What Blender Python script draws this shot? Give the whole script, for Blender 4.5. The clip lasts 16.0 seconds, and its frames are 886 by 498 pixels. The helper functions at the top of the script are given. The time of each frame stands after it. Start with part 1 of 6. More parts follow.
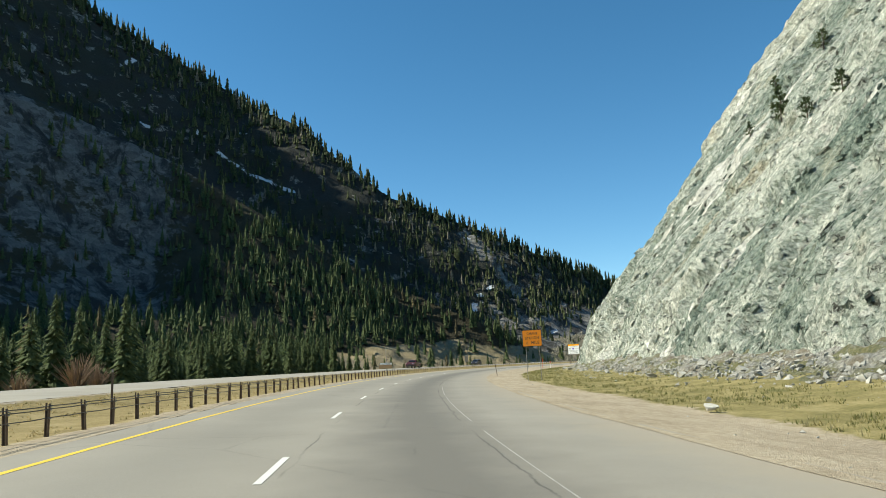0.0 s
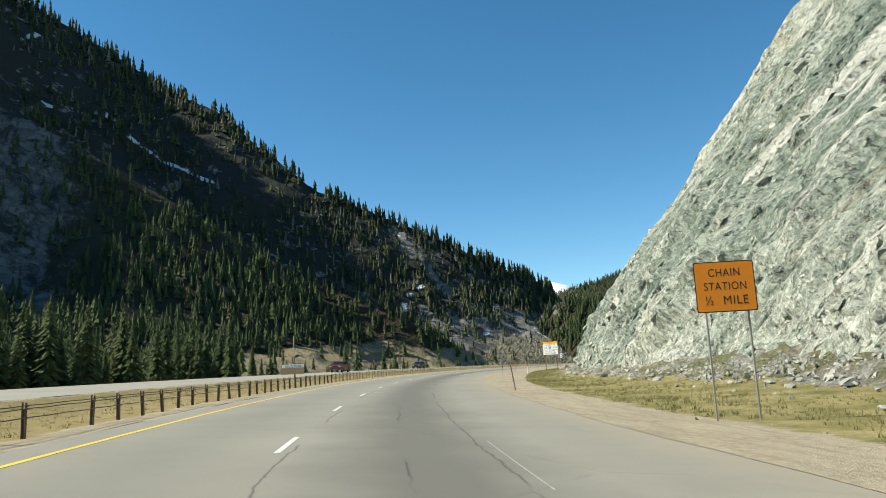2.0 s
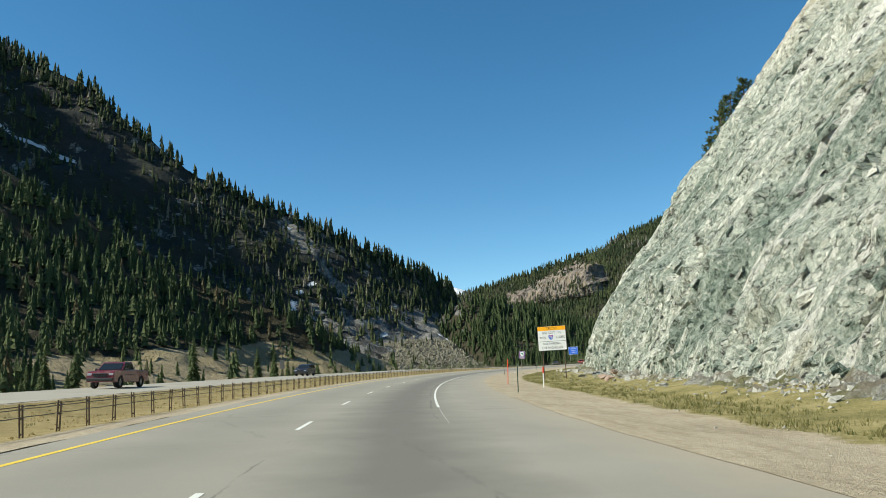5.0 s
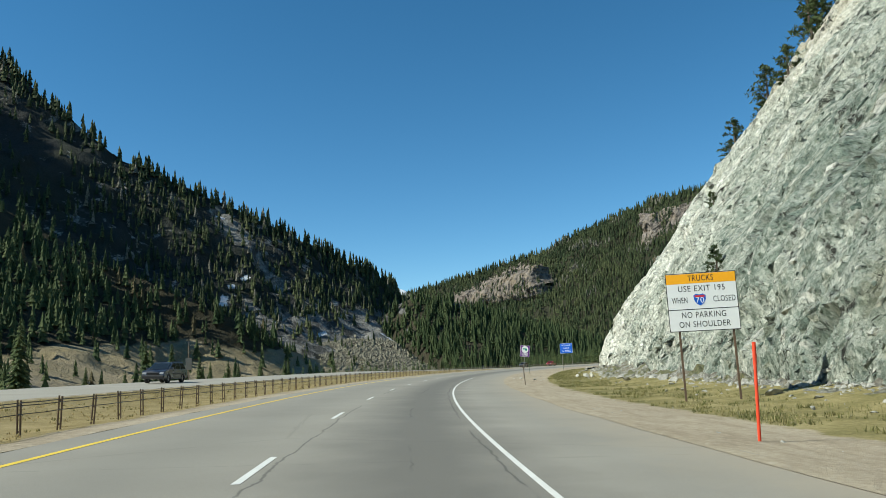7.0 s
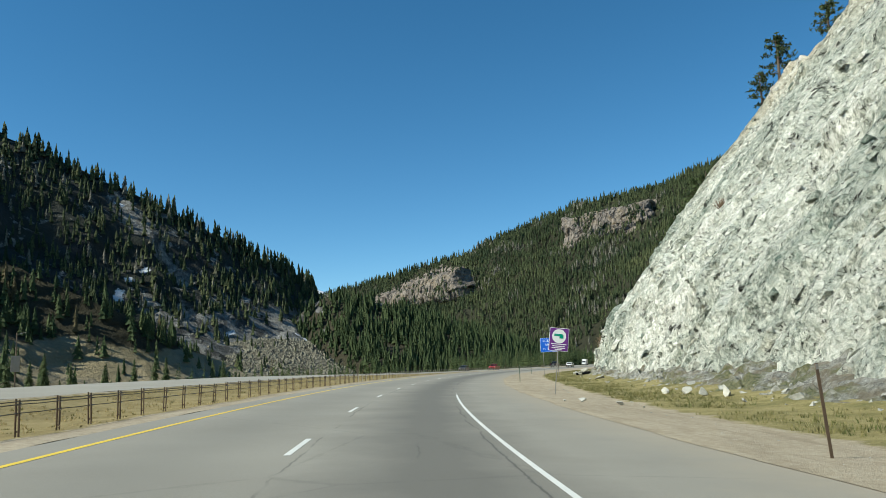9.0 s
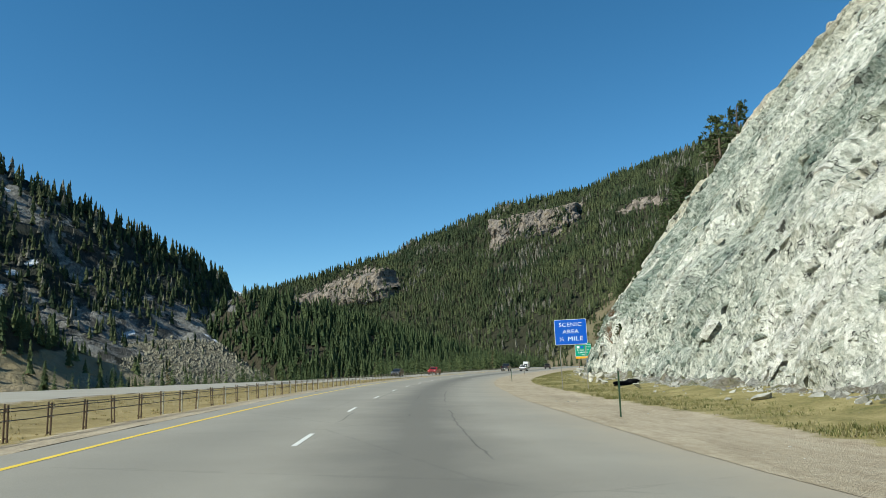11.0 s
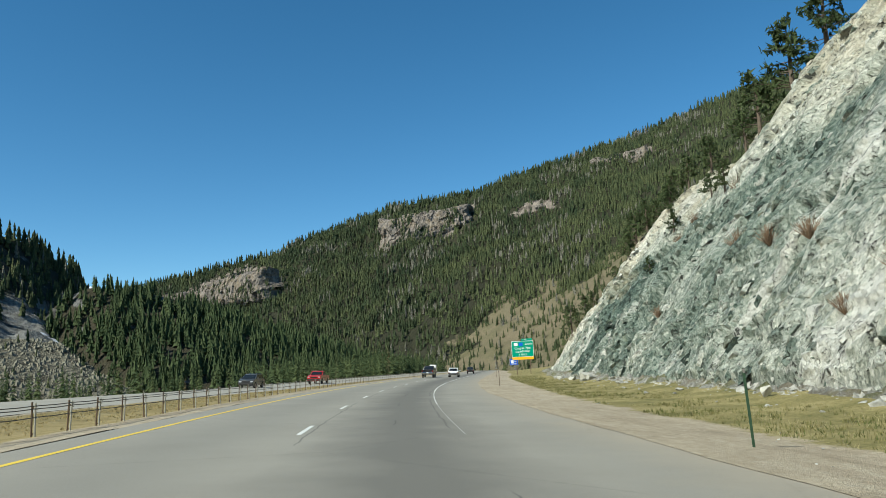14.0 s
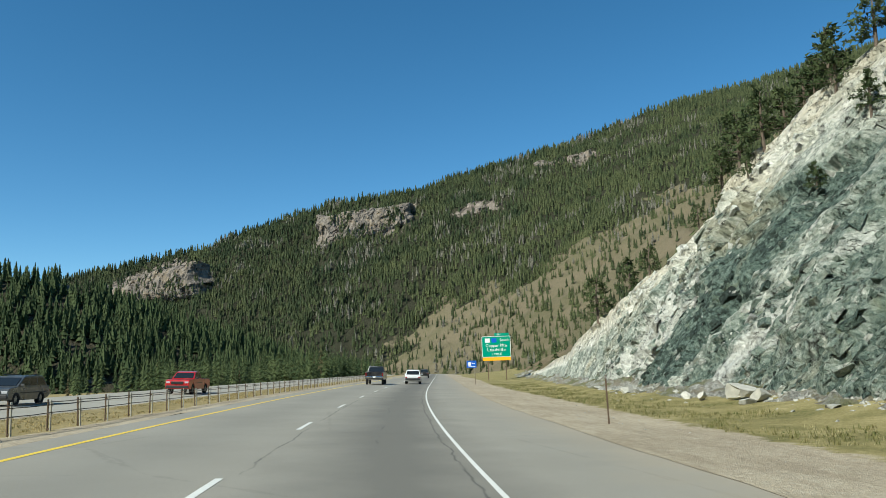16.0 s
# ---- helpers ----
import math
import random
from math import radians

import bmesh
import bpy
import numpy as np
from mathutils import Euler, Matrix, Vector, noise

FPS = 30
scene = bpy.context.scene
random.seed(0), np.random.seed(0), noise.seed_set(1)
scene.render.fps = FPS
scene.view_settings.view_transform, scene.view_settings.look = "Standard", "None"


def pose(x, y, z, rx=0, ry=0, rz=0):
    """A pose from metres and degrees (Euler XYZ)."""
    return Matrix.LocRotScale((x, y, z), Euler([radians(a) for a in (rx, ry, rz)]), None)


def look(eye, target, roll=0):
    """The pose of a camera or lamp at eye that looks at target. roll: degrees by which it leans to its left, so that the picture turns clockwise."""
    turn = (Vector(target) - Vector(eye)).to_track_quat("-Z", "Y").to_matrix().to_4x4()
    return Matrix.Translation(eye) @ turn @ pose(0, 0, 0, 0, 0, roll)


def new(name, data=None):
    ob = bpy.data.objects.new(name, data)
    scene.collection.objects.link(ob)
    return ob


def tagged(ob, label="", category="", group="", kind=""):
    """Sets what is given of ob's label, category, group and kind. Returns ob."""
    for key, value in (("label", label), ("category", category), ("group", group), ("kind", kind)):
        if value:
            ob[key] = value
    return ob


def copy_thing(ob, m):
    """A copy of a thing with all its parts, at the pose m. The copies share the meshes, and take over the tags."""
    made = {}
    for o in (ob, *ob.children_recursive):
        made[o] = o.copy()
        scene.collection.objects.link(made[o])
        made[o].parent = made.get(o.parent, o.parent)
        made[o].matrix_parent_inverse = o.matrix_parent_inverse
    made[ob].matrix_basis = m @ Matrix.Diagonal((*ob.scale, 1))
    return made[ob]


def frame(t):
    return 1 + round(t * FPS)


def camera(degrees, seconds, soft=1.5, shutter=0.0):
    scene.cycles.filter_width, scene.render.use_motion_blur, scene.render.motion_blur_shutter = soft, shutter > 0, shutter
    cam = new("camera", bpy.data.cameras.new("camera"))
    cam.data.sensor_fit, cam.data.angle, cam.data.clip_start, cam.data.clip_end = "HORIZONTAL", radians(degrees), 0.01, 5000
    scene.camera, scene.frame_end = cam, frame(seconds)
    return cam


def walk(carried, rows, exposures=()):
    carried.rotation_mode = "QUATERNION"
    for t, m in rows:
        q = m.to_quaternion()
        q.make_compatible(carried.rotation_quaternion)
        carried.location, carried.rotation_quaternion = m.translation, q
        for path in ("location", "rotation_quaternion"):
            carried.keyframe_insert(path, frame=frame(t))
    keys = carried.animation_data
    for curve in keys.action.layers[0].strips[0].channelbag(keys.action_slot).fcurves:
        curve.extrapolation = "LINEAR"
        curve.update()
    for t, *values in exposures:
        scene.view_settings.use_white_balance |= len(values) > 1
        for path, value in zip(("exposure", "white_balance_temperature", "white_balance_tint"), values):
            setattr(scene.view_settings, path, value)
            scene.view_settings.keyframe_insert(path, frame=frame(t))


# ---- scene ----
# ---------------- camera ----------------
cam = camera(61.17, 16.0, soft=0.6)
ROWS = [   # t, x, y, z, yaw, pitch, roll
    (0.0, 0.000, 0.000, 1.542, -3.482, 9.429, -3.076),
    (0.5, -0.472, 11.779, 1.742, -5.131, 9.375, -2.944),
    (1.0, -0.618, 23.485, 1.909, -6.190, 9.343, -2.835),
    (1.5, -0.416, 35.102, 2.060, -7.725, 9.396, -2.987),
    (2.0, 0.168, 46.622, 2.191, -9.147, 9.380, -2.913),
    (2.5, 0.984, 58.148, 2.315, -10.351, 9.398, -2.980),
    (3.0, 2.008, 69.723, 2.456, -12.064, 9.402, -3.015),
    (3.5, 3.289, 81.338, 2.617, -13.009, 9.387, -3.043),
    (4.0, 4.868, 92.958, 2.784, -14.448, 9.373, -3.115),
    (6.5, 17.393, 150.532, 3.383, -20.906, 9.174, -2.883),
    (7.0, 20.505, 161.910, 3.477, -21.835, 9.179, -2.746),
    (7.5, 23.862, 173.160, 3.569, -22.866, 9.127, -2.525),
    (8.0, 27.549, 184.197, 3.658, -24.903, 9.143, -2.489),
    (8.5, 31.624, 194.993, 3.734, -26.310, 9.128, -2.364),
    (9.0, 36.003, 205.692, 3.815, -28.004, 9.141, -2.404),
    (11.5, 62.449, 257.884, 4.165, -35.278, 9.151, -2.475),
    (12.0, 68.395, 268.101, 4.185, -36.827, 9.151, -2.397),
    (12.5, 74.606, 278.142, 4.208, -38.571, 9.135, -2.362),
    (13.0, 81.078, 287.979, 4.243, -40.175, 9.118, -2.574),
    (13.5, 87.828, 297.567, 4.269, -41.661, 9.096, -2.638),
    (14.0, 94.835, 306.923, 4.295, -42.581, 9.129, -2.549),
    (14.5, 102.006, 316.178, 4.338, -43.645, 9.141, -2.361),
    (15.0, 109.314, 325.304, 4.383, -44.534, 9.184, -2.158),
    (15.5, 116.755, 334.234, 4.406, -46.139, 9.197, -1.960),
    (16.0, 124.346, 342.870, 4.409, -47.316, 9.169, -1.656),
]
walk(cam, [(t, pose(x, y, z, 90 + pitch, 0, yaw) @ pose(0, 0, 0, 0, 0, roll)) for t, x, y, z, yaw, pitch, roll in ROWS],
     exposures=[(0.0, 1.12, 6750, 2), (4.0, 1.05, 6700, 2), (7.0, 0.82, 6250, 0), (11.0, 0.8, 6200, 0), (16.0, 0.83, 6200, 0)])

# ---------------- light ----------------
SUN_AZ, SUN_EL = -84.0, 40.5          # degrees from +y towards +x, and above the horizon
sun_dir = Vector((math.sin(radians(SUN_AZ)) * math.cos(radians(SUN_EL)), math.cos(radians(SUN_AZ)) * math.cos(radians(SUN_EL)), math.sin(radians(SUN_EL))))
world = bpy.data.worlds.new("sky")
scene.world = world
world.use_nodes = True
wt = world.node_tree
wt.nodes.clear()
sky = wt.nodes.new("ShaderNodeTexSky")
sky.sky_type, sky.sun_disc = "NISHITA", False
sky.sun_elevation, sky.sun_rotation = radians(SUN_EL), radians(SUN_AZ)
sky.altitude, sky.air_density, sky.dust_density, sky.ozone_density = 2900.0, 1.0, 0.2, 1.0
bg = wt.nodes.new("ShaderNodeBackground")
bg.inputs["Strength"].default_value = 0.082
wo = wt.nodes.new("ShaderNodeOutputWorld")
deep = wt.nodes.new("ShaderNodeHueSaturation")       # the thin, dry air of high mountains
deep.inputs["Saturation"].default_value, deep.inputs["Hue"].default_value = 1.28, 0.492
wt.links.new(sky.outputs[0], deep.inputs["Color"])
wt.links.new(deep.outputs[0], bg.inputs[0])
wt.links.new(bg.outputs[0], wo.inputs[0])
sun_data = bpy.data.lights.new("sun", "SUN")
sun_data.energy, sun_data.angle, sun_data.color = 3.75, radians(0.53), (1.0, 0.94, 0.84)
sun = new("sun", sun_data)
sun.matrix_world = look(sun_dir * 800, (0, 0, 0))

# ---------------- small tools ----------------
rng = np.random.default_rng(7)


def hash3(ix, iy, iz, k=0):
    n = (ix.astype(np.int64) * 73856093) ^ (iy.astype(np.int64) * 19349663) ^ (iz.astype(np.int64) * 83492791) ^ (k * 2654435761)
    n = (n ^ (n >> 13)) * 1274126177 & 0x7FFFFFFF
    n = (n ^ (n >> 16)) * 668265263 & 0x7FFFFFFF
    return ((n ^ (n >> 15)) & 0xFFFFFF) / float(0xFFFFFF)


def vnoise(p, k=0):
    """Smooth value noise, -1 to 1, at the rows of p."""
    f = np.floor(p)
    i = f.astype(np.int64)
    u = p - f
    u = u * u * (3 - 2 * u)
    out = 0
    for a in (0, 1):
        for b in (0, 1):
            for c in (0, 1):
                w = (u[:, 0] if a else 1 - u[:, 0]) * (u[:, 1] if b else 1 - u[:, 1]) * (u[:, 2] if c else 1 - u[:, 2])
                out = out + w * hash3(i[:, 0] + a, i[:, 1] + b, i[:, 2] + c, k)
    return out * 2 - 1


def fbm(p, octaves=4, k=0, gain=0.5):
    out, amp, total = 0, 1.0, 0.0
    for o in range(octaves):
        out = out + amp * vnoise(p * 2.0**o + 17.3 * o, k + o)
        total += amp
        amp *= gain
    return out / total


def facets(p, k=0, tilt=0.5):
    """Broken-rock relief: every cell of a scattered pattern is a flat facet with its own height and tilt."""
    f = np.floor(p).astype(np.int64)
    best = np.full(len(p), 9e9)
    val = np.zeros(len(p))
    for a in (-1, 0, 1):
        for b in (-1, 0, 1):
            for c in (-1, 0, 1):
                x, y, z = f[:, 0] + a, f[:, 1] + b, f[:, 2] + c
                q = np.stack([x + hash3(x, y, z, k), y + hash3(x, y, z, k + 1), z + hash3(x, y, z, k + 2)], 1)
                o = p - q
                d = (o * o).sum(1)
                g = np.stack([hash3(x, y, z, k + 3 + n) - 0.5 for n in range(3)], 1)
                v = (hash3(x, y, z, k + 7) - 0.5) + tilt * 2 * (o * g).sum(1)
                m = d < best
                best, val = np.where(m, d, best), np.where(m, v, val)
    return val


def mesh_of(name, verts, faces, mats=(), smooth=False, face_mats=None):
    me = bpy.data.meshes.new(name)
    verts = np.asarray(verts, np.float32).reshape(-1, 3)
    faces = np.asarray(faces, np.int32)
    n = faces.shape[1]
    me.vertices.add(len(verts))
    me.vertices.foreach_set("co", verts.ravel())
    me.loops.add(faces.size)
    me.loops.foreach_set("vertex_index", faces.ravel())
    me.polygons.add(len(faces))
    me.polygons.foreach_set("loop_start", np.arange(0, faces.size, n, dtype=np.int32))
    me.polygons.foreach_set("loop_total", np.full(len(faces), n, np.int32))
    for m in mats:
        me.materials.append(m)
    if face_mats is not None:
        me.polygons.foreach_set("material_index", np.asarray(face_mats, np.int32))
    me.polygons.foreach_set("use_smooth", np.full(len(faces), smooth, bool))
    me.update(calc_edges=True)
    me.validate()
    return me


def grid_faces(nu, nv):
    """Quads of a grid stored row by row (nu rows of nv)."""
    i = np.arange((nu - 1) * nv).reshape(nu - 1, nv)[:, :-1].ravel()
    return np.stack([i, i + 1, i + nv + 1, i + nv], 1)


def put_attr(me, name, values):
    a = me.attributes.new(name, "FLOAT", "POINT")
    a.data.foreach_set("value", np.asarray(values, np.float32))


def part(name, bm, material, parent=None, label="", smooth=False):
    me = bpy.data.meshes.new(name)
    bm.normal_update()
    bm.to_mesh(me)
    bm.free()
    me.materials.append(material)
    if smooth:
        me.polygons.foreach_set("use_smooth", np.ones(len(me.polygons), bool))
    ob = new(name, me)
    if parent is not None:
        ob.parent = parent
    if label:
        ob["label"] = label
    return ob


def box(bm, size, at=(0, 0, 0), m=None, bevel=0.0, segments=2):
    """A box with its middle at the given place; bevelled if asked."""
    made = bmesh.ops.create_cube(bm, size=1.0)
    vs = made["verts"]
    bmesh.ops.scale(bm, vec=size, verts=vs)
    if bevel:
        es = list({e for v in vs for e in v.link_edges})
        r = bmesh.ops.bevel(bm, geom=es, offset=bevel, segments=segments, affect="EDGES", profile=0.6)
        vs = list({v for f in r["faces"] for v in f.verts} | {v for v in vs if v.is_valid})
    t = Matrix.Translation(at) if m is None else m @ Matrix.Translation(at)
    bmesh.ops.transform(bm, matrix=t, verts=vs)
    return vs


def tube(bm, a, b, r, r2=None, n=8):
    a, b = Vector(a), Vector(b)
    made = bmesh.ops.create_cone(bm, cap_ends=True, segments=n, radius1=r, radius2=r if r2 is None else r2, depth=(b - a).length)
    m = Matrix.Translation((a + b) / 2) @ (b - a).to_track_quat("Z", "Y").to_matrix().to_4x4()
    bmesh.ops.transform(bm, matrix=m, verts=made["verts"])
    return made["verts"]


# ---------------- materials ----------------
class Nodes:
    """Short hand for one node material."""

    def __init__(self, name):
        self.m = bpy.data.materials.new(name)
        self.m.use_nodes = True
        self.t = self.m.node_tree
        self.bsdf = self.t.nodes["Principled BSDF"]

    def add(self, kind, **sets):
        n = self.t.nodes.new(kind)
        for k, v in sets.items():
            if k in n.inputs:
                self.put(v, n.inputs[k])
        return n

    def put(self, v, socket):
        if isinstance(v, bpy.types.NodeSocket):
            self.t.links.new(v, socket)
        else:
            socket.default_value = v

    def coord(self, scale=(1, 1, 1), rot=(0, 0, 0), world_space=True):
        src = self.t.nodes.new("ShaderNodeNewGeometry").outputs["Position"] if world_space else self.t.nodes.new("ShaderNodeTexCoord").outputs["Object"]
        mp = self.t.nodes.new("ShaderNodeMapping")
        self.t.links.new(src, mp.inputs[0])
        mp.inputs["Scale"].default_value, mp.inputs["Rotation"].default_value = scale, rot
        return mp.outputs[0]

    def noise(self, scale, detail=4.0, rough=0.55, vec=None, warp=0.0):
        n = self.t.nodes.new("ShaderNodeTexNoise")
        self.t.links.new(vec if vec is not None else self.coord(), n.inputs["Vector"])
        n.inputs["Scale"].default_value, n.inputs["Detail"].default_value = scale, detail
        n.inputs["Roughness"].default_value, n.inputs["Distortion"].default_value = rough, warp
        return n.outputs["Fac"]

    def voronoi(self, scale, vec=None, feature="F1", out="Distance", rand=1.0):
        n = self.t.nodes.new("ShaderNodeTexVoronoi")
        n.feature = feature
        self.t.links.new(vec if vec is not None else self.coord(), n.inputs["Vector"])
        n.inputs["Scale"].default_value, n.inputs["Randomness"].default_value = scale, rand
        return n.outputs[out]

    def ramp(self, fac, stops):
        n = self.t.nodes.new("ShaderNodeValToRGB")
        self.put(fac, n.inputs[0])
        e = n.color_ramp.elements
        while len(e) < len(stops):
            e.new(0.5)
        for k, (p, c) in enumerate(stops):
            e[k].position = p
            e[k].color = (*c, 1) if hasattr(c, "__len__") else (c, c, c, 1)
        return n.outputs[0]

    def mix(self, fac, a, b, mode="MIX"):
        n = self.t.nodes.new("ShaderNodeMix")
        n.data_type, n.blend_type = "RGBA", mode
        self.put(fac, n.inputs[0])
        for v, k in ((a, 6), (b, 7)):
            self.put((*v, 1) if isinstance(v, tuple) and len(v) == 3 else v, n.inputs[k])
        return n.outputs[2]

    def math(self, op, a, b=0.0, clamp=False):
        n = self.t.nodes.new("ShaderNodeMath")
        n.operation, n.use_clamp = op, clamp
        self.put(a, n.inputs[0])
        self.put(b, n.inputs[1])
        return n.outputs[0]

    def attr(self, name):
        n = self.t.nodes.new("ShaderNodeAttribute")
        n.attribute_name = name
        return n.outputs["Fac"]

    def rand(self):
        return self.t.nodes.new("ShaderNodeObjectInfo").outputs["Random"]

    def bump(self, height, strength=0.4, dist=0.05):
        n = self.t.nodes.new("ShaderNodeBump")
        n.inputs["Strength"].default_value, n.inputs["Distance"].default_value = strength, dist
        self.put(height, n.inputs["Height"])
        self.t.links.new(n.outputs[0], self.bsdf.inputs["Normal"])

    def done(self, color, rough=0.8, metal=0.0, spec=0.4):
        self.put((*color, 1) if isinstance(color, tuple) and len(color) == 3 else color, self.bsdf.inputs["Base Color"])
        self.put(rough, self.bsdf.inputs["Roughness"])
        self.put(metal, self.bsdf.inputs["Metallic"])
        self.put(spec, self.bsdf.inputs["Specular IOR Level"])
        return self.m


def plain(name, color, rough=0.6, metal=0.0, grain=0.12, scale=30.0, spec=0.4):
    n = Nodes(name)
    k = n.noise(scale, 5, vec=n.coord(world_space=False))
    k2 = n.noise(scale / 9, 3, vec=n.coord(world_space=False))
    f = n.math("MULTIPLY_ADD", k, 0.5)
    n.t.nodes[-1].inputs[2].default_value = 0.0
    f = n.math("ADD", n.math("MULTIPLY", k, 0.5), n.math("MULTIPLY", k2, 0.5))
    lo, hi = tuple(c * (1 - grain) for c in color), tuple(min(1.0, c * (1 + grain)) for c in color)
    n.bump(k, 0.12, 0.004)
    return n.done(n.ramp(f, [(0.3, lo), (0.7, hi)]), rough, metal, spec)


def rock_material():
    """Foliated schist: layers that run steeply down the face, cream to grey to dark green, broken into flat fragments."""
    n = Nodes("cut_rock")

    def layered(la, lb, lc=0.3):
        cb = n.t.nodes.new("ShaderNodeCombineXYZ")
        n.put(n.math("MULTIPLY", n.attr("la"), la), cb.inputs[0])
        n.put(n.math("MULTIPLY", n.attr("lb"), lb), cb.inputs[1])
        n.put(n.math("MULTIPLY", n.attr("lc"), lc), cb.inputs[2])
        return cb.outputs[0]

    def vmath(op, a, b):
        m = n.t.nodes.new("ShaderNodeVectorMath")
        m.operation = op
        n.put(a, m.inputs[0])
        n.put(b, m.inputs[1])
        return m

    def fragments(scale, vec):
        """Flat broken faces: each cell has a height and a tilt of its own. Gives the relief and a random value."""
        v = n.t.nodes.new("ShaderNodeTexVoronoi")
        scaled = vmath("MULTIPLY", vec, (scale, scale, scale)).outputs[0]
        n.t.links.new(scaled, v.inputs["Vector"])
        v.inputs["Scale"].default_value = 1.0
        away = vmath("SUBTRACT", scaled, v.outputs["Position"]).outputs[0]
        lean = vmath("SUBTRACT", v.outputs["Color"], (0.5, 0.5, 0.5)).outputs[0]
        tilt = vmath("DOT_PRODUCT", away, lean).outputs["Value"]
        ch = n.t.nodes.new("ShaderNodeSeparateColor")
        n.t.links.new(v.outputs["Color"], ch.inputs[0])
        return n.math("MULTIPLY", n.math("ADD", n.math("MULTIPLY", tilt, 1.6), n.math("MULTIPLY", ch.outputs[2], 0.6)), 1.0 / scale), ch.outputs[0]

    v1, v2, v3 = layered(0.22, 1.0, 0.5), layered(0.55, 1.0, 0.9), layered(0.9, 1.0, 1.0)
    wob = n.t.nodes.new("ShaderNodeTexNoise")
    n.t.links.new(v3, wob.inputs["Vector"])
    wob.inputs["Scale"].default_value, wob.inputs["Detail"].default_value, wob.inputs["Roughness"].default_value = 0.9, 5.0, 0.65
    v2 = vmath("ADD", v2, vmath("MULTIPLY", wob.outputs["Color"], (0.45, 0.45, 0.45)).outputs[0]).outputs[0]
    v3 = vmath("ADD", v3, vmath("MULTIPLY", wob.outputs["Color"], (0.28, 0.28, 0.28)).outputs[0]).outputs[0]
    f1, r1 = fragments(0.8, v2)
    f2, r2 = fragments(2.3, v3)
    f3, r3 = fragments(6.0, v3)
    strand = n.noise(0.9, 9, 0.74, v1, 0.5)
    grain = n.noise(3.0, 9, 0.85, v3, 0.0)
    # from the green layers (0) to the cream ones (1)
    tone = n.attr("tone")
    for fac, amount in ((strand, 0.50), (grain, 1.2)):
        tone = n.math("ADD", tone, n.math("MULTIPLY", n.math("SUBTRACT", fac, 0.5), amount))
    # a tone per fragment, painting in how differently the broken faces catch light
    for fac, amount in ((r1, 0.10), (r2, 0.17), (r3, 0.14)):
        tone = n.math("ADD", tone, n.math("MULTIPLY", n.math("SUBTRACT", fac, 0.5), amount))
    c = n.ramp(tone, [(0.0, (0.045, 0.062, 0.053)), (0.16, (0.105, 0.150, 0.128)), (0.34, (0.215, 0.268, 0.222)), (0.52, (0.36, 0.40, 0.345)), (0.70, (0.555, 0.58, 0.505)), (0.88, (0.755, 0.76, 0.675)), (1.0, (0.90, 0.895, 0.82))])
    # rusty and mossy stains, tan weathered top
    c = n.mix(n.ramp(n.noise(0.10, 6, 0.62, v2, 1.0), [(0.60, 0.0), (0.72, 0.45)]), c, (0.50, 0.41, 0.25))
    c = n.mix(n.ramp(n.noise(0.16, 6, 0.66, v3, 1.0), [(0.62, 0.0), (0.70, 0.5)]), c, (0.17, 0.19, 0.09))
    c = n.mix(n.math("MULTIPLY", n.attr("high"), n.ramp(strand, [(0.35, 0.25), (0.6, 0.8)])), c, (0.60, 0.535, 0.40))
    # pale quartz bands along the layers, bright broken faces
    vein = n.noise(0.22, 5, 0.55, layered(0.10, 1.0, 0.25), 0.3)
    c = n.mix(n.ramp(n.math("ADD", vein, n.math("MULTIPLY", n.math("SUBTRACT", grain, 0.5), 0.12)), [(0.60, 0.0), (0.65, 0.7)]), c, (0.82, 0.81, 0.745))
    c = n.mix(n.ramp(n.noise(0.7, 5, 0.6, v3), [(0.62, 0.0), (0.66, 0.6)]), c, (0.78, 0.765, 0.69))
    # hollows and shaded breaks: their shade is mixed into the colour
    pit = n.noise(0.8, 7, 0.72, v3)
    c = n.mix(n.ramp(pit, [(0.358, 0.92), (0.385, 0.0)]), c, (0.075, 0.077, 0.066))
    # open joints: only here and there along the fragments' edges
    deep = None
    for sc, vec, wide, cut in ((0.8, v2, 0.06, 0.60), (2.3, v3, 0.09, 0.575), (6.0, v3, 0.14, 0.56)):
        gap = n.math("MULTIPLY", n.ramp(n.voronoi(sc, vec, "DISTANCE_TO_EDGE"), [(0.0, 1.0), (wide, 0.0)]), n.ramp(n.noise(sc * 0.6, 5, 0.7, v2), [(cut, 0.0), (cut + 0.08, 0.9)]))
        deep = gap if deep is None else n.math("MAXIMUM", deep, gap)
    c = n.mix(deep, c, (0.05, 0.05, 0.043))
    h = n.math("ADD", n.math("MULTIPLY", f1, 0.45), n.math("ADD", n.math("MULTIPLY", f2, 0.65), n.math("MULTIPLY", f3, 0.9)))
    h = n.math("ADD", h, n.math("MULTIPLY", n.math("ADD", n.math("MULTIPLY", grain, 0.20), n.math("MULTIPLY", strand, 0.55)), 1.0))
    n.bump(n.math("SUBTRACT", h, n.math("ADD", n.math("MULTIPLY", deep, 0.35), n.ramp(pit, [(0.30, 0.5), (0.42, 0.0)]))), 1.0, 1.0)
    return n.done(c, 0.9, 0, 0.15)


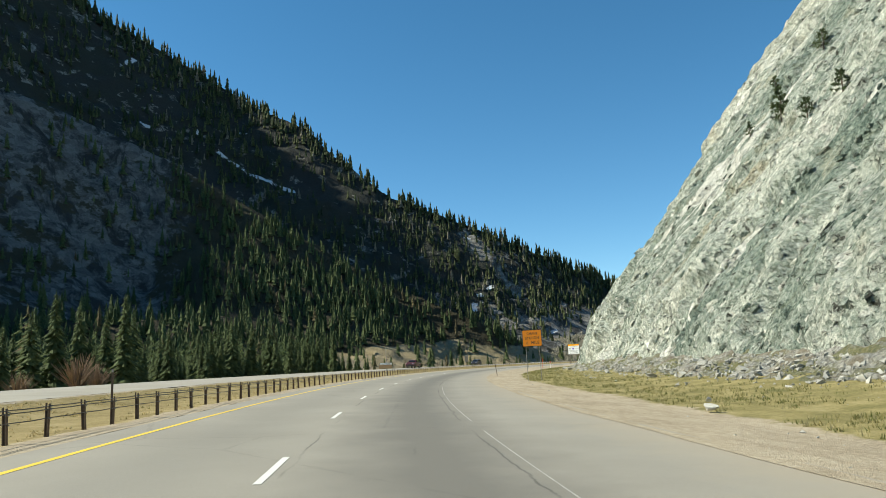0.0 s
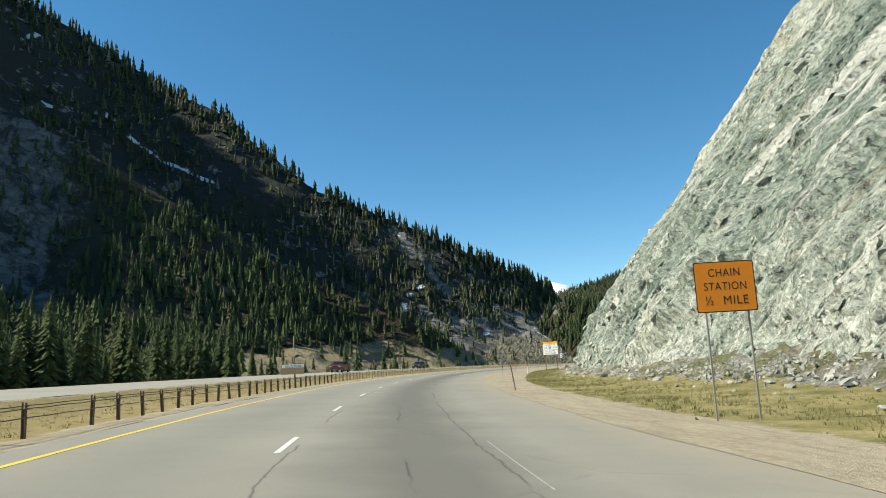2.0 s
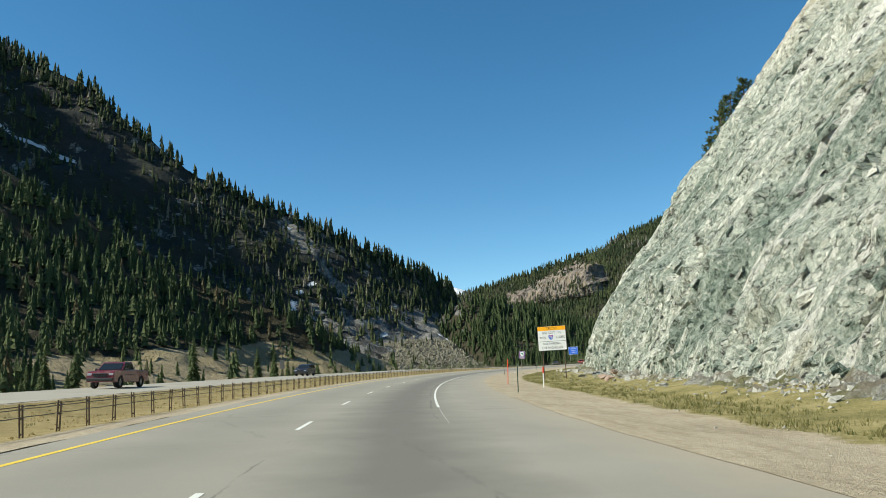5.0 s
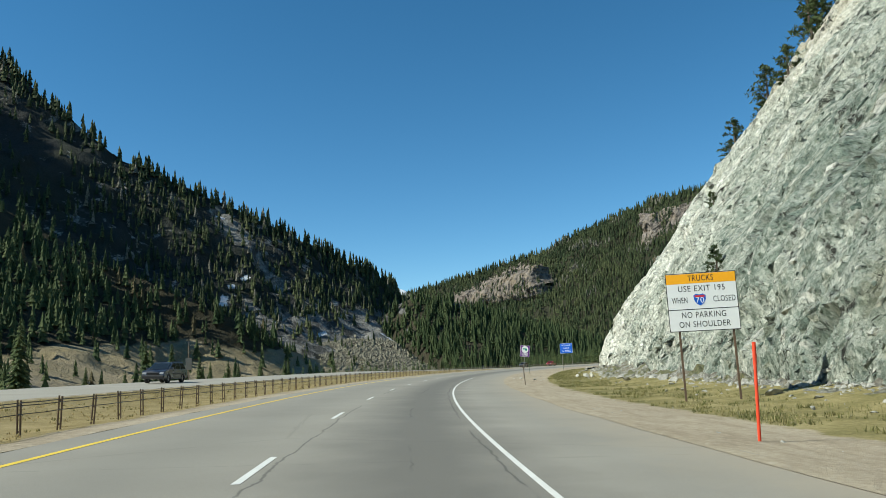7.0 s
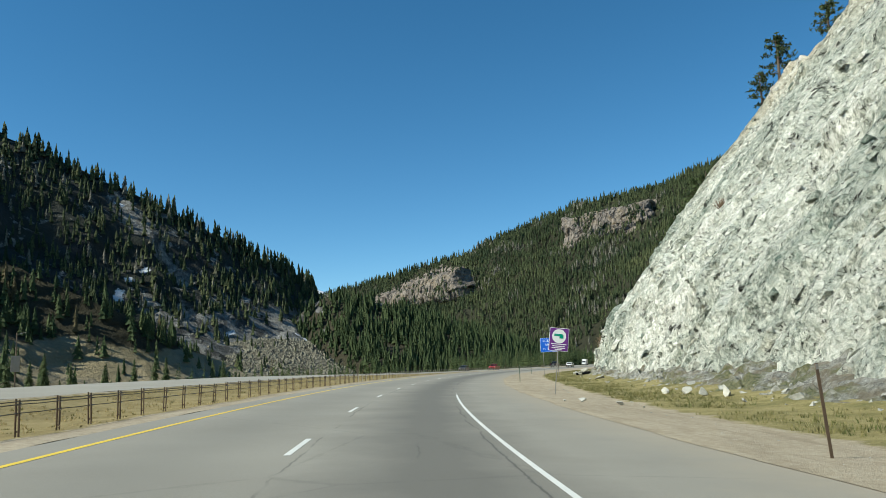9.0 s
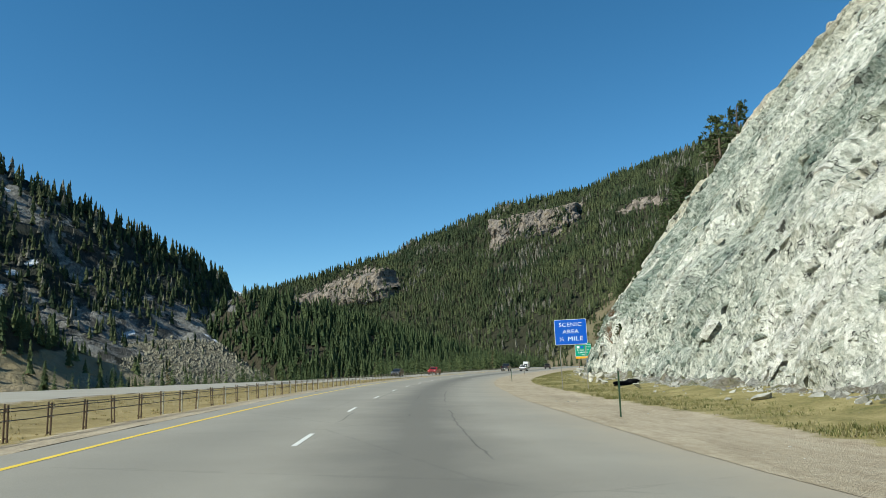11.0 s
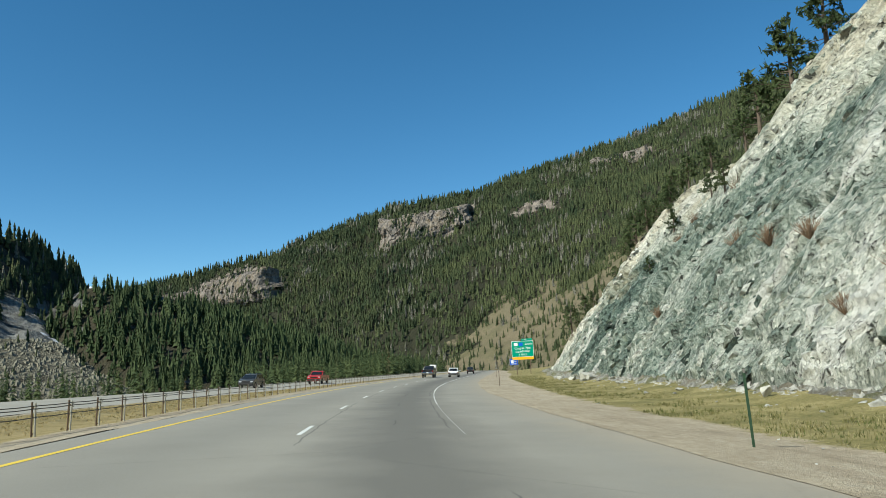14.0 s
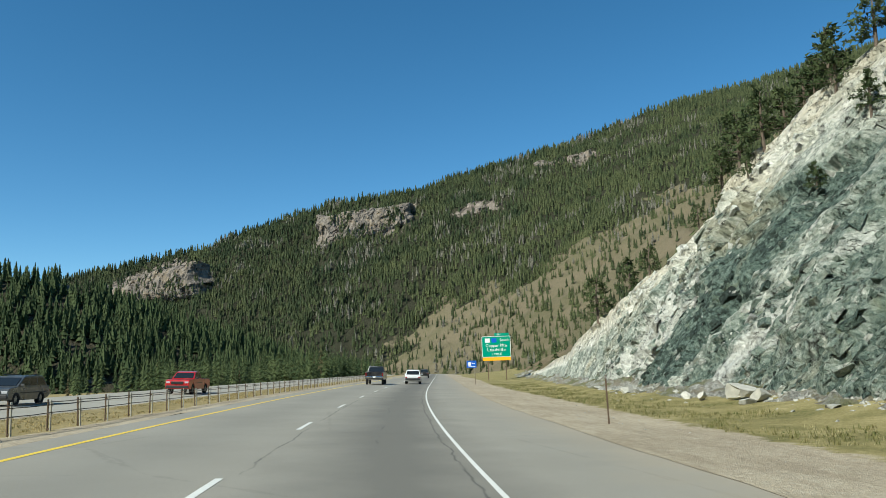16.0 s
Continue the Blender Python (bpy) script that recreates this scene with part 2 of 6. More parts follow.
def rubble_material():
    n = Nodes("rubble")
    sep = n.t.nodes.new("ShaderNodeSeparateColor")
    n.t.links.new(n.voronoi(5.5, None, out="Color"), sep.inputs[0])
    rough = n.noise(7.0, 8, 0.78)
    stone = n.mix(n.math("ADD", n.math("MULTIPLY", sep.outputs[0], 0.5), n.math("MULTIPLY", n.ramp(rough, [(0.35, 0.0), (0.65, 1.0)]), 0.5)), (0.085, 0.085, 0.075), (0.50, 0.495, 0.445))
    soil = n.ramp(n.noise(3.0, 6, 0.7), [(0.3, (0.13, 0.11, 0.08)), (0.7, (0.27, 0.24, 0.175))])
    green = n.ramp(n.noise(5.0, 5), [(0.3, (0.07, 0.085, 0.03)), (0.7, (0.20, 0.19, 0.08))])
    c = n.mix(n.ramp(n.noise(0.6, 6, 0.65), [(0.47, 0.0), (0.58, 0.85)]), stone, soil)
    c = n.mix(n.ramp(n.noise(0.33, 5, 0.6), [(0.48, 0.0), (0.58, 0.8)]), c, green)
    n.bump(n.math("ADD", n.math("MULTIPLY", n.voronoi(5.5), 0.6), rough), 1.0, 0.22)
    return n.done(c, 0.92, 0, 0.15)


def asphalt_material(name, base=0.16):
    n = Nodes(name)
    d = n.attr("across")
    grain = n.noise(45.0, 6, 0.7)
    patch = n.noise(0.25, 4, 0.55, n.coord((1, 1, 1)))
    k = n.math("ADD", n.math("MULTIPLY", grain, 0.55), n.math("MULTIPLY", patch, 0.45))
    c = n.ramp(k, [(0.3, (base * 0.84, base * 0.785, base * 0.66)), (0.7, (base * 1.22, base * 1.145, base * 0.965))])
    # worn, polished and oil-darkened strip of the traffic lane
    off_mid = n.math("ABSOLUTE", n.math("SUBTRACT", d, 0.9))
    lane = n.ramp(n.math("ADD", n.math("MULTIPLY", off_mid, 0.25), n.math("MULTIPLY", n.math("SUBTRACT", n.noise(0.5, 4, 0.6), 0.5), 0.35)), [(0.10, 0.85), (0.6, 0.0)])
    c = n.mix(lane, c, (base * 0.50, base * 0.475, base * 0.41))
    lane2 = n.ramp(n.math("MULTIPLY", n.math("ABSOLUTE", n.math("ADD", d, 3.7)), 0.3), [(0.08, 0.22), (0.5, 0.0)])
    c = n.mix(lane2, c, (base * 0.55, base * 0.54, base * 0.48))
    # sealed cracks
    cr = n.voronoi(0.09, n.coord((1, 1, 1)), "DISTANCE_TO_EDGE")
    wob = n.math("ADD", cr, n.math("MULTIPLY", n.math("SUBTRACT", n.noise(1.2, 4), 0.5), 0.03))
    c = n.mix(n.ramp(n.math("ABSOLUTE", wob), [(0.0, 0.16), (0.003, 0.0)]), c, (0.03, 0.03, 0.03))
    for d0, gap in ((-1.45, 0.48), (2.05, 0.46), (0.6, 0.56)):
        off = n.math("ABSOLUTE", n.math("ADD", n.math("SUBTRACT", d, d0), n.math("MULTIPLY", n.math("SUBTRACT", n.noise(0.35, 6, 0.7), 0.5), 0.5)))
        on = n.math("MULTIPLY", n.ramp(off, [(0.012, 1.0), (0.03, 0.0)]), n.ramp(n.noise(0.11, 4, 0.6), [(gap, 0.0), (gap + 0.06, 0.55)]))
        c = n.mix(on, c, (0.035, 0.034, 0.032))
    sand = n.math("ADD", d, n.math("MULTIPLY", n.math("SUBTRACT", n.noise(0.7, 6, 0.7), 0.5), 3.0))
    c = n.mix(n.ramp(n.math("DIVIDE", sand, 10.0), [(0.42, 0.0), (0.62, 0.75)]), c, (0.33, 0.285, 0.215))
    n.bump(grain, 0.35, 0.01)
    return n.done(c, 0.82, 0, 0.35)


def verge_material(name="verge", low=(0.075, 0.085, 0.028), mid=(0.235, 0.20, 0.085), high=(0.40, 0.34, 0.175)):
    """Sandy gravel that gives way to dry and green grass further from the road."""
    n = Nodes(name)
    d = n.attr("grassy")
    big, fine = n.noise(0.25, 5, 0.6), n.noise(6.0, 6, 0.7)
    gravel = n.ramp(n.math("ADD", n.math("MULTIPLY", fine, 0.6), n.math("MULTIPLY", big, 0.4)), [(0.28, (0.22, 0.18, 0.125)), (0.5, (0.38, 0.32, 0.232)), (0.75, (0.52, 0.455, 0.345))])
    grass = n.ramp(n.math("ADD", n.math("MULTIPLY", fine, 0.45), n.math("MULTIPLY", n.noise(0.5, 4), 0.55)), [(0.3, low), (0.5, mid), (0.72, high)])
    f = n.math("ADD", d, n.math("MULTIPLY", n.math("SUBTRACT", n.noise(0.9, 6, 0.65), 0.5), 1.0))
    # tyre-worn streaks and damp patches along the shoulder
    cb = n.t.nodes.new("ShaderNodeCombineXYZ")
    n.put(n.math("MULTIPLY", n.attr("along"), 0.22), cb.inputs[0])
    n.put(n.attr("across"), cb.inputs[1])
    streak = n.noise(1.6, 6, 0.7, cb.outputs[0], 0.4)
    gravel = n.mix(n.ramp(streak, [(0.36, 0.45), (0.52, 0.0)]), gravel, (0.22, 0.175, 0.12))
    gravel = n.mix(n.ramp(n.noise(2.2, 7, 0.75), [(0.56, 0.0), (0.68, 0.6)]), gravel, (0.50, 0.44, 0.34))
    c = n.mix(n.ramp(f, [(0.42, 0.0), (0.58, 1.0)]), gravel, grass)
    n.bump(n.math("ADD", fine, n.noise(22.0, 4)), 0.7, 0.06)
    return n.done(c, 0.95, 0, 0.15)


def slope_material(name, soil, grass, rock, rock_amount=0.5, snow=0.0, floor=None, cell=0.16):
    """A mountainside seen far off: rock, soil and low growth."""
    n = Nodes(name)
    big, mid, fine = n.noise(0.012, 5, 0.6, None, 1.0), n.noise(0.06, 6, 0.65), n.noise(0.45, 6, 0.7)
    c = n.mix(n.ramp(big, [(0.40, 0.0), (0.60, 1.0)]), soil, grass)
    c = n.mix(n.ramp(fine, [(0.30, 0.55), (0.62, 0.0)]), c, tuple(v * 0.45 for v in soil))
    # dark forest floor, with some of the woods' shade put into its colour
    if floor:
        c = n.mix(n.ramp(n.math("ADD", n.attr("wooded"), n.math("MULTIPLY", n.math("SUBTRACT", mid, 0.5), 0.7)), [(0.45, 0.0), (0.6, 1.0)]), c, n.mix(fine, tuple(v * 0.5 for v in floor), floor))
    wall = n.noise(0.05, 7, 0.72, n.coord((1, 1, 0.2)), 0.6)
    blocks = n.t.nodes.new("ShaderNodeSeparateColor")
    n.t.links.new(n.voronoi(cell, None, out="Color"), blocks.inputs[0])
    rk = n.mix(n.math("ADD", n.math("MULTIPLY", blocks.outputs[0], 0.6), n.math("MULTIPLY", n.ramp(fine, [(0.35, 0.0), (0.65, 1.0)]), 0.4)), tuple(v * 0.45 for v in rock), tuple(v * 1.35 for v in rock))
    # upright dark streaks paint the shade of steep walls into the rock
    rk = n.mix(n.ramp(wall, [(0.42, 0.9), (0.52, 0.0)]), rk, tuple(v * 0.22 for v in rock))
    steep = n.math("ADD", n.math("MULTIPLY", n.attr("rocky"), 1.0), n.math("MULTIPLY", n.math("SUBTRACT", mid, 0.5), 1.5))
    c = n.mix(n.ramp(steep, [(0.48, 0.0), (0.56, 1.0)]), c, rk)
    if snow:
        sn = n.math("ADD", n.attr("snowy"), n.math("ADD", n.math("MULTIPLY", n.math("SUBTRACT", mid, 0.5), 1.3), n.math("MULTIPLY", n.math("SUBTRACT", fine, 0.5), 0.7)))
        # snow dulled to blue-grey, so that its colour holds the shade
        c = n.mix(n.ramp(sn, [(0.62, 0.0), (0.72, 1.0)]), c, (0.62, 0.64, 0.68))
    n.bump(n.math("ADD", n.math("ADD", mid, n.math("MULTIPLY", wall, 0.8)), n.math("MULTIPLY", fine, 0.6)), 1.0, 3.5)
    return n.done(c, 0.95, 0, 0.1)


def foliage_material(name, dark, light, dry=(0.16, 0.13, 0.07), dry_part=0.04, tufts=1.6, glow=0.32, deep=0.75):
    """Needles or blades: tufts of light and dark, with some light passing through."""
    n = Nodes(name)
    t = n.attr("tint")
    c = n.mix(t, dark, light)
    c = n.mix(n.ramp(t, [(1 - dry_part - 0.01, 0.0), (1 - dry_part, 1.0)]), c, dry)
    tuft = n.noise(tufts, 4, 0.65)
    # gaps between tufts: their inner shade is put into the colour
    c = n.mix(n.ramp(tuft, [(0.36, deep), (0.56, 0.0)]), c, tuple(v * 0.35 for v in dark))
    n.bump(tuft, 0.8, 0.5 / tufts)
    n.done(c, 0.8, 0, 0.15)
    thin = n.t.nodes.new("ShaderNodeBsdfTranslucent")
    n.t.links.new(c, thin.inputs[0])
    both = n.t.nodes.new("ShaderNodeMixShader")
    both.inputs[0].default_value = glow
    n.t.links.new(n.bsdf.outputs[0], both.inputs[1])
    n.t.links.new(thin.outputs[0], both.inputs[2])
    n.t.links.new(both.outputs[0], n.t.nodes["Material Output"].inputs[0])
    return n.m


def cliff_material(name, light, dark, scale):
    """Bare weathered cliff: upright ribs and cracks, ledges and lighter broken faces."""
    n = Nodes(name)
    ribs = n.noise(scale, 7, 0.7, n.coord((1, 1, 0.28)), 0.5)
    ledge = n.noise(scale * 0.8, 5, 0.65, n.coord((0.4, 0.4, 1.6)), 0.5)
    fine = n.noise(scale * 6, 6, 0.75)
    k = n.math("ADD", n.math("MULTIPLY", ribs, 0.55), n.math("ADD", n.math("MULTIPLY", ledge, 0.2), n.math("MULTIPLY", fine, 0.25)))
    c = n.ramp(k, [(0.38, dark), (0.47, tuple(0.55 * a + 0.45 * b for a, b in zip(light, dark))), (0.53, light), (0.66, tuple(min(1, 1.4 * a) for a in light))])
    c = n.mix(n.ramp(n.noise(scale * 0.3, 4, 0.6), [(0.5, 0.0), (0.7, 0.4)]), c, (0.30, 0.22, 0.12))
    n.bump(n.math("ADD", ribs, n.math("MULTIPLY", fine, 0.5)), 1.0, 0.4 / scale)
    return n.done(c, 0.92, 0, 0.1)


M_ROCK = rock_material()
M_RUBBLE = rubble_material()
M_STONE = plain("loose_stone", (0.33, 0.325, 0.29), 0.92, 0, 0.5, 5.0, 0.15)
M_TALUS = plain("talus_rock", (0.175, 0.162, 0.12), 0.92, 0, 0.5, 0.5, 0.15)
M_ASPHALT = asphalt_material("asphalt", 0.255)
M_ASPHALT_FAR = asphalt_material("asphalt_of_the_other_road", 0.30)
M_VERGE = verge_material()
M_MEDIAN = verge_material("median_straw", (0.16, 0.125, 0.055), (0.27, 0.215, 0.10), (0.38, 0.31, 0.17))
# soil and growth near black: part of the mountain's shade is in their colour
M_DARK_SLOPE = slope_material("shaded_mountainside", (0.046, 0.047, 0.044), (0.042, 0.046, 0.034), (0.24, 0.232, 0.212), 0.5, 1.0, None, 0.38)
M_SPUR = slope_material("sunlit_spur", (0.36, 0.30, 0.205), (0.29, 0.24, 0.14), (0.16, 0.157, 0.15), 0.5, 0.0, (0.075, 0.068, 0.045))
M_FAR_SLOPE = slope_material("far_mountainside", (0.20, 0.165, 0.105), (0.15, 0.135, 0.075), (0.24, 0.20, 0.165), 0.5, 0.0, (0.050, 0.050, 0.030))
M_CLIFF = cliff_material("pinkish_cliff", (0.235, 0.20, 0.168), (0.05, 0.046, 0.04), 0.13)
M_TALUS_SLOPE = slope_material("grey_talus", (0.185, 0.16, 0.105), (0.165, 0.15, 0.095), (0.21, 0.19, 0.14), 0.5, 1.0, None, 0.55)
M_NEAR_SLOPE = slope_material("grassy_mountainside", (0.23, 0.185, 0.115), (0.17, 0.15, 0.075), (0.25, 0.22, 0.18), 0.5, 0.0)
M_SNOW = slope_material("snowy_peak", (0.75, 0.77, 0.80), (0.80, 0.82, 0.86), (0.30, 0.30, 0.32), 0.4, 0.0)
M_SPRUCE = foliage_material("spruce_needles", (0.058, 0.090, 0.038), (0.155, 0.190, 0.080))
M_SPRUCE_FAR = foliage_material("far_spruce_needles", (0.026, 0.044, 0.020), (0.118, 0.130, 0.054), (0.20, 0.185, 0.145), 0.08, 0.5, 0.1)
M_BARK = plain("bark", (0.13, 0.10, 0.075), 0.9, 0, 0.35, 12)
M_WHITE_LINE = plain("white_road_paint", (0.64, 0.64, 0.60), 0.7, 0, 0.12, 14)
M_FADED_LINE = plain("worn_road_paint", (0.34, 0.33, 0.30), 0.75, 0, 0.4, 3)
M_YELLOW_LINE = plain("yellow_road_paint", (0.72, 0.52, 0.06), 0.7, 0, 0.14, 14)
M_STEEL = plain("weathered_steel", (0.125, 0.085, 0.055), 0.75, 0.2, 0.3, 20)
M_PALE_STEEL = plain("dull_galvanised_steel", (0.40, 0.385, 0.33), 0.6, 0.3, 0.25, 20)
M_CABLE = plain("steel_cable", (0.10, 0.088, 0.075), 0.6, 0.5, 0.2, 20)
M_GREEN_POST = plain("green_steel_post", (0.042, 0.085, 0.046), 0.6, 0.2, 0.25, 20)
M_GALV = plain("galvanised_steel", (0.27, 0.255, 0.23), 0.55, 0.3, 0.12, 20)
M_SIGN_BACK = plain("bare_aluminium", (0.5, 0.5, 0.5), 0.45, 0.8, 0.1, 8)
M_WHITE = plain("white_sheeting", (0.78, 0.79, 0.78), 0.4, 0, 0.03, 6)
M_BLACK = plain("black_lettering", (0.02, 0.02, 0.022), 0.5, 0, 0.1, 6)
M_ORANGE = plain("orange_sheeting", (0.80, 0.25, 0.004), 0.4, 0, 0.04, 6)
M_AMBER = plain("amber_sheeting", (0.92, 0.42, 0.01), 0.4, 0, 0.04, 6)
M_BLUE = plain("blue_sheeting", (0.006, 0.10, 0.56), 0.4, 0, 0.04, 6)
M_GREEN = plain("green_sheeting", (0.0, 0.27, 0.17), 0.4, 0, 0.04, 6)
M_PURPLE = plain("purple_sheeting", (0.14, 0.03, 0.22), 0.4, 0, 0.04, 6)
M_RED = plain("red_sheeting", (0.62, 0.03, 0.03), 0.4, 0, 0.05, 6)
M_BROWN = plain("brown_cover_board", (0.36, 0.24, 0.13), 0.7, 0, 0.15, 5)
M_RED_POST = plain("red_marker_paint", (0.70, 0.06, 0.02), 0.5, 0, 0.08, 8)

# ---------------- the road's course ----------------
ds = 0.5
S_TABLE = np.arange(-150.0, 1000.0, ds)
BANK = 0.0370
s_in = np.clip(S_TABLE, 0, 374.3)
turn_in = (-1.8403e-07 * s_in**3 + 1.0201e-04 * s_in**2 + 0.10586 * s_in + -2.1928) + np.minimum(S_TABLE, 0) * 0.1059
s_out = np.clip(S_TABLE - 374.3, 0, 90.0)
HEAD = np.radians(turn_in + 0.1049 * (s_out - s_out**2 / (2 * 90.0)))
CX, CY = np.cumsum(np.sin(HEAD)) * ds, np.cumsum(np.cos(HEAD)) * ds
start = int(np.argmin(np.abs(S_TABLE)))
CX, CY = CX - CX[start], CY - CY[start]
CZ = 7.0044e-09 * s_in**3 + -2.5318e-05 * s_in**2 + 0.01621 * s_in + -0.0296 + np.minimum(S_TABLE, 0) * 0.0162 + s_out * 0.0
drift = np.interp(S_TABLE, [-20, 0, 50, 110, 165, 215, 288, 312, 350, 390, 420], [0, 0, -0.27, -0.5, -0.45, -0.65, -0.4, -0.45, -0.8, -1.25, -1.4])
drift = np.convolve(np.pad(drift, 40, "edge"), np.hanning(81) / np.hanning(81).sum(), "valid")
CX, CY = CX + drift * np.cos(HEAD), CY - drift * np.sin(HEAD)
YELLOW_D, DASH_D, EDGE_D, DASH_S = -5.85, -1.68, 2.3, 10.83
LEFT_NEAR, LEFT_FAR = 0.88, 1.25


def course(s):
    """Plan place, heading and height of the driven line at s metres along it."""
    return np.interp(s, S_TABLE, CX), np.interp(s, S_TABLE, CY), np.interp(s, S_TABLE, HEAD), np.interp(s, S_TABLE, CZ)


def profile(d):
    """Height across the road, d metres to the right of the driven line: banked carriageways, flatter verge."""
    return np.interp(d, [-120, -60, -45, -27, -25, -15.5, -8.5, 6.3, 10.0, 14.0, 18.0, 40.0], [-3.5, -2.5, -1.0, LEFT_FAR - 0.1, LEFT_FAR, LEFT_NEAR, 8.5 * BANK, -6.3 * BANK, -0.56, -0.6, -0.45, 1.2])


def at(s, d, up=0.0):
    s, d = np.broadcast_arrays(np.asarray(s, float), np.asarray(d, float))
    x, y, h, z = course(s)
    lower = np.interp(s, [295, 350, 410], [0.0, -0.45, -0.85]) * np.interp(d, [-15.5, -8.5], [1.0, 0.0])
    return np.stack([x + d * np.cos(h), y - d * np.sin(h), z + profile(d) + lower + up], -1)


def strip(name, s, d, material, up=0.0, relief=None, grassy=None):
    S, D = np.meshgrid(s, d, indexing="ij")
    p = at(S, D, up).reshape(-1, 3)
    if relief is not None:
        p[:, 2] += relief(S.ravel(), D.ravel(), p)
    me = mesh_of(name, p, grid_faces(len(s), len(d))[:, ::-1], [material], True)
    put_attr(me, "across", D.ravel())
    if grassy is not None:
        put_attr(me, "grassy", grassy(S.ravel(), D.ravel()))
    return new(name, me)

# ---------------- ground, roads ----------------
def base_at(s):
    """Offset of the rock face's foot from the driven line."""
    return np.interp(s, [-150, -60, 0, 40, 80, 99, 120, 140, 150, 203, 273, 324, 375, 407, 426, 445, 470, 560, 1000],
                     [27, 26, 25, 24, 23, 22.0, 19.6, 17.9, 17.9, 18.6, 18.5, 18.8, 19.2, 19.6, 18.6, 18.6, 18.6, 22, 60])


def face_back(z):
    """How far the rock leans back at a height over its foot."""
    return 0.47 * z + 0.30 * np.maximum(0, z - 8.0)


far = np.concatenate([[0.0], np.geomspace(150, 4300, 22)])
ang = np.linspace(0, 2 * math.pi, 97)
R, A = np.meshgrid(far, ang, indexing="ij")
gx, gy = 150 + R * np.cos(A), 300 + R * np.sin(A)
gp = np.stack([gx, gy, np.full_like(gx, -4.0)], -1).reshape(-1, 3)
gme = mesh_of("ground", gp, grid_faces(len(far), len(ang)), [M_NEAR_SLOPE], True)
put_attr(gme, "rocky", np.full(len(gp), 0.2))
tagged(new("ground", gme), "dry grassy valley floor", "ground", kind="structure")

s_near = np.concatenate([np.arange(-60, 540, 1.5), np.arange(540, 720, 6.0)])
tagged(strip("road", s_near, np.array([-6.9, -5.0, -3.2, -1.4, 0.5, 2.5, 4.5, 6.45]), M_ASPHALT), "worn grey asphalt carriageway, banked, with sealed cracks", "road", kind="structure")
tagged(strip("road_other_way", s_near, np.array([-25.0, -23, -20, -17, -15.5]), M_ASPHALT_FAR, 0.004), "pale grey asphalt carriageway beyond the grassy median", "road", kind="structure")


def rough_ground(S, D, p):
    k = np.clip((D - 6.2) / 3.0, 0, 1)
    return 0.10 * fbm(p * np.array([0.5, 0.5, 0.0]), 4, 3) * k


def median_grass(S, D):
    return np.interp(D, [-15.5, -14.5, -9.2, -8.2, -6.9], [0.35, 1.2, 1.2, 0.55, -0.2])


tagged(strip("median", s_near, np.linspace(-15.5, -6.9, 14), M_MEDIAN, 0.0, lambda S, D, p: -0.35 * np.sin(np.clip((D + 15.5) / 7.5, 0, 1) * math.pi) + 0.05 * fbm(p * 0.6, 3, 5), median_grass), "median of dry yellow grass and gravel", "ground", kind="structure")

def grass_edge(s):
    """Where the gravel shoulder gives way to grass."""
    return np.interp(s, [0, 180, 300], [10.2, 10.2, 10.6]) + 0.5 * np.sin(s * 0.05)


# verge between the asphalt and the rock, out to its foot
nv = 34
Sg, Vg = np.meshgrid(s_near, np.linspace(0, 1, nv), indexing="ij")
ragged = 5.98 + 0.16 * fbm(np.stack([Sg.ravel() * 0.35, Vg.ravel() * 0, Vg.ravel() * 0], -1), 4, 15).reshape(Sg.shape)
Dg = ragged + Vg * (base_at(Sg) + 3.0 - ragged)
vp = at(Sg, Dg, 0.004).reshape(-1, 3)
near_foot = np.clip((Dg - (base_at(Sg) - 3.5)) / 6.0, 0, 1).ravel() * 0.45
vp[:, 2] += rough_ground(Sg.ravel(), Dg.ravel(), vp) + near_foot
vme = mesh_of("verge", vp, grid_faces(len(s_near), nv)[:, ::-1], [M_VERGE], True)
put_attr(vme, "along", Sg.ravel())
put_attr(vme, "across", Dg.ravel())
put_attr(vme, "grassy", np.interp((Dg - grass_edge(Sg)).ravel(), [-3, -0.5, 0.8, 3, 9], [-0.4, 0.2, 0.8, 1.2, 0.9]))
tagged(new("verge", vme), "sandy gravel shoulder turning into dry grass", "ground", kind="structure")

# rubble apron that leans on the foot of the rock
sa_ = np.arange(-60, 545, 0.8)
na = 26
St, Vt = np.meshgrid(sa_, np.linspace(0, 1, na), indexing="ij")
apron_w = np.interp(St, [-60, 60, 100, 140, 175, 225, 240, 262, 300, 320, 345, 390, 420, 545], [4.6, 4.6, 3.6, 2.0, 2.2, 1.8, 3.4, 2.4, 1.8, 2.4, 1.8, 1.8, 2.4, 2.0])
apron_h = np.interp(St, [-60, 100, 140, 225, 240, 300, 320, 345, 420, 545], [1.5, 1.2, 0.5, 0.5, 0.9, 0.4, 0.7, 0.5, 0.7, 0.5])
Dt = base_at(St) - apron_w + Vt * (apron_w + 2.2)
tp = at(St, Dt).reshape(-1, 3)
tq = tp.copy()
tp[:, 2] += ((apron_h * Vt**1.4).ravel() + (0.35 * facets(tq * 0.8, 601, 0.8) + 0.30 * facets(tq * 1.9, 611, 0.8) + 0.4 * fbm(tq * 0.25, 3, 621)) * np.clip(Vt.ravel() * 4, 0, 1) - 0.12 + 0.45 * np.clip((Dt - base_at(St) + 3.5) / 6, 0, 1).ravel())
tme = mesh_of("rubble_apron", tp, grid_faces(len(sa_), na)[:, ::-1], [M_RUBBLE], False)
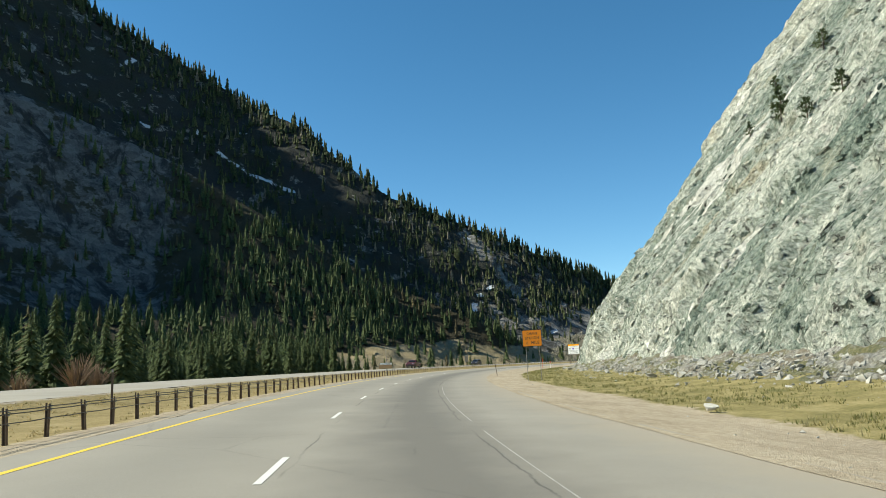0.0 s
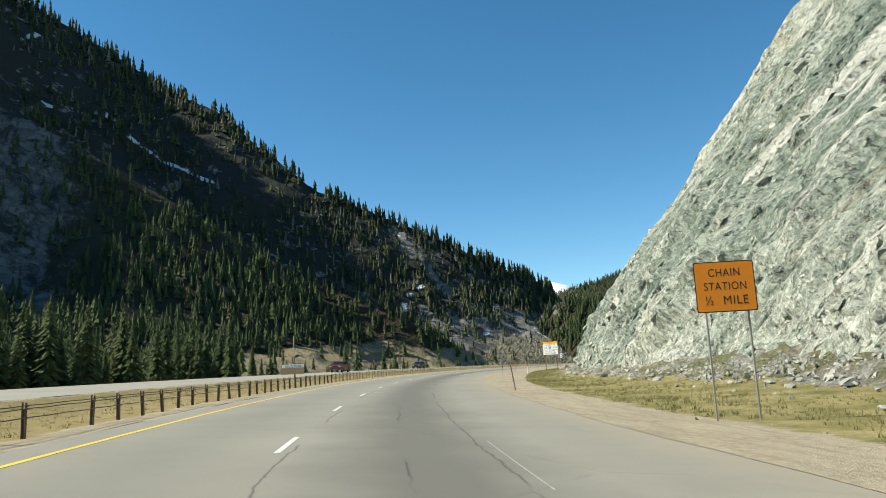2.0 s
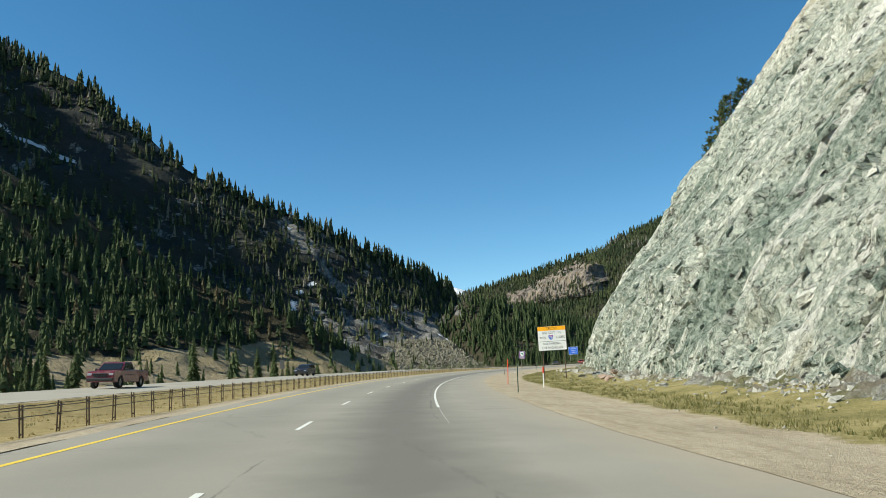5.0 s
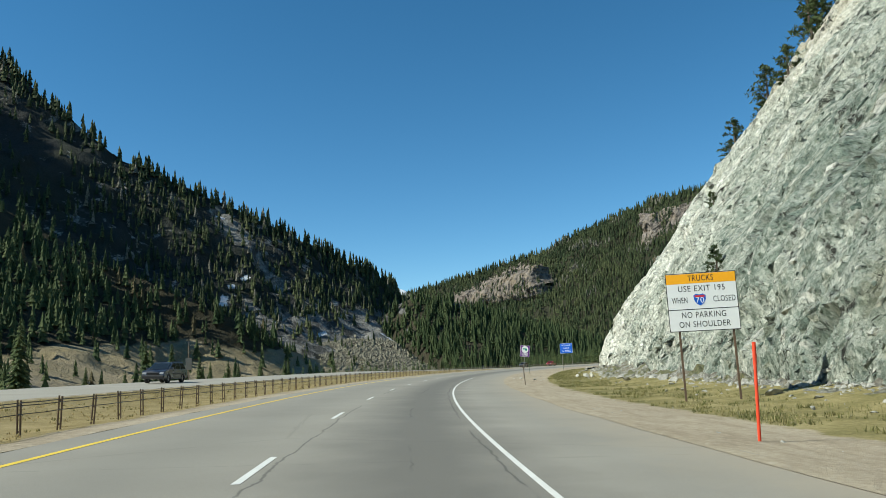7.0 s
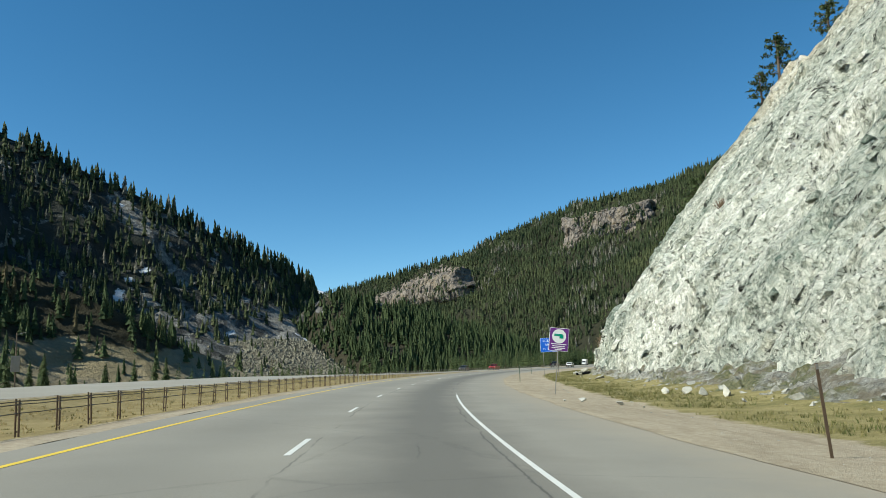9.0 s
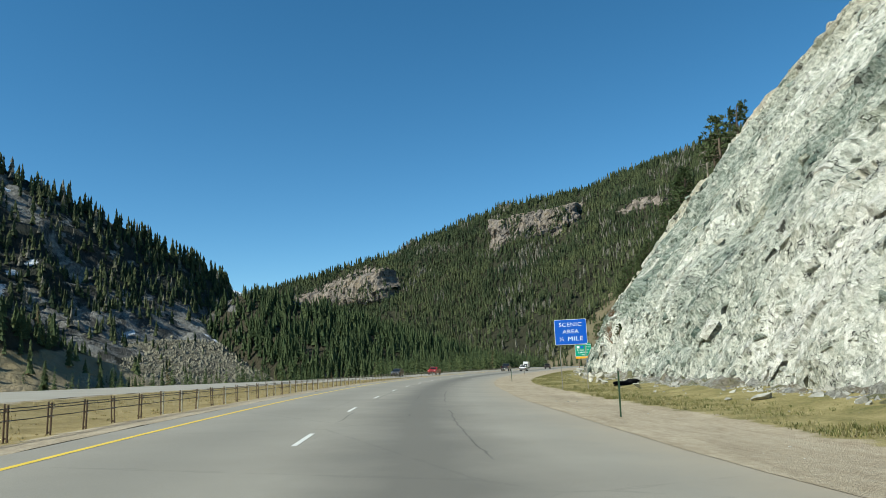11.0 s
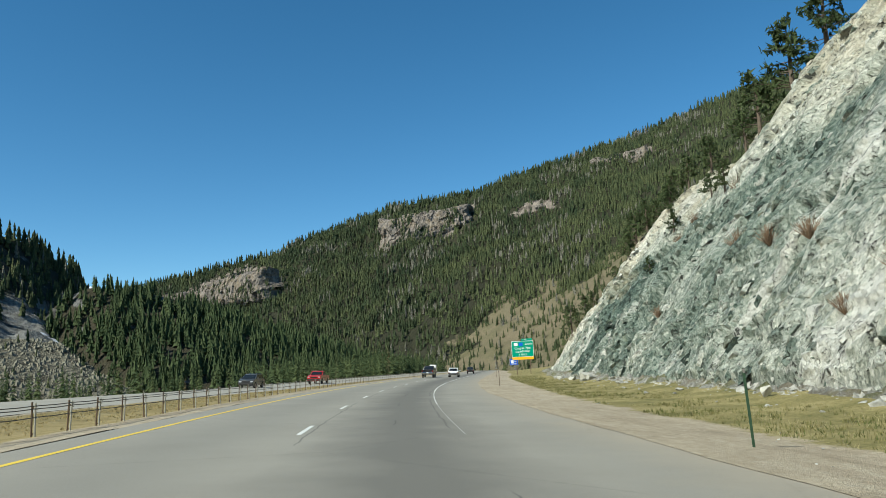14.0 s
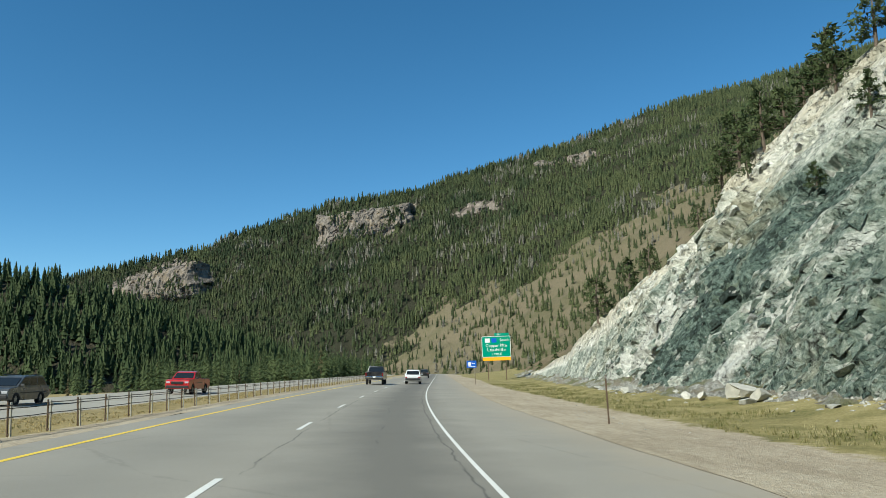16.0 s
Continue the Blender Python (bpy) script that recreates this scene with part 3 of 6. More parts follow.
tagged(new("rubble_apron", tme), "apron of broken rock, soil and weeds below the cliff", "rubble", kind="structure")

# left of the other carriageway: bank falling to the valley floor
tagged(strip("left_bank", s_near, np.array([-160, -110, -80, -60, -50, -42, -36, -30, -27.0, -25.0]), M_MEDIAN, 0.0, lambda S, D, p: np.clip(-(D + 28) / 10, 0, 1) * 1.0 * fbm(p * 0.15, 3, 9), lambda S, D: np.full(S.shape, 0.9)), "gravelly bank with dry grass", "ground", kind="structure")


# painted lines
def line(name, s0, s1, d, w, material, up=0.005, step=1.5):
    s = np.linspace(s0, s1, max(2, int((s1 - s0) / step) + 1))
    return strip(name, s, np.array([d - w / 2, d + w / 2]), material, up)


markings = tagged(new("road_markings"), "painted lane lines on the asphalt, white and yellow", "road marking", kind="structure")
for nm, d, w, mt, a, b in (("edge_line_yellow", YELLOW_D, 0.15, M_YELLOW_LINE, -60, 700), ("edge_line_white", EDGE_D, 0.10, M_WHITE_LINE, 146, 251),
                           ("edge_line_white", EDGE_D, 0.085, M_WHITE_LINE, 383, 700), ("edge_line_white", EDGE_D, 0.045, M_WHITE_LINE, 362, 383), ("edge_line_white", EDGE_D, 0.03, M_FADED_LINE, 346, 362)):
    line(nm, a, b, d, w, mt).parent = markings
for a, b in ((-60, 18), (21, 36), (38, 52), (56, 62), (138, 146), (251, 254)):
    line("edge_line_white", a, b, EDGE_D, 0.03, M_FADED_LINE).parent = markings
for k in range(-5, 54):
    s_ = DASH_S + 12.45 * k
    s_ += float(np.interp(s_, [20, 70, 160, 190, 225, 285, 330, 385], [-0.2, 0.1, 1.7, 1.5, 1.3, 0.6, -0.35, -1.5]))
    line("dash", s_, s_ + 3.0, DASH_D, 0.12, M_WHITE_LINE).parent = markings

# ---------------- the rock cut ----------------
def crest(s):
    """Height of the blasted face above its foot; higher ground behind leans back."""
    return np.interp(s, [-150, -60, 0, 76, 150, 240, 305, 343, 370, 390, 405, 416, 424, 432, 437, 441, 445, 450, 459, 472, 499, 523, 560], [60, 72, 75, 70, 60, 52, 45, 39, 34, 29.5, 26.5, 24.5, 22.5, 20.0, 16.5, 13.0, 10.3, 8.6, 6.8, 4.6, 2.0, 1.0, 0.6])


def rock_cut():
    s = np.concatenate([np.arange(-60, 20, 1.5), np.arange(20, 470, 0.32), np.arange(470, 550, 0.8)])
    nz = 172
    v = np.linspace(0, 1, nz) ** 1.15
    S, V = np.meshgrid(s, v, indexing="ij")
    H = crest(S)
    Z = V * H
    D = base_at(S) + face_back(Z)
    p = at(S, D).reshape(-1, 3)
    x, y, h, z = course(S.ravel())
    p[:, 2] = z + profile(base_at(S).ravel()) + 0.3 + Z.ravel() - 0.6
    nrm = np.stack([-np.cos(h) * 0.82, np.sin(h) * 0.82, np.full_like(h, 0.57)], -1)
    ca, sa = -0.55, 0.835
    along, upz = S.ravel(), Z.ravel() * 1.18
    q = np.stack([along * ca + upz * sa, -along * sa + upz * ca, 0.3 * D.ravel()], -1)
    w = np.clip(Z.ravel() / 3.0, 0.25, 1) 
    bend = 1.6 * np.stack([fbm(q * 0.12, 3, 31), fbm(q * 0.12, 3, 35), 0 * along], -1)
    qq = q + bend
    off = 2.0 * fbm(q * np.array([0.03, 0.07, 0.05]), 3, 11)
    # slabs along the layers, stepping over one another, cut by cross joints
    off += 1.3 * facets(qq * np.array([0.05, 0.16, 0.1]), 21, 0.35) * w
    off += 0.8 * facets(qq * np.array([0.14, 0.42, 0.3]) + 5, 41, 0.45) * w
    off -= 0.7 * np.clip(1 - np.abs(fbm(qq * np.array([0.03, 0.22, 0.1]), 3, 91)) * 9, 0, 1) * w
    o2 = off.reshape(S.shape)
    o2 = np.pad(o2, 1, "edge")
    o2 = (o2[:-2] + 2 * o2[1:-1] + o2[2:]) / 4
    o2 = (o2[:, :-2] + 2 * o2[:, 1:-1] + o2[:, 2:]) / 4
    off = o2.ravel()
    off += 0.26 * facets(qq * np.array([0.42, 1.0, 0.7]) + 9, 61, 0.7)
    off += 0.16 * fbm(qq * np.array([0.5, 1.5, 0.8]), 3, 95)
    # small hollows where blocks have dropped out
    hole = facets(qq * np.array([0.35, 0.75, 0.4]) + 3, 71, 0.0)
    off -= 0.9 * np.clip((hole - 0.455) / 0.03, 0, 1) * w
    off *= np.interp(H.ravel(), [2, 14], [0.08, 1.0])
    p += nrm * (off * np.clip(V.ravel() * 40, 0.2, 1))[:, None]
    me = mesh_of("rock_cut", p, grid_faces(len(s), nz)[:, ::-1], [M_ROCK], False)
    put_attr(me, "high", np.clip((Z.ravel() / np.maximum(H.ravel(), 1) - 0.62) / 0.3 + 0.3 * fbm(q * 0.08, 3, 5), 0, 1) * np.interp(S.ravel(), [150, 230], [0.25, 1.0]))
    put_attr(me, "la", q[:, 0])
    put_attr(me, "lb", q[:, 1])
    put_attr(me, "lc", 0.4 * D.ravel() + 0.3 * off)
    # how pale the rock is: green and cream layers, and the zones that the blasting laid bare
    sr, zr, hr = S.ravel(), Z.ravel(), np.maximum(H.ravel(), 1)
    tone = np.interp(sr, [20, 60, 105, 125, 160, 185, 200, 222, 245, 290, 320, 345, 365, 385, 415, 440, 470], [0.56, 0.53, 0.54, 0.62, 0.67, 0.62, 0.54, 0.66, 0.76, 0.76, 0.68, 0.46, 0.34, 0.31, 0.34, 0.46, 0.62])
    tone += 0.40 * fbm(qq * np.array([0.018, 0.10, 0.04]), 3, 701) + 0.13 * fbm(qq * np.array([0.06, 0.34, 0.1]), 3, 711)
    tone += 0.38 * np.exp(-((sr - 349) / 13) ** 2) * np.clip((7.5 - zr + 3 * fbm(q * 0.15, 2, 721)) / 3, 0, 1)
    tone += 0.34 * np.clip((zr / hr - 0.60 + 0.12 * fbm(q * 0.07, 3, 731)) / 0.08, 0, 1) * np.interp(sr, [330, 370], [0.25, 1.0])
    tone += 0.42 * np.exp(-((q[:, 1] + 0.835 * 425 + 1.5 * fbm(q * 0.2, 2, 741)) / 1.3) ** 2)
    tone -= np.interp(sr, [40, 200, 340, 380], [0.07, 0.05, 0.05, 0.0])
    put_attr(me, "tone", tone)
    tagged(new("rock_cut", me), "blasted cliff of pale grey-green fractured rock beside the road", "cliff", kind="structure")
    return p.reshape(len(s), nz, 3), s, tone.reshape(S.shape), q.reshape(len(s), nz, 3)


rock_grid, rock_s, rock_tone, rock_q = rock_cut()


def jutting_blocks():
    """The countless blocks and slabs that stand proud of the broken face, lying along its layers."""
    r = np.random.default_rng(31)
    n = 27000
    i = r.integers(0, len(rock_s) - 1, n)
    i = i[(rock_s[i] > 35) & (rock_s[i] < 452)]
    j = (r.random(len(i)) ** 1.25 * (rock_grid.shape[1] - 3)).astype(int)
    crowd = fbm(rock_q[i, j] * np.array([0.10, 0.22, 0.1]), 3, 771)
    ok = (crowd > -0.25) & (crest(rock_s[i]) > 9)
    i, j = i[ok], j[ok]
    n = len(i)
    o = rock_grid[i, j]
    h = np.interp(rock_s[i], S_TABLE, HEAD)
    fwd = np.stack([np.sin(h), np.cos(h), 0 * h], -1)
    out = np.stack([-np.cos(h) * 0.82, np.sin(h) * 0.82, np.full(n, 0.57)], -1)
    rise = np.cross(fwd, out)
    rise *= np.sign(rise[:, 2:3])
    a = 0.83 + r.normal(0, 0.30, n)                    # the layers climb backwards
    e1 = -np.cos(a)[:, None] * fwd + np.sin(a)[:, None] * rise + 0.22 * r.normal(0, 1, (n, 1)) * out
    e1 /= np.linalg.norm(e1, axis=1)[:, None]
    e3 = out + 0.30 * r.normal(0, 1, (n, 3))
    e3 -= (e3 * e1).sum(1)[:, None] * e1
    e3 /= np.linalg.norm(e3, axis=1)[:, None]
    e2 = np.cross(e3, e1)
    size = 0.17 + 0.85 * r.random(n) ** 4.0
    size = size[:, None] * np.stack([r.uniform(0.7, 1.6, n), r.uniform(0.4, 0.9, n), r.uniform(0.35, 0.7, n)], -1)
    cube = np.array([(x, y, z) for x in (-0.5, 0.5) for y in (-0.5, 0.5) for z in (-0.6, 0.4)])
    c = cube[None] + r.uniform(-0.24, 0.24, (n, 8, 3))
    c *= np.where(cube[None, :, 2:3] > 0, 0.72, 1.0)
    c *= size[:, None]
    v = o[:, None] + c[..., :1] * e1[:, None] + c[..., 1:2] * e2[:, None] + c[..., 2:3] * e3[:, None]
    f = np.array([(0, 1, 3, 2), (4, 6, 7, 5), (0, 4, 5, 1), (2, 3, 7, 6), (1, 5, 7, 3)])
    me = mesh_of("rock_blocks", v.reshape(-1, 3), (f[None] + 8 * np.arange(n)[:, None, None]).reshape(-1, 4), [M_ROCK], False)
    q = np.repeat(rock_q[i, j], 8, 0) + c.reshape(-1, 3) + np.repeat(r.uniform(-6, 6, (n, 1)), 8, 0)
    put_attr(me, "la", q[:, 0])
    put_attr(me, "lb", q[:, 1])
    put_attr(me, "lc", q[:, 2])
    put_attr(me, "high", np.zeros(len(q)))
    put_attr(me, "tone", np.repeat(rock_tone[i, j] - 0.02 + r.normal(0, 0.15, n), 8))
    tagged(new("rock_blocks", me), "jutting angular blocks of the fractured cliff face", "rocks", kind="stuff")


jutting_blocks()


# ---------------- mountains ----------------
def loft(name, foot, ridge, nu, nv, material, bulge=0.0, rough=14.0, seed=0, rocky=None, snowy=None, wooded=None, back=180.0, label="", walls=None, power=1.0, carve=None):
    """A mountainside between a foot line and a ridge line, with gullies; behind the ridge it falls away."""
    foot, ridge = np.array(foot, float), np.array(ridge, float)
    u = np.linspace(0, 1, nu)

    def along(pts):
        t = np.linspace(0, 1, len(pts))
        # smooth interpolation through the corners
        fine = np.linspace(0, 1, nu)
        out = np.stack([np.interp(fine, t, pts[:, k]) for k in range(3)], -1)
        ker = np.hanning(max(5, nu // (len(pts) * 2) | 1) + 2)
        ker /= ker.sum()
        n = len(ker) // 2
        return np.stack([np.convolve(np.pad(out[:, k], n, "reflect", reflect_type="odd"), ker, "valid") for k in range(3)], -1)

    f, r = along(foot), along(ridge)
    v = np.linspace(0, 1.0, nv)
    p = f[:, None] * (1 - v)[None, :, None] + r[:, None] * v[None, :, None]
    power = np.interp(u, np.linspace(0, 1, len(power)), power) if hasattr(power, "__len__") else np.full(nu, power)
    vz = v[None] ** power[:, None]                   # above 1: gentle at the foot, steep towards the ridge
    p[..., 2] = f[:, None, 2] * (1 - vz) + r[:, None, 2] * vz + bulge * np.sin(v * math.pi)[None]
    q = p.reshape(-1, 3)
    if carve:
        q[:, 2] -= carve(v[None].repeat(nu, 0).ravel(), q)
    env = (np.sin(np.clip(v, 0, 1) * math.pi * 0.93 + 0.05) ** 0.6)[None].repeat(nu, 0).ravel()
    g = fbm(q * np.array([1, 1, 0.3]) / 120.0, 5, 100 + seed)
    rid = 1 - np.abs(fbm(q * np.array([1, 1, 0.2]) / 75.0, 4, 140 + seed)) * 2
    cr = facets(q / 26.0, 170 + seed, 0.6)
    bands = facets(q * np.array([1 / 60.0, 1 / 60.0, 1 / 30.0]), 190 + seed, 0.5)
    if walls:
        q[:, 2] += env * walls(q) * 22.0 * (facets(q * np.array([1 / 18.0, 1 / 18.0, 1 / 90.0]), 230 + seed, 0.3) + 0.6 * facets(q / 40.0, 250 + seed, 0.3))
    q[:, 2] += env * rough * (1.1 * g + 0.8 * (rid - 0.5) + 0.28 * cr + 0.5 * bands)
    p = q.reshape(nu, nv, 3)
    # the far side
    dirn = (r - f)[:, :2]
    dirn /= np.linalg.norm(dirn, axis=1)[:, None] + 1e-9
    backs = []
    for k, (dist, drop) in enumerate(((20, 3), (70, 35), (back, 140))):
        b = p[:, -1].copy()
        b[:, :2] += dirn * dist
        b[:, 2] = np.maximum(b[:, 2] - drop, -5)
        backs.append(b[:, None])
    full = np.concatenate([p] + backs, 1)
    me = mesh_of(name, full.reshape(-1, 3), grid_faces(nu, nv + 3)[:, ::-1], [material], True)
    U, V = np.meshgrid(u, np.concatenate([v, [1, 1, 1]]), indexing="ij")
    fp = full.reshape(-1, 3)
    nz = fbm(fp / 60.0, 3, 77 + seed)
    put_attr(me, "rocky", (rocky(U.ravel(), V.ravel(), fp) if rocky else 0.3 + 0 * U.ravel()) + 0.25 * nz)
    put_attr(me, "wooded", wooded(U.ravel(), V.ravel(), fp) if wooded else 0 * U.ravel())
    put_attr(me, "snowy", snowy(U.ravel(), V.ravel(), fp) if snowy else 0 * U.ravel())
    return tagged(new(name, me), label, "mountain", kind="structure"), p, u, v


def blob(U, V, spots):
    out = np.zeros_like(U)
    for u0, v0, ru, rv, tilt, h in spots:
        a, b = (U - u0), (V - v0)
        c, s_ = math.cos(tilt), math.sin(tilt)
        out = np.maximum(out, h * np.exp(-(((a * c + b * s_) / ru) ** 2 + ((-a * s_ + b * c) / rv) ** 2)))
    return out


def near_line(p, a, b):
    a, b = np.array(a, float), np.array(b, float)
    t = np.clip(((p - a) @ (b - a)) / max(1e-6, (b - a) @ (b - a)), 0, 1)
    return np.linalg.norm((p - a - t[:, None] * (b - a)) * np.array([1, 0.35, 1]), axis=1)


SNOW = [((-257, 1074, 340), (-201, 1057, 295), 2.7), ((-201, 1057, 295), (-143, 1040, 265), 2), ((-295, 1103, 382), (-289, 1100, 374), 2.6), ((-240, 1140, 389), (-228, 1140, 387), 2.2), ((-363, 1054, 382), (-350, 1054, 374), 1.9), ((-412, 1114, 496), (-406, 1150, 520), 3),
        ((88, 908, 76), (92, 915, 84), 3), ((98, 934, 97), (102, 936, 96), 2.2), ((112, 941, 105), (118, 941, 108), 1.9), ((93, 1029, 188), (103, 1029, 184), 1.9), ((181, 901, 44), (187, 902, 46), 2.2), ((262, 925, 39), (268, 925, 38), 1.9), ((272, 922, 31), (278, 923, 31), 1.9), ((244, 953, 65), (247, 953, 66), 1.7), ((254, 930, 45), (262, 926, 40), 1.6), ((270, 930, 40), (276, 931, 38), 1.3), ((284, 926, 31), (296, 930, 29), 1.5), ((300, 945, 30), (306, 946, 28), 1.2), ((290, 905, 17), (298, 908, 16), 1.2)]
CRAGS = [((1390, 1778, 352), (1540, 1810, 415), 34), ((1500, 1800, 422), (1590, 1800, 438), 26), ((940, 2300, 222), (1120, 2236, 290), 46), ((1775, 1386, 535), (1800, 1390, 545), 30), ((1500, 1496, 385), (1530, 1496, 398), 26)]
LEFT_CRAGS = [((97, 1030, 188), (150, 960, 105), 11), ((175, 905, 42), (240, 920, 48), 22), ((244, 950, 66), (310, 1000, 58), 20), ((255, 925, 38), (330, 960, 28), 30), ((150, 875, 36), (270, 895, 14), 34)]


def crag(p, lines=CRAGS):
    out = np.zeros(len(p))
    for a, b, r in lines:
        out = np.maximum(out, np.exp(-((near_line(p, a, b) / r) ** 2)))
    return out


def tan_foot(p):
    """Dry open grass on the lower slopes of the far mountain, with tongues reaching up."""
    n = fbm(p / np.array([90.0, 90.0, 60.0]), 3, 580)
    return np.clip((80 - p[:, 2] + 0.75 * np.clip(1220 - p[:, 1], -200, 620) + 240 * n) / 110, 0, 1)


def dry_spur(V, p):
    """Open dry grass along the foot of the spur, towards its eastern end."""
    n = fbm(p / 45.0, 3, 590)
    east = p[:, 0] / np.maximum(p[:, 1], 60.0) + 0.15 + 0.03 * n
    return np.clip(east / 0.03, 0, 1) * np.clip((26 - p[:, 2] + 14 * n) / 8, 0, 1)


def hollow(V, p):
    """The steep, bare gully high on the spur's western part."""
    n = fbm(p / 50.0, 3, 596)
    west = -0.235 - p[:, 0] / np.maximum(p[:, 1], 60.0) + 0.05 * n
    return np.clip(west / 0.09, 0, 1) * np.clip((p[:, 2] - 34 - 30 * n) / 30, 0, 1)


def left_snow(U, V, p):
    out = np.zeros(len(p))
    for a, b, r in SNOW:
        out = np.maximum(out, np.exp(-((near_line(p, a, b) / (2.2 * r)) ** 2)) * 0.95)
    return out


# the 1000 m ridge corner is an unseen mass, added to shade the slope
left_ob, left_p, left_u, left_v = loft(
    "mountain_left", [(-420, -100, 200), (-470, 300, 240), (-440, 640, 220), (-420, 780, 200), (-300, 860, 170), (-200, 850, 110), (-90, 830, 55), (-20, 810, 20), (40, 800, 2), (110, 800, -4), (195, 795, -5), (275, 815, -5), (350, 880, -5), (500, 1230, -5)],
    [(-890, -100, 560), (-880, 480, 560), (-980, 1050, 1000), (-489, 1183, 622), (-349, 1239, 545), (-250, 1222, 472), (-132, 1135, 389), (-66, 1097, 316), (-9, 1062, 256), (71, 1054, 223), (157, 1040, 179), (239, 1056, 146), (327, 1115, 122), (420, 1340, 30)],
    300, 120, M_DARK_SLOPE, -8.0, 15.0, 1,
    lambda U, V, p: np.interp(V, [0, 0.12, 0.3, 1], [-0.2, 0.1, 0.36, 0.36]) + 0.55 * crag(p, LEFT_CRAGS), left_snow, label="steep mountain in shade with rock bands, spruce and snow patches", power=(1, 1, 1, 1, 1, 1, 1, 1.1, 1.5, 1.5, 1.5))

spur_ob, spur_p, spur_u, spur_v = loft(
    "mountain_spur", [(-140, -80, -4), (-112, 120, -4), (-98, 230, -4), (-60, 320, -4), (-5, 430, -3), (35, 500, -3), (65, 560, -3), (100, 630, -3), (140, 690, -4), (200, 790, -4)],
    [(-520, -120, 290), (-560, 300, 330), (-480, 640, 330), (-330, 760, 285), (-235, 775, 235), (-150, 755, 178), (-70, 760, 128), (-13, 742, 90), (75, 705, 44), (175, 830, 12)],
    260, 90, M_SPUR, 0.0, 9.0, 3,
    lambda U, V, p: np.interp(V, [0, 0.2, 0.6, 1], [-0.1, 0.0, 0.1, 0.15]) + 0.5 * hollow(V, p), None, lambda U, V, p: 1 - dry_spur(V, p), 130.0, "sunlit spur of dry grass, rock and spruce below the mountain", power=1.9, carve=lambda V, p: 55.0 * hollow(V, p) * np.clip((1 - V) * 3.5, 0, 1))

toe_ob, toe_p, toe_u, toe_v = loft(
    "mountain_toe", [(270, 850, -12), (315, 805, -5), (400, 780, -5), (470, 780, -5), (560, 820, -5)],
    [(225, 985, 20), (290, 955, 84), (350, 930, 74), (405, 905, 50), (475, 895, 26), (590, 900, 0)],
    60, 30, M_SPUR, 0.0, 4.0, 5, lambda U, V, p: 0.35 + 0.3 * fbm(p / 20.0, 2, 597), None, lambda U, V, p: np.ones(len(p)), 60.0, "low wooded toe of the shaded mountain with rock outcrops")

talus_ob, talus_p, talus_u, talus_v = loft(
    "talus_slope", [(120, 770, -5), (165, 768, -5), (215, 775, -5), (262, 795, -5), (310, 830, -5)],
    [(120, 880, 20), (165, 890, 34), (215, 905, 40), (262, 925, 38), (310, 945, 16)],
    70, 40, M_TALUS_SLOPE, 0.0, 2.2, 7, lambda U, V, p: 0.75 + 0.3 * fbm(p / 15.0, 2, 599), left_snow, None, 20.0, "open slope of grey tumbled rock with a few snow patches", power=1.15)

right_ob, right_p, right_u, right_v = loft(
    "mountain_right", [(508, 2082.8, -6), (546.1, 1981.2, -6), (596.9, 1879.6, -6), (647.7, 1778, -6), (711.2, 1651, -6), (774.7, 1498.6, -6), (812.8, 1397, -6), (838.2, 1282.7, -6), (850.9, 1181.1, -6), (838.2, 1066.8, -6), (787.4, 927.1, -6), (685.8, 774.7, -6), (609.6, 685.8, -6), (558.8, 596.9, -6), (546.1, 482.6, -6)],
    [(749, 2729, 229), (894, 2648, 273), (1043, 2476, 314), (1206, 2297, 364), (1356, 2182, 431), (1526, 2053, 509), (1627, 1821, 508), (1714, 1765, 554), (1828, 1642, 600), (1940, 1517, 646), (2086, 1408, 721), (2276, 1221, 807), (2428, 1019, 861), (2560, 800, 917), (2600, 700, 880)],
    280, 130, M_FAR_SLOPE, -25.0, 20.0, 2,
    lambda U, V, p: 0.12 + 1.0 * crag(p), None, lambda U, V, p: 1 - 0.95 * tan_foot(p), label="sunlit forested mountain across the valley with bare rock bands", walls=crag)

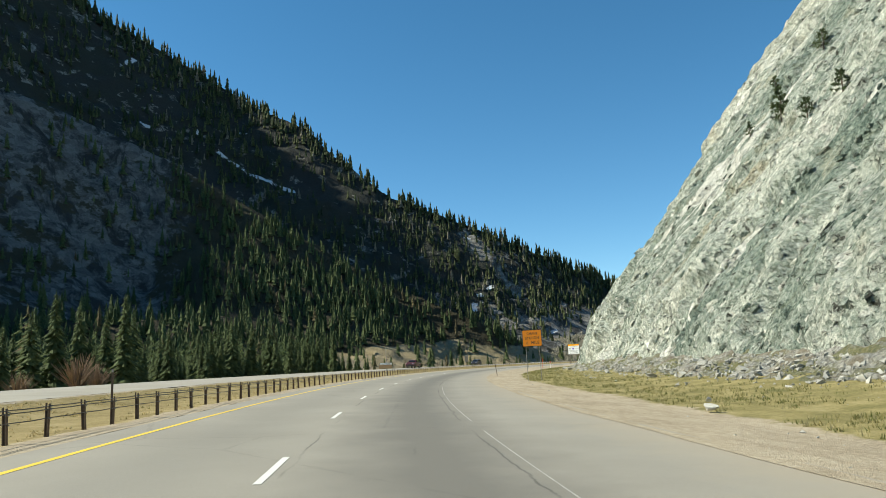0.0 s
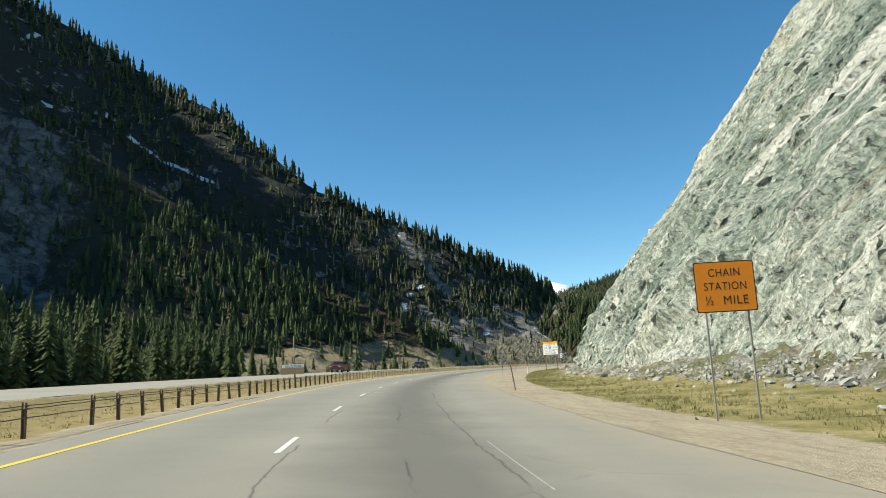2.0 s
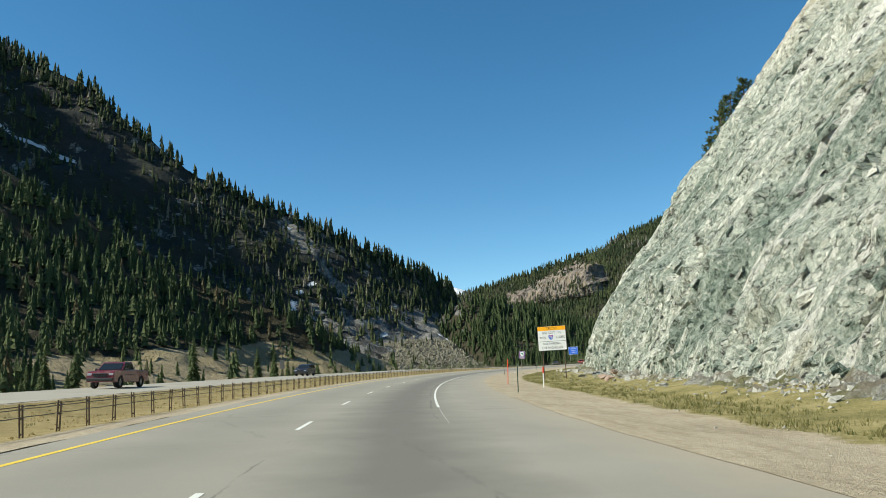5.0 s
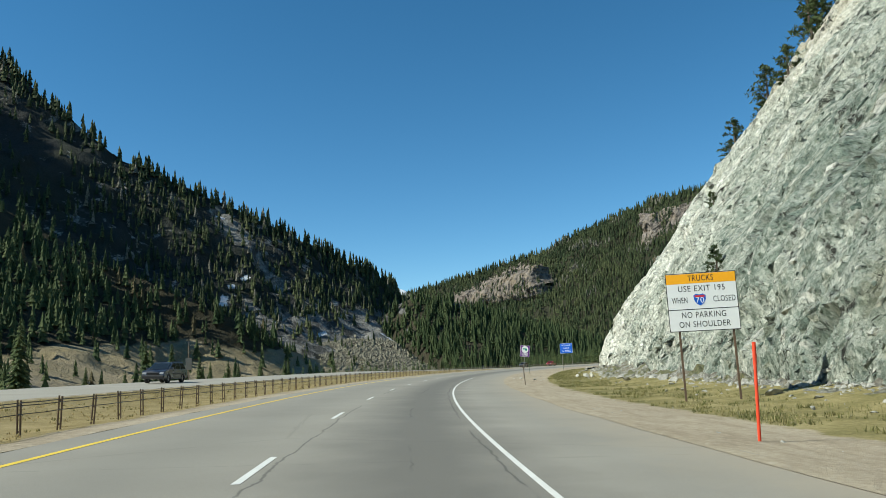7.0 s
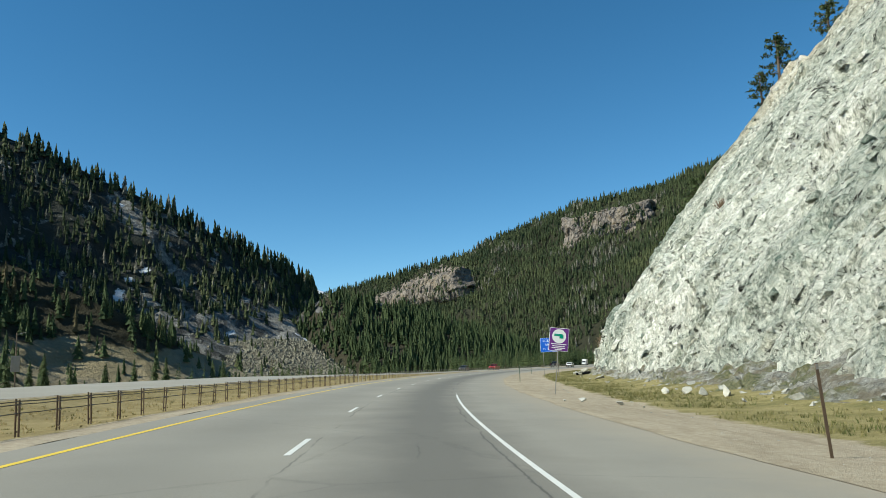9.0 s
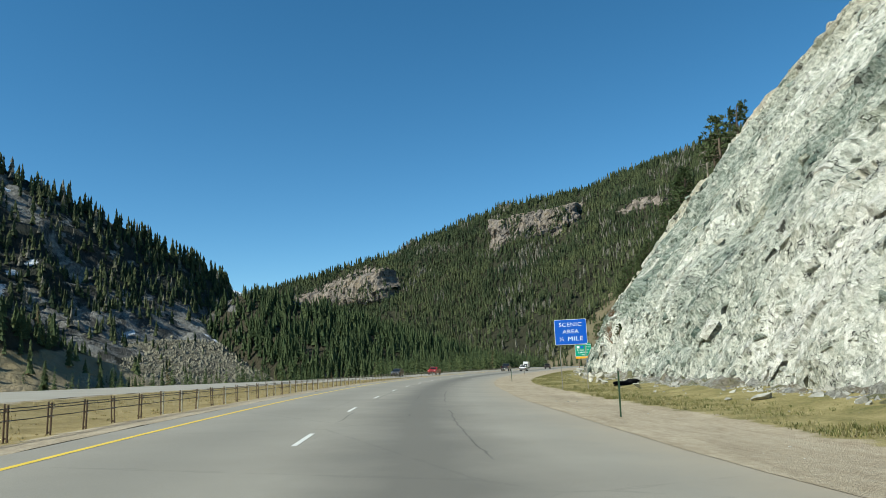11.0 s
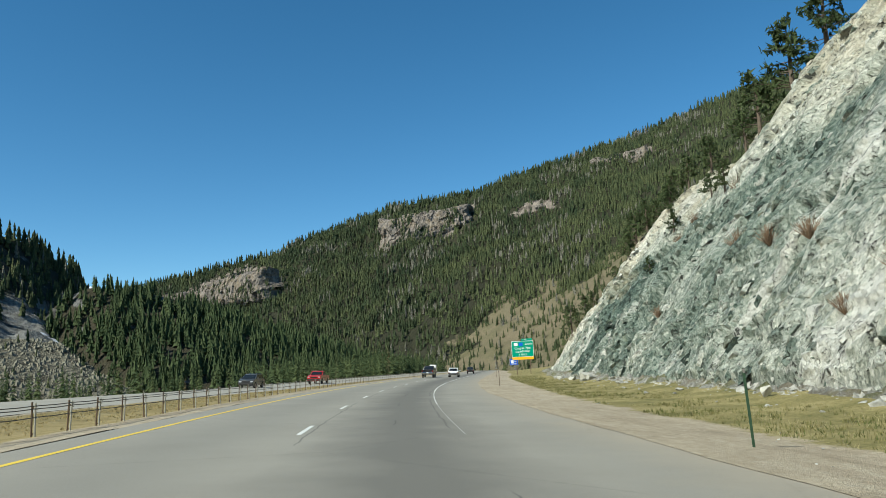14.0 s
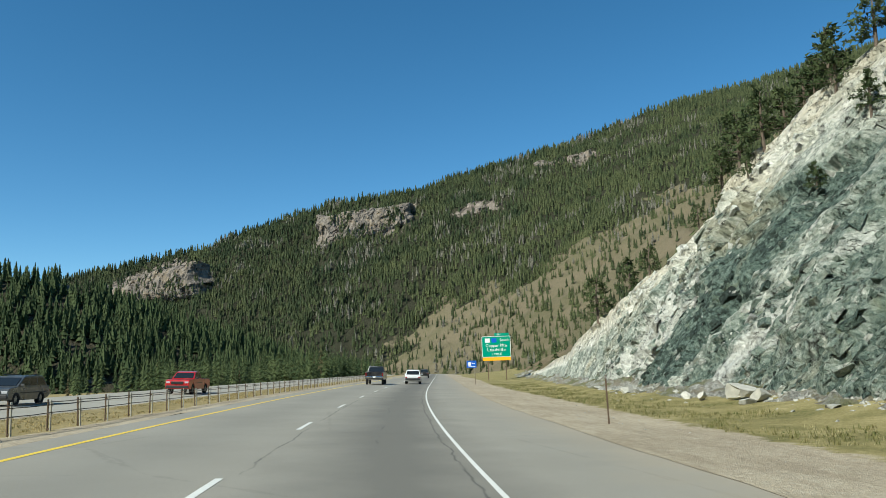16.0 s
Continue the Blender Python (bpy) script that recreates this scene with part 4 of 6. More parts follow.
def cliff(name, bl, br, tr, tl, material, relief, label, seed):
    """A buttressed rock wall standing out of a slope, between four corners; its borders sink into the hill."""
    bl, br, tr, tl = (np.array(v, float) for v in (bl, br, tr, tl))
    wide, tall = np.linalg.norm(br - bl), np.linalg.norm(tl - bl)
    nu, nv = int(wide / relief * 3) + 8, int(tall / relief * 3) + 8
    U, V = np.meshgrid(np.linspace(0, 1, nu), np.linspace(0, 1, nv), indexing="ij")
    u, v = U[..., None], V[..., None]
    p = ((bl * (1 - u) + br * u) * (1 - v) + (tl * (1 - u) + tr * u) * v).reshape(-1, 3)
    inward = np.cross(tl - bl, br - bl)
    inward[2] = 0
    inward /= np.linalg.norm(inward)
    if inward @ (tl + tr - bl - br) < 0:
        inward = -inward
    q = p / relief
    edge = np.minimum(np.minimum(U, 1 - U) * wide, np.minimum(V * 1.0, 1 - V) * tall).ravel() / relief + 0.9 * fbm(q * 0.28, 4, seed + 5) * 3.0
    out = 1.0 * facets(q * np.array([0.55, 0.55, 0.16]), seed, 0.35) + 0.5 * facets(q * np.array([1.3, 1.3, 0.4]), seed + 9, 0.4) + 0.7 * fbm(q * np.array([0.3, 0.3, 0.1]), 3, seed + 20)
    p += inward[None] * relief * (np.interp(edge, [0, 0.5, 1.6, 3.5], [7.0, 3.0, 0.9, 0.0]) - out)[:, None]
    me = mesh_of(name, p, grid_faces(nu, nv), [material], False)
    put_attr(me, "rocky", np.full(len(p), 2.0))
    put_attr(me, "wooded", np.zeros(len(p)))
    put_attr(me, "snowy", np.zeros(len(p)))
    tagged(new(name, me), label, "cliff", kind="structure")
    return p[(fbm(p / (3.5 * relief), 2, seed + 30) + 0.25 * (1 - V.ravel()) > 0.18) & (edge > 0.4)]


ledges = []
for k, corners in enumerate((
        ((1245, 1805, 290), (1438, 1653, 370), (1467, 1681, 440), (1288, 1867, 411)),
        ((896, 2178, 174), (986, 1894, 173), (994, 1947, 276), (886, 2236, 238)),
        ((1459, 1531, 356), (1497, 1452, 377), (1509, 1470, 413), (1479, 1539, 391)),
        ((1705, 1372, 492), (1718, 1297, 491), (1732, 1313, 551), (1729, 1372, 550)),
        ((1713, 1499, 513), (1734, 1400, 518), (1751, 1411, 564), (1736, 1501, 559)))):
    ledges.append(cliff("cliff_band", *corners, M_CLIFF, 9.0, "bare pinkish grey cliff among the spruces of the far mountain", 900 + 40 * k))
peak = (1438, 4262, 472)
pk_x, pk_y = np.meshgrid(np.linspace(-900, 900, 40), np.linspace(-700, 700, 30), indexing="ij")
pk = np.stack([peak[0] + pk_x, peak[1] + 500 + pk_y, peak[2] + 95 - 0.34 * np.abs(pk_x) - 0.38 * np.abs(pk_y)], -1).reshape(-1, 3)
pk[:, 2] += 45 * fbm(pk / 260.0, 4, 300)
pk_me = mesh_of("snowy_peak", pk, grid_faces(40, 30), [M_SNOW], True)
put_attr(pk_me, "rocky", 0.25 + 0.2 * fbm(pk / 90.0, 3, 310))
tagged(new("snowy_peak", pk_me), "distant snow-covered summit", "mountain", kind="structure")


# the hillside above and beyond the rock cut
def hillside():
    s = np.arange(-60, 700, 2.5)
    nv = 60
    S, W = np.meshgrid(s, np.linspace(0, 1, nv), indexing="ij")
    H = crest(S)
    d0 = base_at(S) + face_back(H) - 1.0
    run = np.interp(S, [-60, 380, 480, 700], [180, 200, 280, 300])
    D = d0 + W * run
    p = at(S, D).reshape(-1, 3)
    x, y, h, z = course(S.ravel())
    slope = np.interp(S, [-60, 255, 380, 450, 700], [0.50, 0.50, 0.60, 0.52, 0.42])
    p[:, 2] = z - 0.6 + (H - 1.5 - 6.0 * np.exp(-W * run / 2.5) + slope * W * run).ravel()
    n = 5.0 * fbm(p / np.array([28, 28, 40.0]), 4, 400) + 1.2 * facets(p / 7.0, 410, 0.5)
    p[:, 2] += n * np.clip(W.ravel() * 7, 0.04, 1)
    me = mesh_of("hillside", p, grid_faces(len(s), nv)[:, ::-1], [M_NEAR_SLOPE], True)
    put_attr(me, "rocky", 0.24 + 0.3 * fbm(p / 22.0, 3, 420))
    tagged(new("hillside", me), "brown grassy hillside with scattered rock above the cut", "hill", kind="structure")
    return p.reshape(len(s), nv, 3), s


hill_p, hill_s = hillside()


# ---------------- conifers ----------------
def spruce_template(tiers, sides, seed, thin=0.16, flare=1.0):
    """Unit-high conifer crown of ragged drooping skirts and a thin trunk: vertices and triangles."""
    r = np.random.default_rng(seed)
    vs, fs = [], []
    for k in range(tiers):
        z0 = 0.06 + 0.90 * (k / tiers) ** 0.92
        top = min(1.0, z0 + 1.75 / tiers * (1.0 - 0.35 * k / tiers))
        rad = thin * (1 - z0) ** 0.85 * flare * r.uniform(0.8, 1.15) + 0.008
        b = len(vs)
        vs.append((r.normal(0, 0.004), r.normal(0, 0.004), top))
        a0 = r.uniform(0, 6.28)
        for n in range(sides):
            a = a0 + 2 * math.pi * n / sides + r.uniform(-0.2, 0.2)
            q = rad * (r.uniform(0.8, 1.3) if n % 2 == 0 else r.uniform(0.4, 0.75))
            vs.append((q * math.cos(a), q * math.sin(a), z0 + r.uniform(-0.02, 0.02) + (0.02 if n % 2 else -0.015)))
        for n in range(sides):
            fs.append((b, b + 1 + n, b + 1 + (n + 1) % sides))
    return np.array(vs), np.array(fs)


def forest(name, places, heights, templates, material, label, lean=0.02, widths=None, tint=None):
    """All the far trees of one slope as one mesh."""
    n = len(places)
    pick = rng.integers(0, len(templates), n)
    tint = rng.random(n) if tint is None else tint
    V, F, T, base = [], [], [], 0
    for k, (tv, tf) in enumerate(templates):
        i = np.nonzero(pick == k)[0]
        if not len(i):
            continue
        a = rng.uniform(0, 6.28, len(i))
        h = heights[i]
        w = h * (rng.uniform(0.8, 1.25, len(i)) if widths is None else widths[i])
        x = tv[None, :, 0] * np.cos(a)[:, None] - tv[None, :, 1] * np.sin(a)[:, None]
        y = tv[None, :, 0] * np.sin(a)[:, None] + tv[None, :, 1] * np.cos(a)[:, None]
        p = np.stack([x * w[:, None], y * w[:, None], tv[None, :, 2] * h[:, None] - 0.04 * h[:, None]], -1) + places[i][:, None]
        V.append(p.reshape(-1, 3))
        F.append((tf[None] + (base + np.arange(len(i)) * len(tv))[:, None, None]).reshape(-1, 3))
        T.append(np.repeat(tint[i], len(tv)))
        base += len(i) * len(tv)
    me = mesh_of(name, np.concatenate(V), np.concatenate(F), [material], False)
    put_attr(me, "tint", np.concatenate(T))
    return tagged(new(name, me), label, "forest", kind="stuff")


def scatter(p, u, v, count, density):
    """Random places on a slope's grid, kept by density(u, v, place)."""
    nu, nv = p.shape[:2]
    a, b = rng.uniform(0, nu - 1.001, count), rng.uniform(0, nv - 1.001, count)
    i, j = a.astype(int), b.astype(int)
    fa, fb = (a - i)[:, None], (b - j)[:, None]
    q = (p[i, j] * (1 - fa) + p[i + 1, j] * fa) * (1 - fb) + (p[i, j + 1] * (1 - fa) + p[i + 1, j + 1] * fa) * fb
    # equal number for equal area
    area = np.linalg.norm(np.cross(p[i + 1, j] - p[i, j], p[i, j + 1] - p[i, j]), axis=1)
    keep = rng.random(count) < np.clip(area / np.percentile(area, 97), 0, 1) * density(a / (nu - 1), b / (nv - 1), q)
    return q[keep], (b / (nv - 1))[keep]


def branchy_template(tiers, arms, seed, thin=0.17, slim=1.0):
    """Unit-high spruce of single drooping boughs, thinner and shorter towards the top."""
    r = np.random.default_rng(seed)
    vs, fs = [], []
    for k in range(tiers):
        z0 = 0.05 + 0.93 * (k / tiers) ** 0.95
        rad = thin * (1 - z0) ** 0.8 + 0.012
        m = max(4, int(arms * (1 - 0.45 * z0)))
        a0 = r.uniform(0, 6.28)
        for n in range(m):
            if r.random() < 0.08:
                continue
            a = a0 + 2 * math.pi * n / m + r.uniform(-0.3, 0.3)
            q = rad * r.uniform(0.55, 1.25)
            w = slim * q * r.uniform(0.22, 0.36)
            z = z0 + r.uniform(-0.4, 0.4) / tiers
            c, s_ = math.cos(a), math.sin(a)
            up = 0.35 * q + 0.012
            b = len(vs)
            vs += [(0, 0, z + up), (0.6 * q * c - w * s_, 0.6 * q * s_ + w * c, z - 0.10 * q), (q * c, q * s_, z - 0.25 * q), (0.6 * q * c + w * s_, 0.6 * q * s_ - w * c, z - 0.10 * q)]
            fs += [(b, b + 1, b + 2), (b, b + 2, b + 3)]
    b = len(vs)
    vs += [(0.012, 0, 0.93), (-0.008, 0.01, 0.93), (-0.006, -0.01, 0.93), (0, 0, 1.02)]
    fs += [(b, b + 1, b + 3), (b + 1, b + 2, b + 3), (b + 2, b, b + 3)]
    return np.array(vs), np.array(fs)


T_FAR = [spruce_template(4, 5, k, 0.195) for k in range(6)]
T_SPUR = [spruce_template(6, 8, 60 + k, 0.19) for k in range(8)]
T_MID = [branchy_template(10, 8, 20 + k, 0.16) for k in range(6)]


def left_density(u, v, q):
    n = fbm(q / np.array([85, 85, 85.0]), 3, 500)
    m = fbm(q / 30.0, 2, 510)
    woods = np.clip(0.75 + 1.8 * n + 0.6 * m, 0, 1)
    k = np.interp(v, [0, 0.05, 0.14, 0.3, 0.55, 0.8, 0.94, 1], [0.30, 0.35, 0.6, 0.7, 0.6, 0.6, 0.9, 1.0])
    rim = np.clip((v - 0.9) / 0.05, 0, 1)
    return np.clip(np.maximum(woods * k, rim * 0.85), 0, 1) * (1 - 0.85 * crag(q, LEFT_CRAGS)) * np.where(left_snow(u, v, q) > 0.3, 0.05, 1)


def spur_density(u, v, q):
    n, m = fbm(q / 60.0, 3, 550), fbm(q / 22.0, 2, 555)
    return np.clip(0.88 + 1.1 * n + 0.5 * m, 0.08, 1) * (1 - 0.90 * dry_spur(v, q)) * (1 - 0.88 * hollow(v, q)) * np.interp(v, [0, 0.03, 1], [0.3, 1, 1])


sq, sv = scatter(spur_p, spur_u, spur_v, 56000, spur_density)
sh = rng.uniform(0, 1, len(sq)) ** 1.3 * 12 + 8
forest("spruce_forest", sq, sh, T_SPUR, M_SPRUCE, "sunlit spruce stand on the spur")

# dense dark woods on the valley floor ahead and left of the road
vs_, vd_ = rng.uniform(560, 1000, 4200), -rng.uniform(0, 1, 4200) ** 1.2 * 330 - 42
vq = at(vs_, vd_)
vq = vq[(fbm(vq / 60.0, 2, 560) > -0.25) & ((vd_ > -100 - 0.34 * (vs_ - 640)) & (vs_ > 630) | (rng.random(len(vs_)) < 0.13))]
forest("spruce_forest", vq, rng.uniform(8, 17, len(vq)), T_MID, M_SPRUCE, "dense spruce woods on the valley floor")

tq, tv_ = scatter(toe_p, toe_u, toe_v, 4200, lambda u, v, q: np.clip(0.72 + 0.9 * fbm(q / 25.0, 2, 598), 0.15, 1) * np.interp(u, [0, 0.4], [0.5, 1.0]))
forest("spruce_forest", tq, rng.uniform(9, 19, len(tq)), T_SPUR, M_SPRUCE, "dense spruces on the mountain's wooded toe", tint=rng.uniform(0, 0.6, len(tq)))

lq, lv = scatter(left_p, left_u, left_v, 75000, left_density)
# the closer woods of the eastern shoulder, thick up to the skyline
eq, ev = scatter(left_p, left_u, left_v, 60000, lambda u, v, q: np.clip((q[:, 0] + 20) / 80, 0, 1) * np.clip(0.0 + 1.3 * v + 0.8 * fbm(q / 40.0, 3, 515), 0, 1) * (1 - 0.8 * crag(q, LEFT_CRAGS)) * np.where(left_snow(u, v, q) > 0.3, 0.05, 1))
lq, lv = np.concatenate([lq, eq]), np.concatenate([lv, ev])
lh = rng.uniform(8, 18, len(lq)) * np.interp(lq[:, 0], [-200, 0], [1.15, 0.9]) * np.interp(lv, [0.88, 0.97], [1.0, 1.45])
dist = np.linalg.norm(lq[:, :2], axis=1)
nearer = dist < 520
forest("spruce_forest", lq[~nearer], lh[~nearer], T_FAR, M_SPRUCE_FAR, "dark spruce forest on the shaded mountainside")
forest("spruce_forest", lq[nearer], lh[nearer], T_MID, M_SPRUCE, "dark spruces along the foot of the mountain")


# tumbled blocks of the talus below the crags
bq, bv = scatter(left_p, left_u, left_v, 60000, lambda u, v, q: np.clip(1.4 * crag(q, LEFT_CRAGS) - 0.2, 0, 1) * np.clip((85 - q[:, 2]) / 30, 0, 1))
tb, _ = scatter(talus_p, None, None, 15000, lambda u, v, q: np.clip(0.7 + fbm(q / 18.0, 2, 611), 0.1, 1))
bq = np.concatenate([bq[rng.random(len(bq)) < 0.6], tb])
bt = np.array([(0.5, 0, 0), (-0.5, 0.1, 0), (0.1, 0.5, 0.05), (0, -0.5, -0.05), (0.15, 0.1, 0.45), (-0.1, 0, -0.4)])
bf = np.array([(0, 2, 4), (2, 1, 4), (1, 3, 4), (3, 0, 4), (2, 0, 5), (1, 2, 5), (3, 1, 5), (0, 3, 5)])
bs = 0.7 + rng.random(len(bq)) ** 5 * 3.6
bp = bq[:, None] + bt[None] * bs[:, None, None] * rng.uniform(0.5, 1.5, (len(bq), 6, 3))
tal = mesh_of("talus", bp.reshape(-1, 3), (bf[None] + 6 * np.arange(len(bq))[:, None, None]).reshape(-1, 3), [M_TALUS], False)
tagged(new("talus", tal), "tumbled grey rock blocks below the mountain", "rocks", kind="stuff")


def right_density(u, v, q):
    n = fbm(q / 120.0, 3, 520)
    m = fbm(q / 35.0, 2, 530)
    bare = np.clip(crag(q) * 1.3, 0, 0.95)
    return np.clip(0.95 + 1.3 * n + 0.6 * m, 0.15, 1) * (1 - bare) * (1 - 0.72 * tan_foot(q))


rq, rv = scatter(right_p, right_u, right_v, 112000, right_density)
rh = rng.uniform(11, 21, len(rq)) * np.interp(tan_foot(rq), [0, 1], [1, 0.72]) * np.interp(rv, [0.93, 0.99], [1.0, 1.35])
stand = 0.5 + 1.3 * fbm(rq / np.array([60.0, 60.0, 110.0]), 3, 585)
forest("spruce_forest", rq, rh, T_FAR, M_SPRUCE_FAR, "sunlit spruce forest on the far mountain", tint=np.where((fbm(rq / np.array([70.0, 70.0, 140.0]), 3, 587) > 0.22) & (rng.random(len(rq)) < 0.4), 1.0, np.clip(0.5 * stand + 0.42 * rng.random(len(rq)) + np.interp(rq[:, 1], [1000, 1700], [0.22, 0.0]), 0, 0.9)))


ledge_q = np.concatenate(ledges)
ledge_q = ledge_q[rng.random(len(ledge_q)) < 0.16]
forest("spruce_forest", ledge_q - np.array([0, 0, 2.0]), rng.uniform(8, 16, len(ledge_q)), T_FAR, M_SPRUCE_FAR, "scattered spruces on the ledges of the far cliffs", tint=rng.uniform(0, 0.7, len(ledge_q)))


def hill_density(u, v, q):
    n = fbm(q / 40.0, 3, 540)
    s_here = hill_s[0] + u * (hill_s[-1] - hill_s[0])
    return np.clip(0.35 + 1.2 * n, 0, 1) * np.interp(v, [0, 0.04, 0.12, 1], [0.0, 0.25, 0.6, 1.0]) * np.interp(s_here, [-60, 430, 480], [0.7, 0.8, 1.0])


hq, hv = scatter(hill_p, None, None, 5200, hill_density)
hh = rng.uniform(4, 9.5, len(hq))
forest("pine_woods", hq, hh, T_MID, M_SPRUCE, "open pine and spruce woods on the hillside")

# spruces that can be told apart beside the other carriageway
def spruce(k):
    ob = tagged(new("spruce_tree"), "tall green spruce at the foot of the mountain", "tree", "spruces along the other carriageway")
    tv, tf = branchy_template(34, 15, 70 + k, 0.17, 0.8)
    me = mesh_of("crown", tv, tf, [M_SPRUCE], False)
    put_attr(me, "tint", np.full(len(tv), 0.35 + 0.08 * k))
    cr = new("crown", me)
    cr.parent = ob
    bm = bmesh.new()
    tube(bm, (0, 0, -0.05), (0, 0, 0.9), 0.014, 0.002, 7)
    part("trunk", bm, M_BARK, ob)
    return ob


kinds = [spruce(k) for k in range(6)]
tree_spots = []
for k in range(230):
    s_ = rng.uniform(60, 185) if k < 170 else rng.uniform(185, 400)
    d_ = -(38 if s_ < 185 else 52) - abs(rng.normal(0, 1)) * (24 if s_ < 185 else 60)
    tree_spots.append((s_, d_, rng.uniform(5, 13)))
used = set()
for k, (s_, d_, h_) in enumerate(tree_spots):
    p = at(s_, d_, -0.2)
    m = pose(float(p[0]), float(p[1]), float(p[2]), 0, 0, float(rng.uniform(0, 360)))
    kind = kinds[k % 6]
    ob = copy_thing(kind, m) if k % 6 in used else kind
    used.add(k % 6)
    ob.matrix_basis = m @ Matrix.Diagonal((h_, h_, h_, 1))


# close woods behind them
ws_, wd_ = rng.uniform(60, 190, 1700), -rng.uniform(50, 150, 1700)
wq = at(ws_, wd_, -0.3)
wq[:, 2] += np.interp(-wd_, [50, 100, 150], [0, 1, 8])
wq = wq[fbm(wq / 35.0, 2, 595) > -0.2]
forest("spruce_forest", wq, rng.uniform(7, 15, len(wq)), T_MID, M_SPRUCE, "close spruce woods below the mountain")

# small conifers and shrubs on the rock
def on_rock(s, d_over=0.0, z=0.0):
    i = int(np.argmin(np.abs(rock_s - s)))
    col = rock_grid[i]
    zz = float(course(s)[3])
    j = int(np.argmin(np.abs(col[:, 2] - zz - z)))
    return col[j]


def pine(k):
    """An irregular mountain pine: bent trunk, limbs and clumps of needles."""
    r = np.random.default_rng(200 + k)
    ob = tagged(new("pine_tree"), "gnarled dark green pine rooted on the cliff", "tree", "pines on the cliff")
    bm = bmesh.new()
    tube(bm, (0, 0, -0.08), (0.02, 0.01, 0.5), 0.035, 0.022, 7)
    tube(bm, (0.02, 0.01, 0.48), (-0.01, 0.02, 0.97), 0.022, 0.005, 6)
    V, F = [], []
    for n in range(34):
        z = 0.16 + 0.8 * n / 34
        a = r.uniform(0, 6.28)
        ln = (0.42 * (1 - z) + 0.09) * r.uniform(0.6, 1.3)
        tip = np.array([ln * math.cos(a), ln * math.sin(a), z + r.uniform(-0.03, 0.06)])
        tube(bm, (0, 0, z - 0.02), tuple(tip), 0.007, 0.003, 4)
        for c in range(9):
            t = r.uniform(0.35, 1.1)
            cen = np.array([0, 0, z - 0.02]) * (1 - t) + tip * t + r.normal(0, 0.018, 3)
            for q in range(3):
                d1, d2 = r.normal(0, 0.036, 3), r.normal(0, 0.036, 3)
                b = len(V)
                V += [cen, cen + d1, cen + d2]
                F.append((b, b + 1, b + 2))
    part("trunk", bm, M_BARK, ob)
    me = mesh_of("crown", np.array(V), np.array(F), [M_SPRUCE], False)
    put_attr(me, "tint", np.full(len(V), 0.2 + 0.1 * k))
    cr = new("crown", me)
    cr.parent = ob
    return ob


def shrub(k):
    r = np.random.default_rng(300 + k)
    ob = tagged(new("shrub"), "leafless reddish brown shrub on the rock", "shrub", "shrubs on the cliff")
    bm = bmesh.new()
    for n in range(170):
        a, e = r.uniform(0, 6.28), r.uniform(0.5, 1.5)
        ln = r.uniform(0.5, 1.0)
        p1 = Vector((0.4 * ln * math.cos(a) * math.cos(e), 0.4 * ln * math.sin(a) * math.cos(e), 0.5 * ln * math.sin(e)))
        p2 = p1 + Vector((0.5 * ln * math.cos(a + 0.4) * math.cos(e), 0.5 * ln * math.sin(a + 0.4) * math.cos(e), 0.5 * ln * math.sin(e + 0.2)))
        tube(bm, (0, 0, -0.05), p1, 0.009, 0.007, 3)
        tube(bm, p1, p2, 0.008, 0.004, 3)
    part("twig_clump", bm, M_TWIG, ob)
    return ob


M_TWIG = plain("dry_twigs", (0.23, 0.155, 0.10), 0.9, 0, 0.3, 10)
pines, used = [pine(k) for k in range(5)], set()
pine_spots = [(66, 23.6, 2.6), (84, 27.0, 3.4), (82, 26.0, 2.2), (101, 35, 2.2), (84.4, 34.6, 2.6), (75, 24, 2.4), (92, 27, 2.0), (262, 40, 7), (268, 37, 6), (268, 43, 8), (266, 46, 7.5), (224, 7.3, 2.6), (250, 17.3, 2.2),
              (300, 44, 7), (312, 43.5, 6), (322, 41, 7), (333, 40, 6), (372, 33, 7), (381, 31, 6.5), (378, 32, 8), (392, 28, 7), (400, 26, 8.5), (404, 24, 7), (411, 25, 5), (398, 17, 3.2), (403, 17.5, 2.6), (418, 16.5, 3.0), (417, 24, 4.6), (422, 23, 4.4), (426, 22.5, 4.8), (430, 21.8, 4.6), (433, 21.0, 5.0), (435, 20, 5), (437, 18.5, 4), (432, 21.5, 4.2), (428, 22.3, 4), (424, 20, 4), (428, 15, 2.2), (433, 13.5, 1.6), (438, 13, 2.4), (346, 4.4, 1.5), (420, 12, 2.0), (445, 12.5, 3.0), (449, 10.8, 4.0), (458, 9, 5)]
for k, (s_, z_, h_) in enumerate(pine_spots):
    p = on_rock(s_, 0, z_)
    m = pose(float(p[0]), float(p[1]), float(p[2]) - 0.1, 0, 0, float(rng.uniform(0, 360)))
    ob = copy_thing(pines[k % 5], m) if k % 5 in used else pines[k % 5]
    used.add(k % 5)
    ob.matrix_basis = m @ Matrix.Diagonal((h_, h_, h_, 1))
shrubs, used = [shrub(k) for k in range(3)], set()
shrub_spots = [(284, 15, 1.6), (349, 3.6, 2.0), (352, 4.6, 1.8), (357, 4.4, 1.5), (405, 15, 1.5), (396, 16.5, 1.8), (372, 8.0, 1.5), (378, 8.5, 1.8), (366, 7.4, 1.4), (412, 14, 1.4), (360, 3.0, 1.1), (393, 5.0, 1.2)]
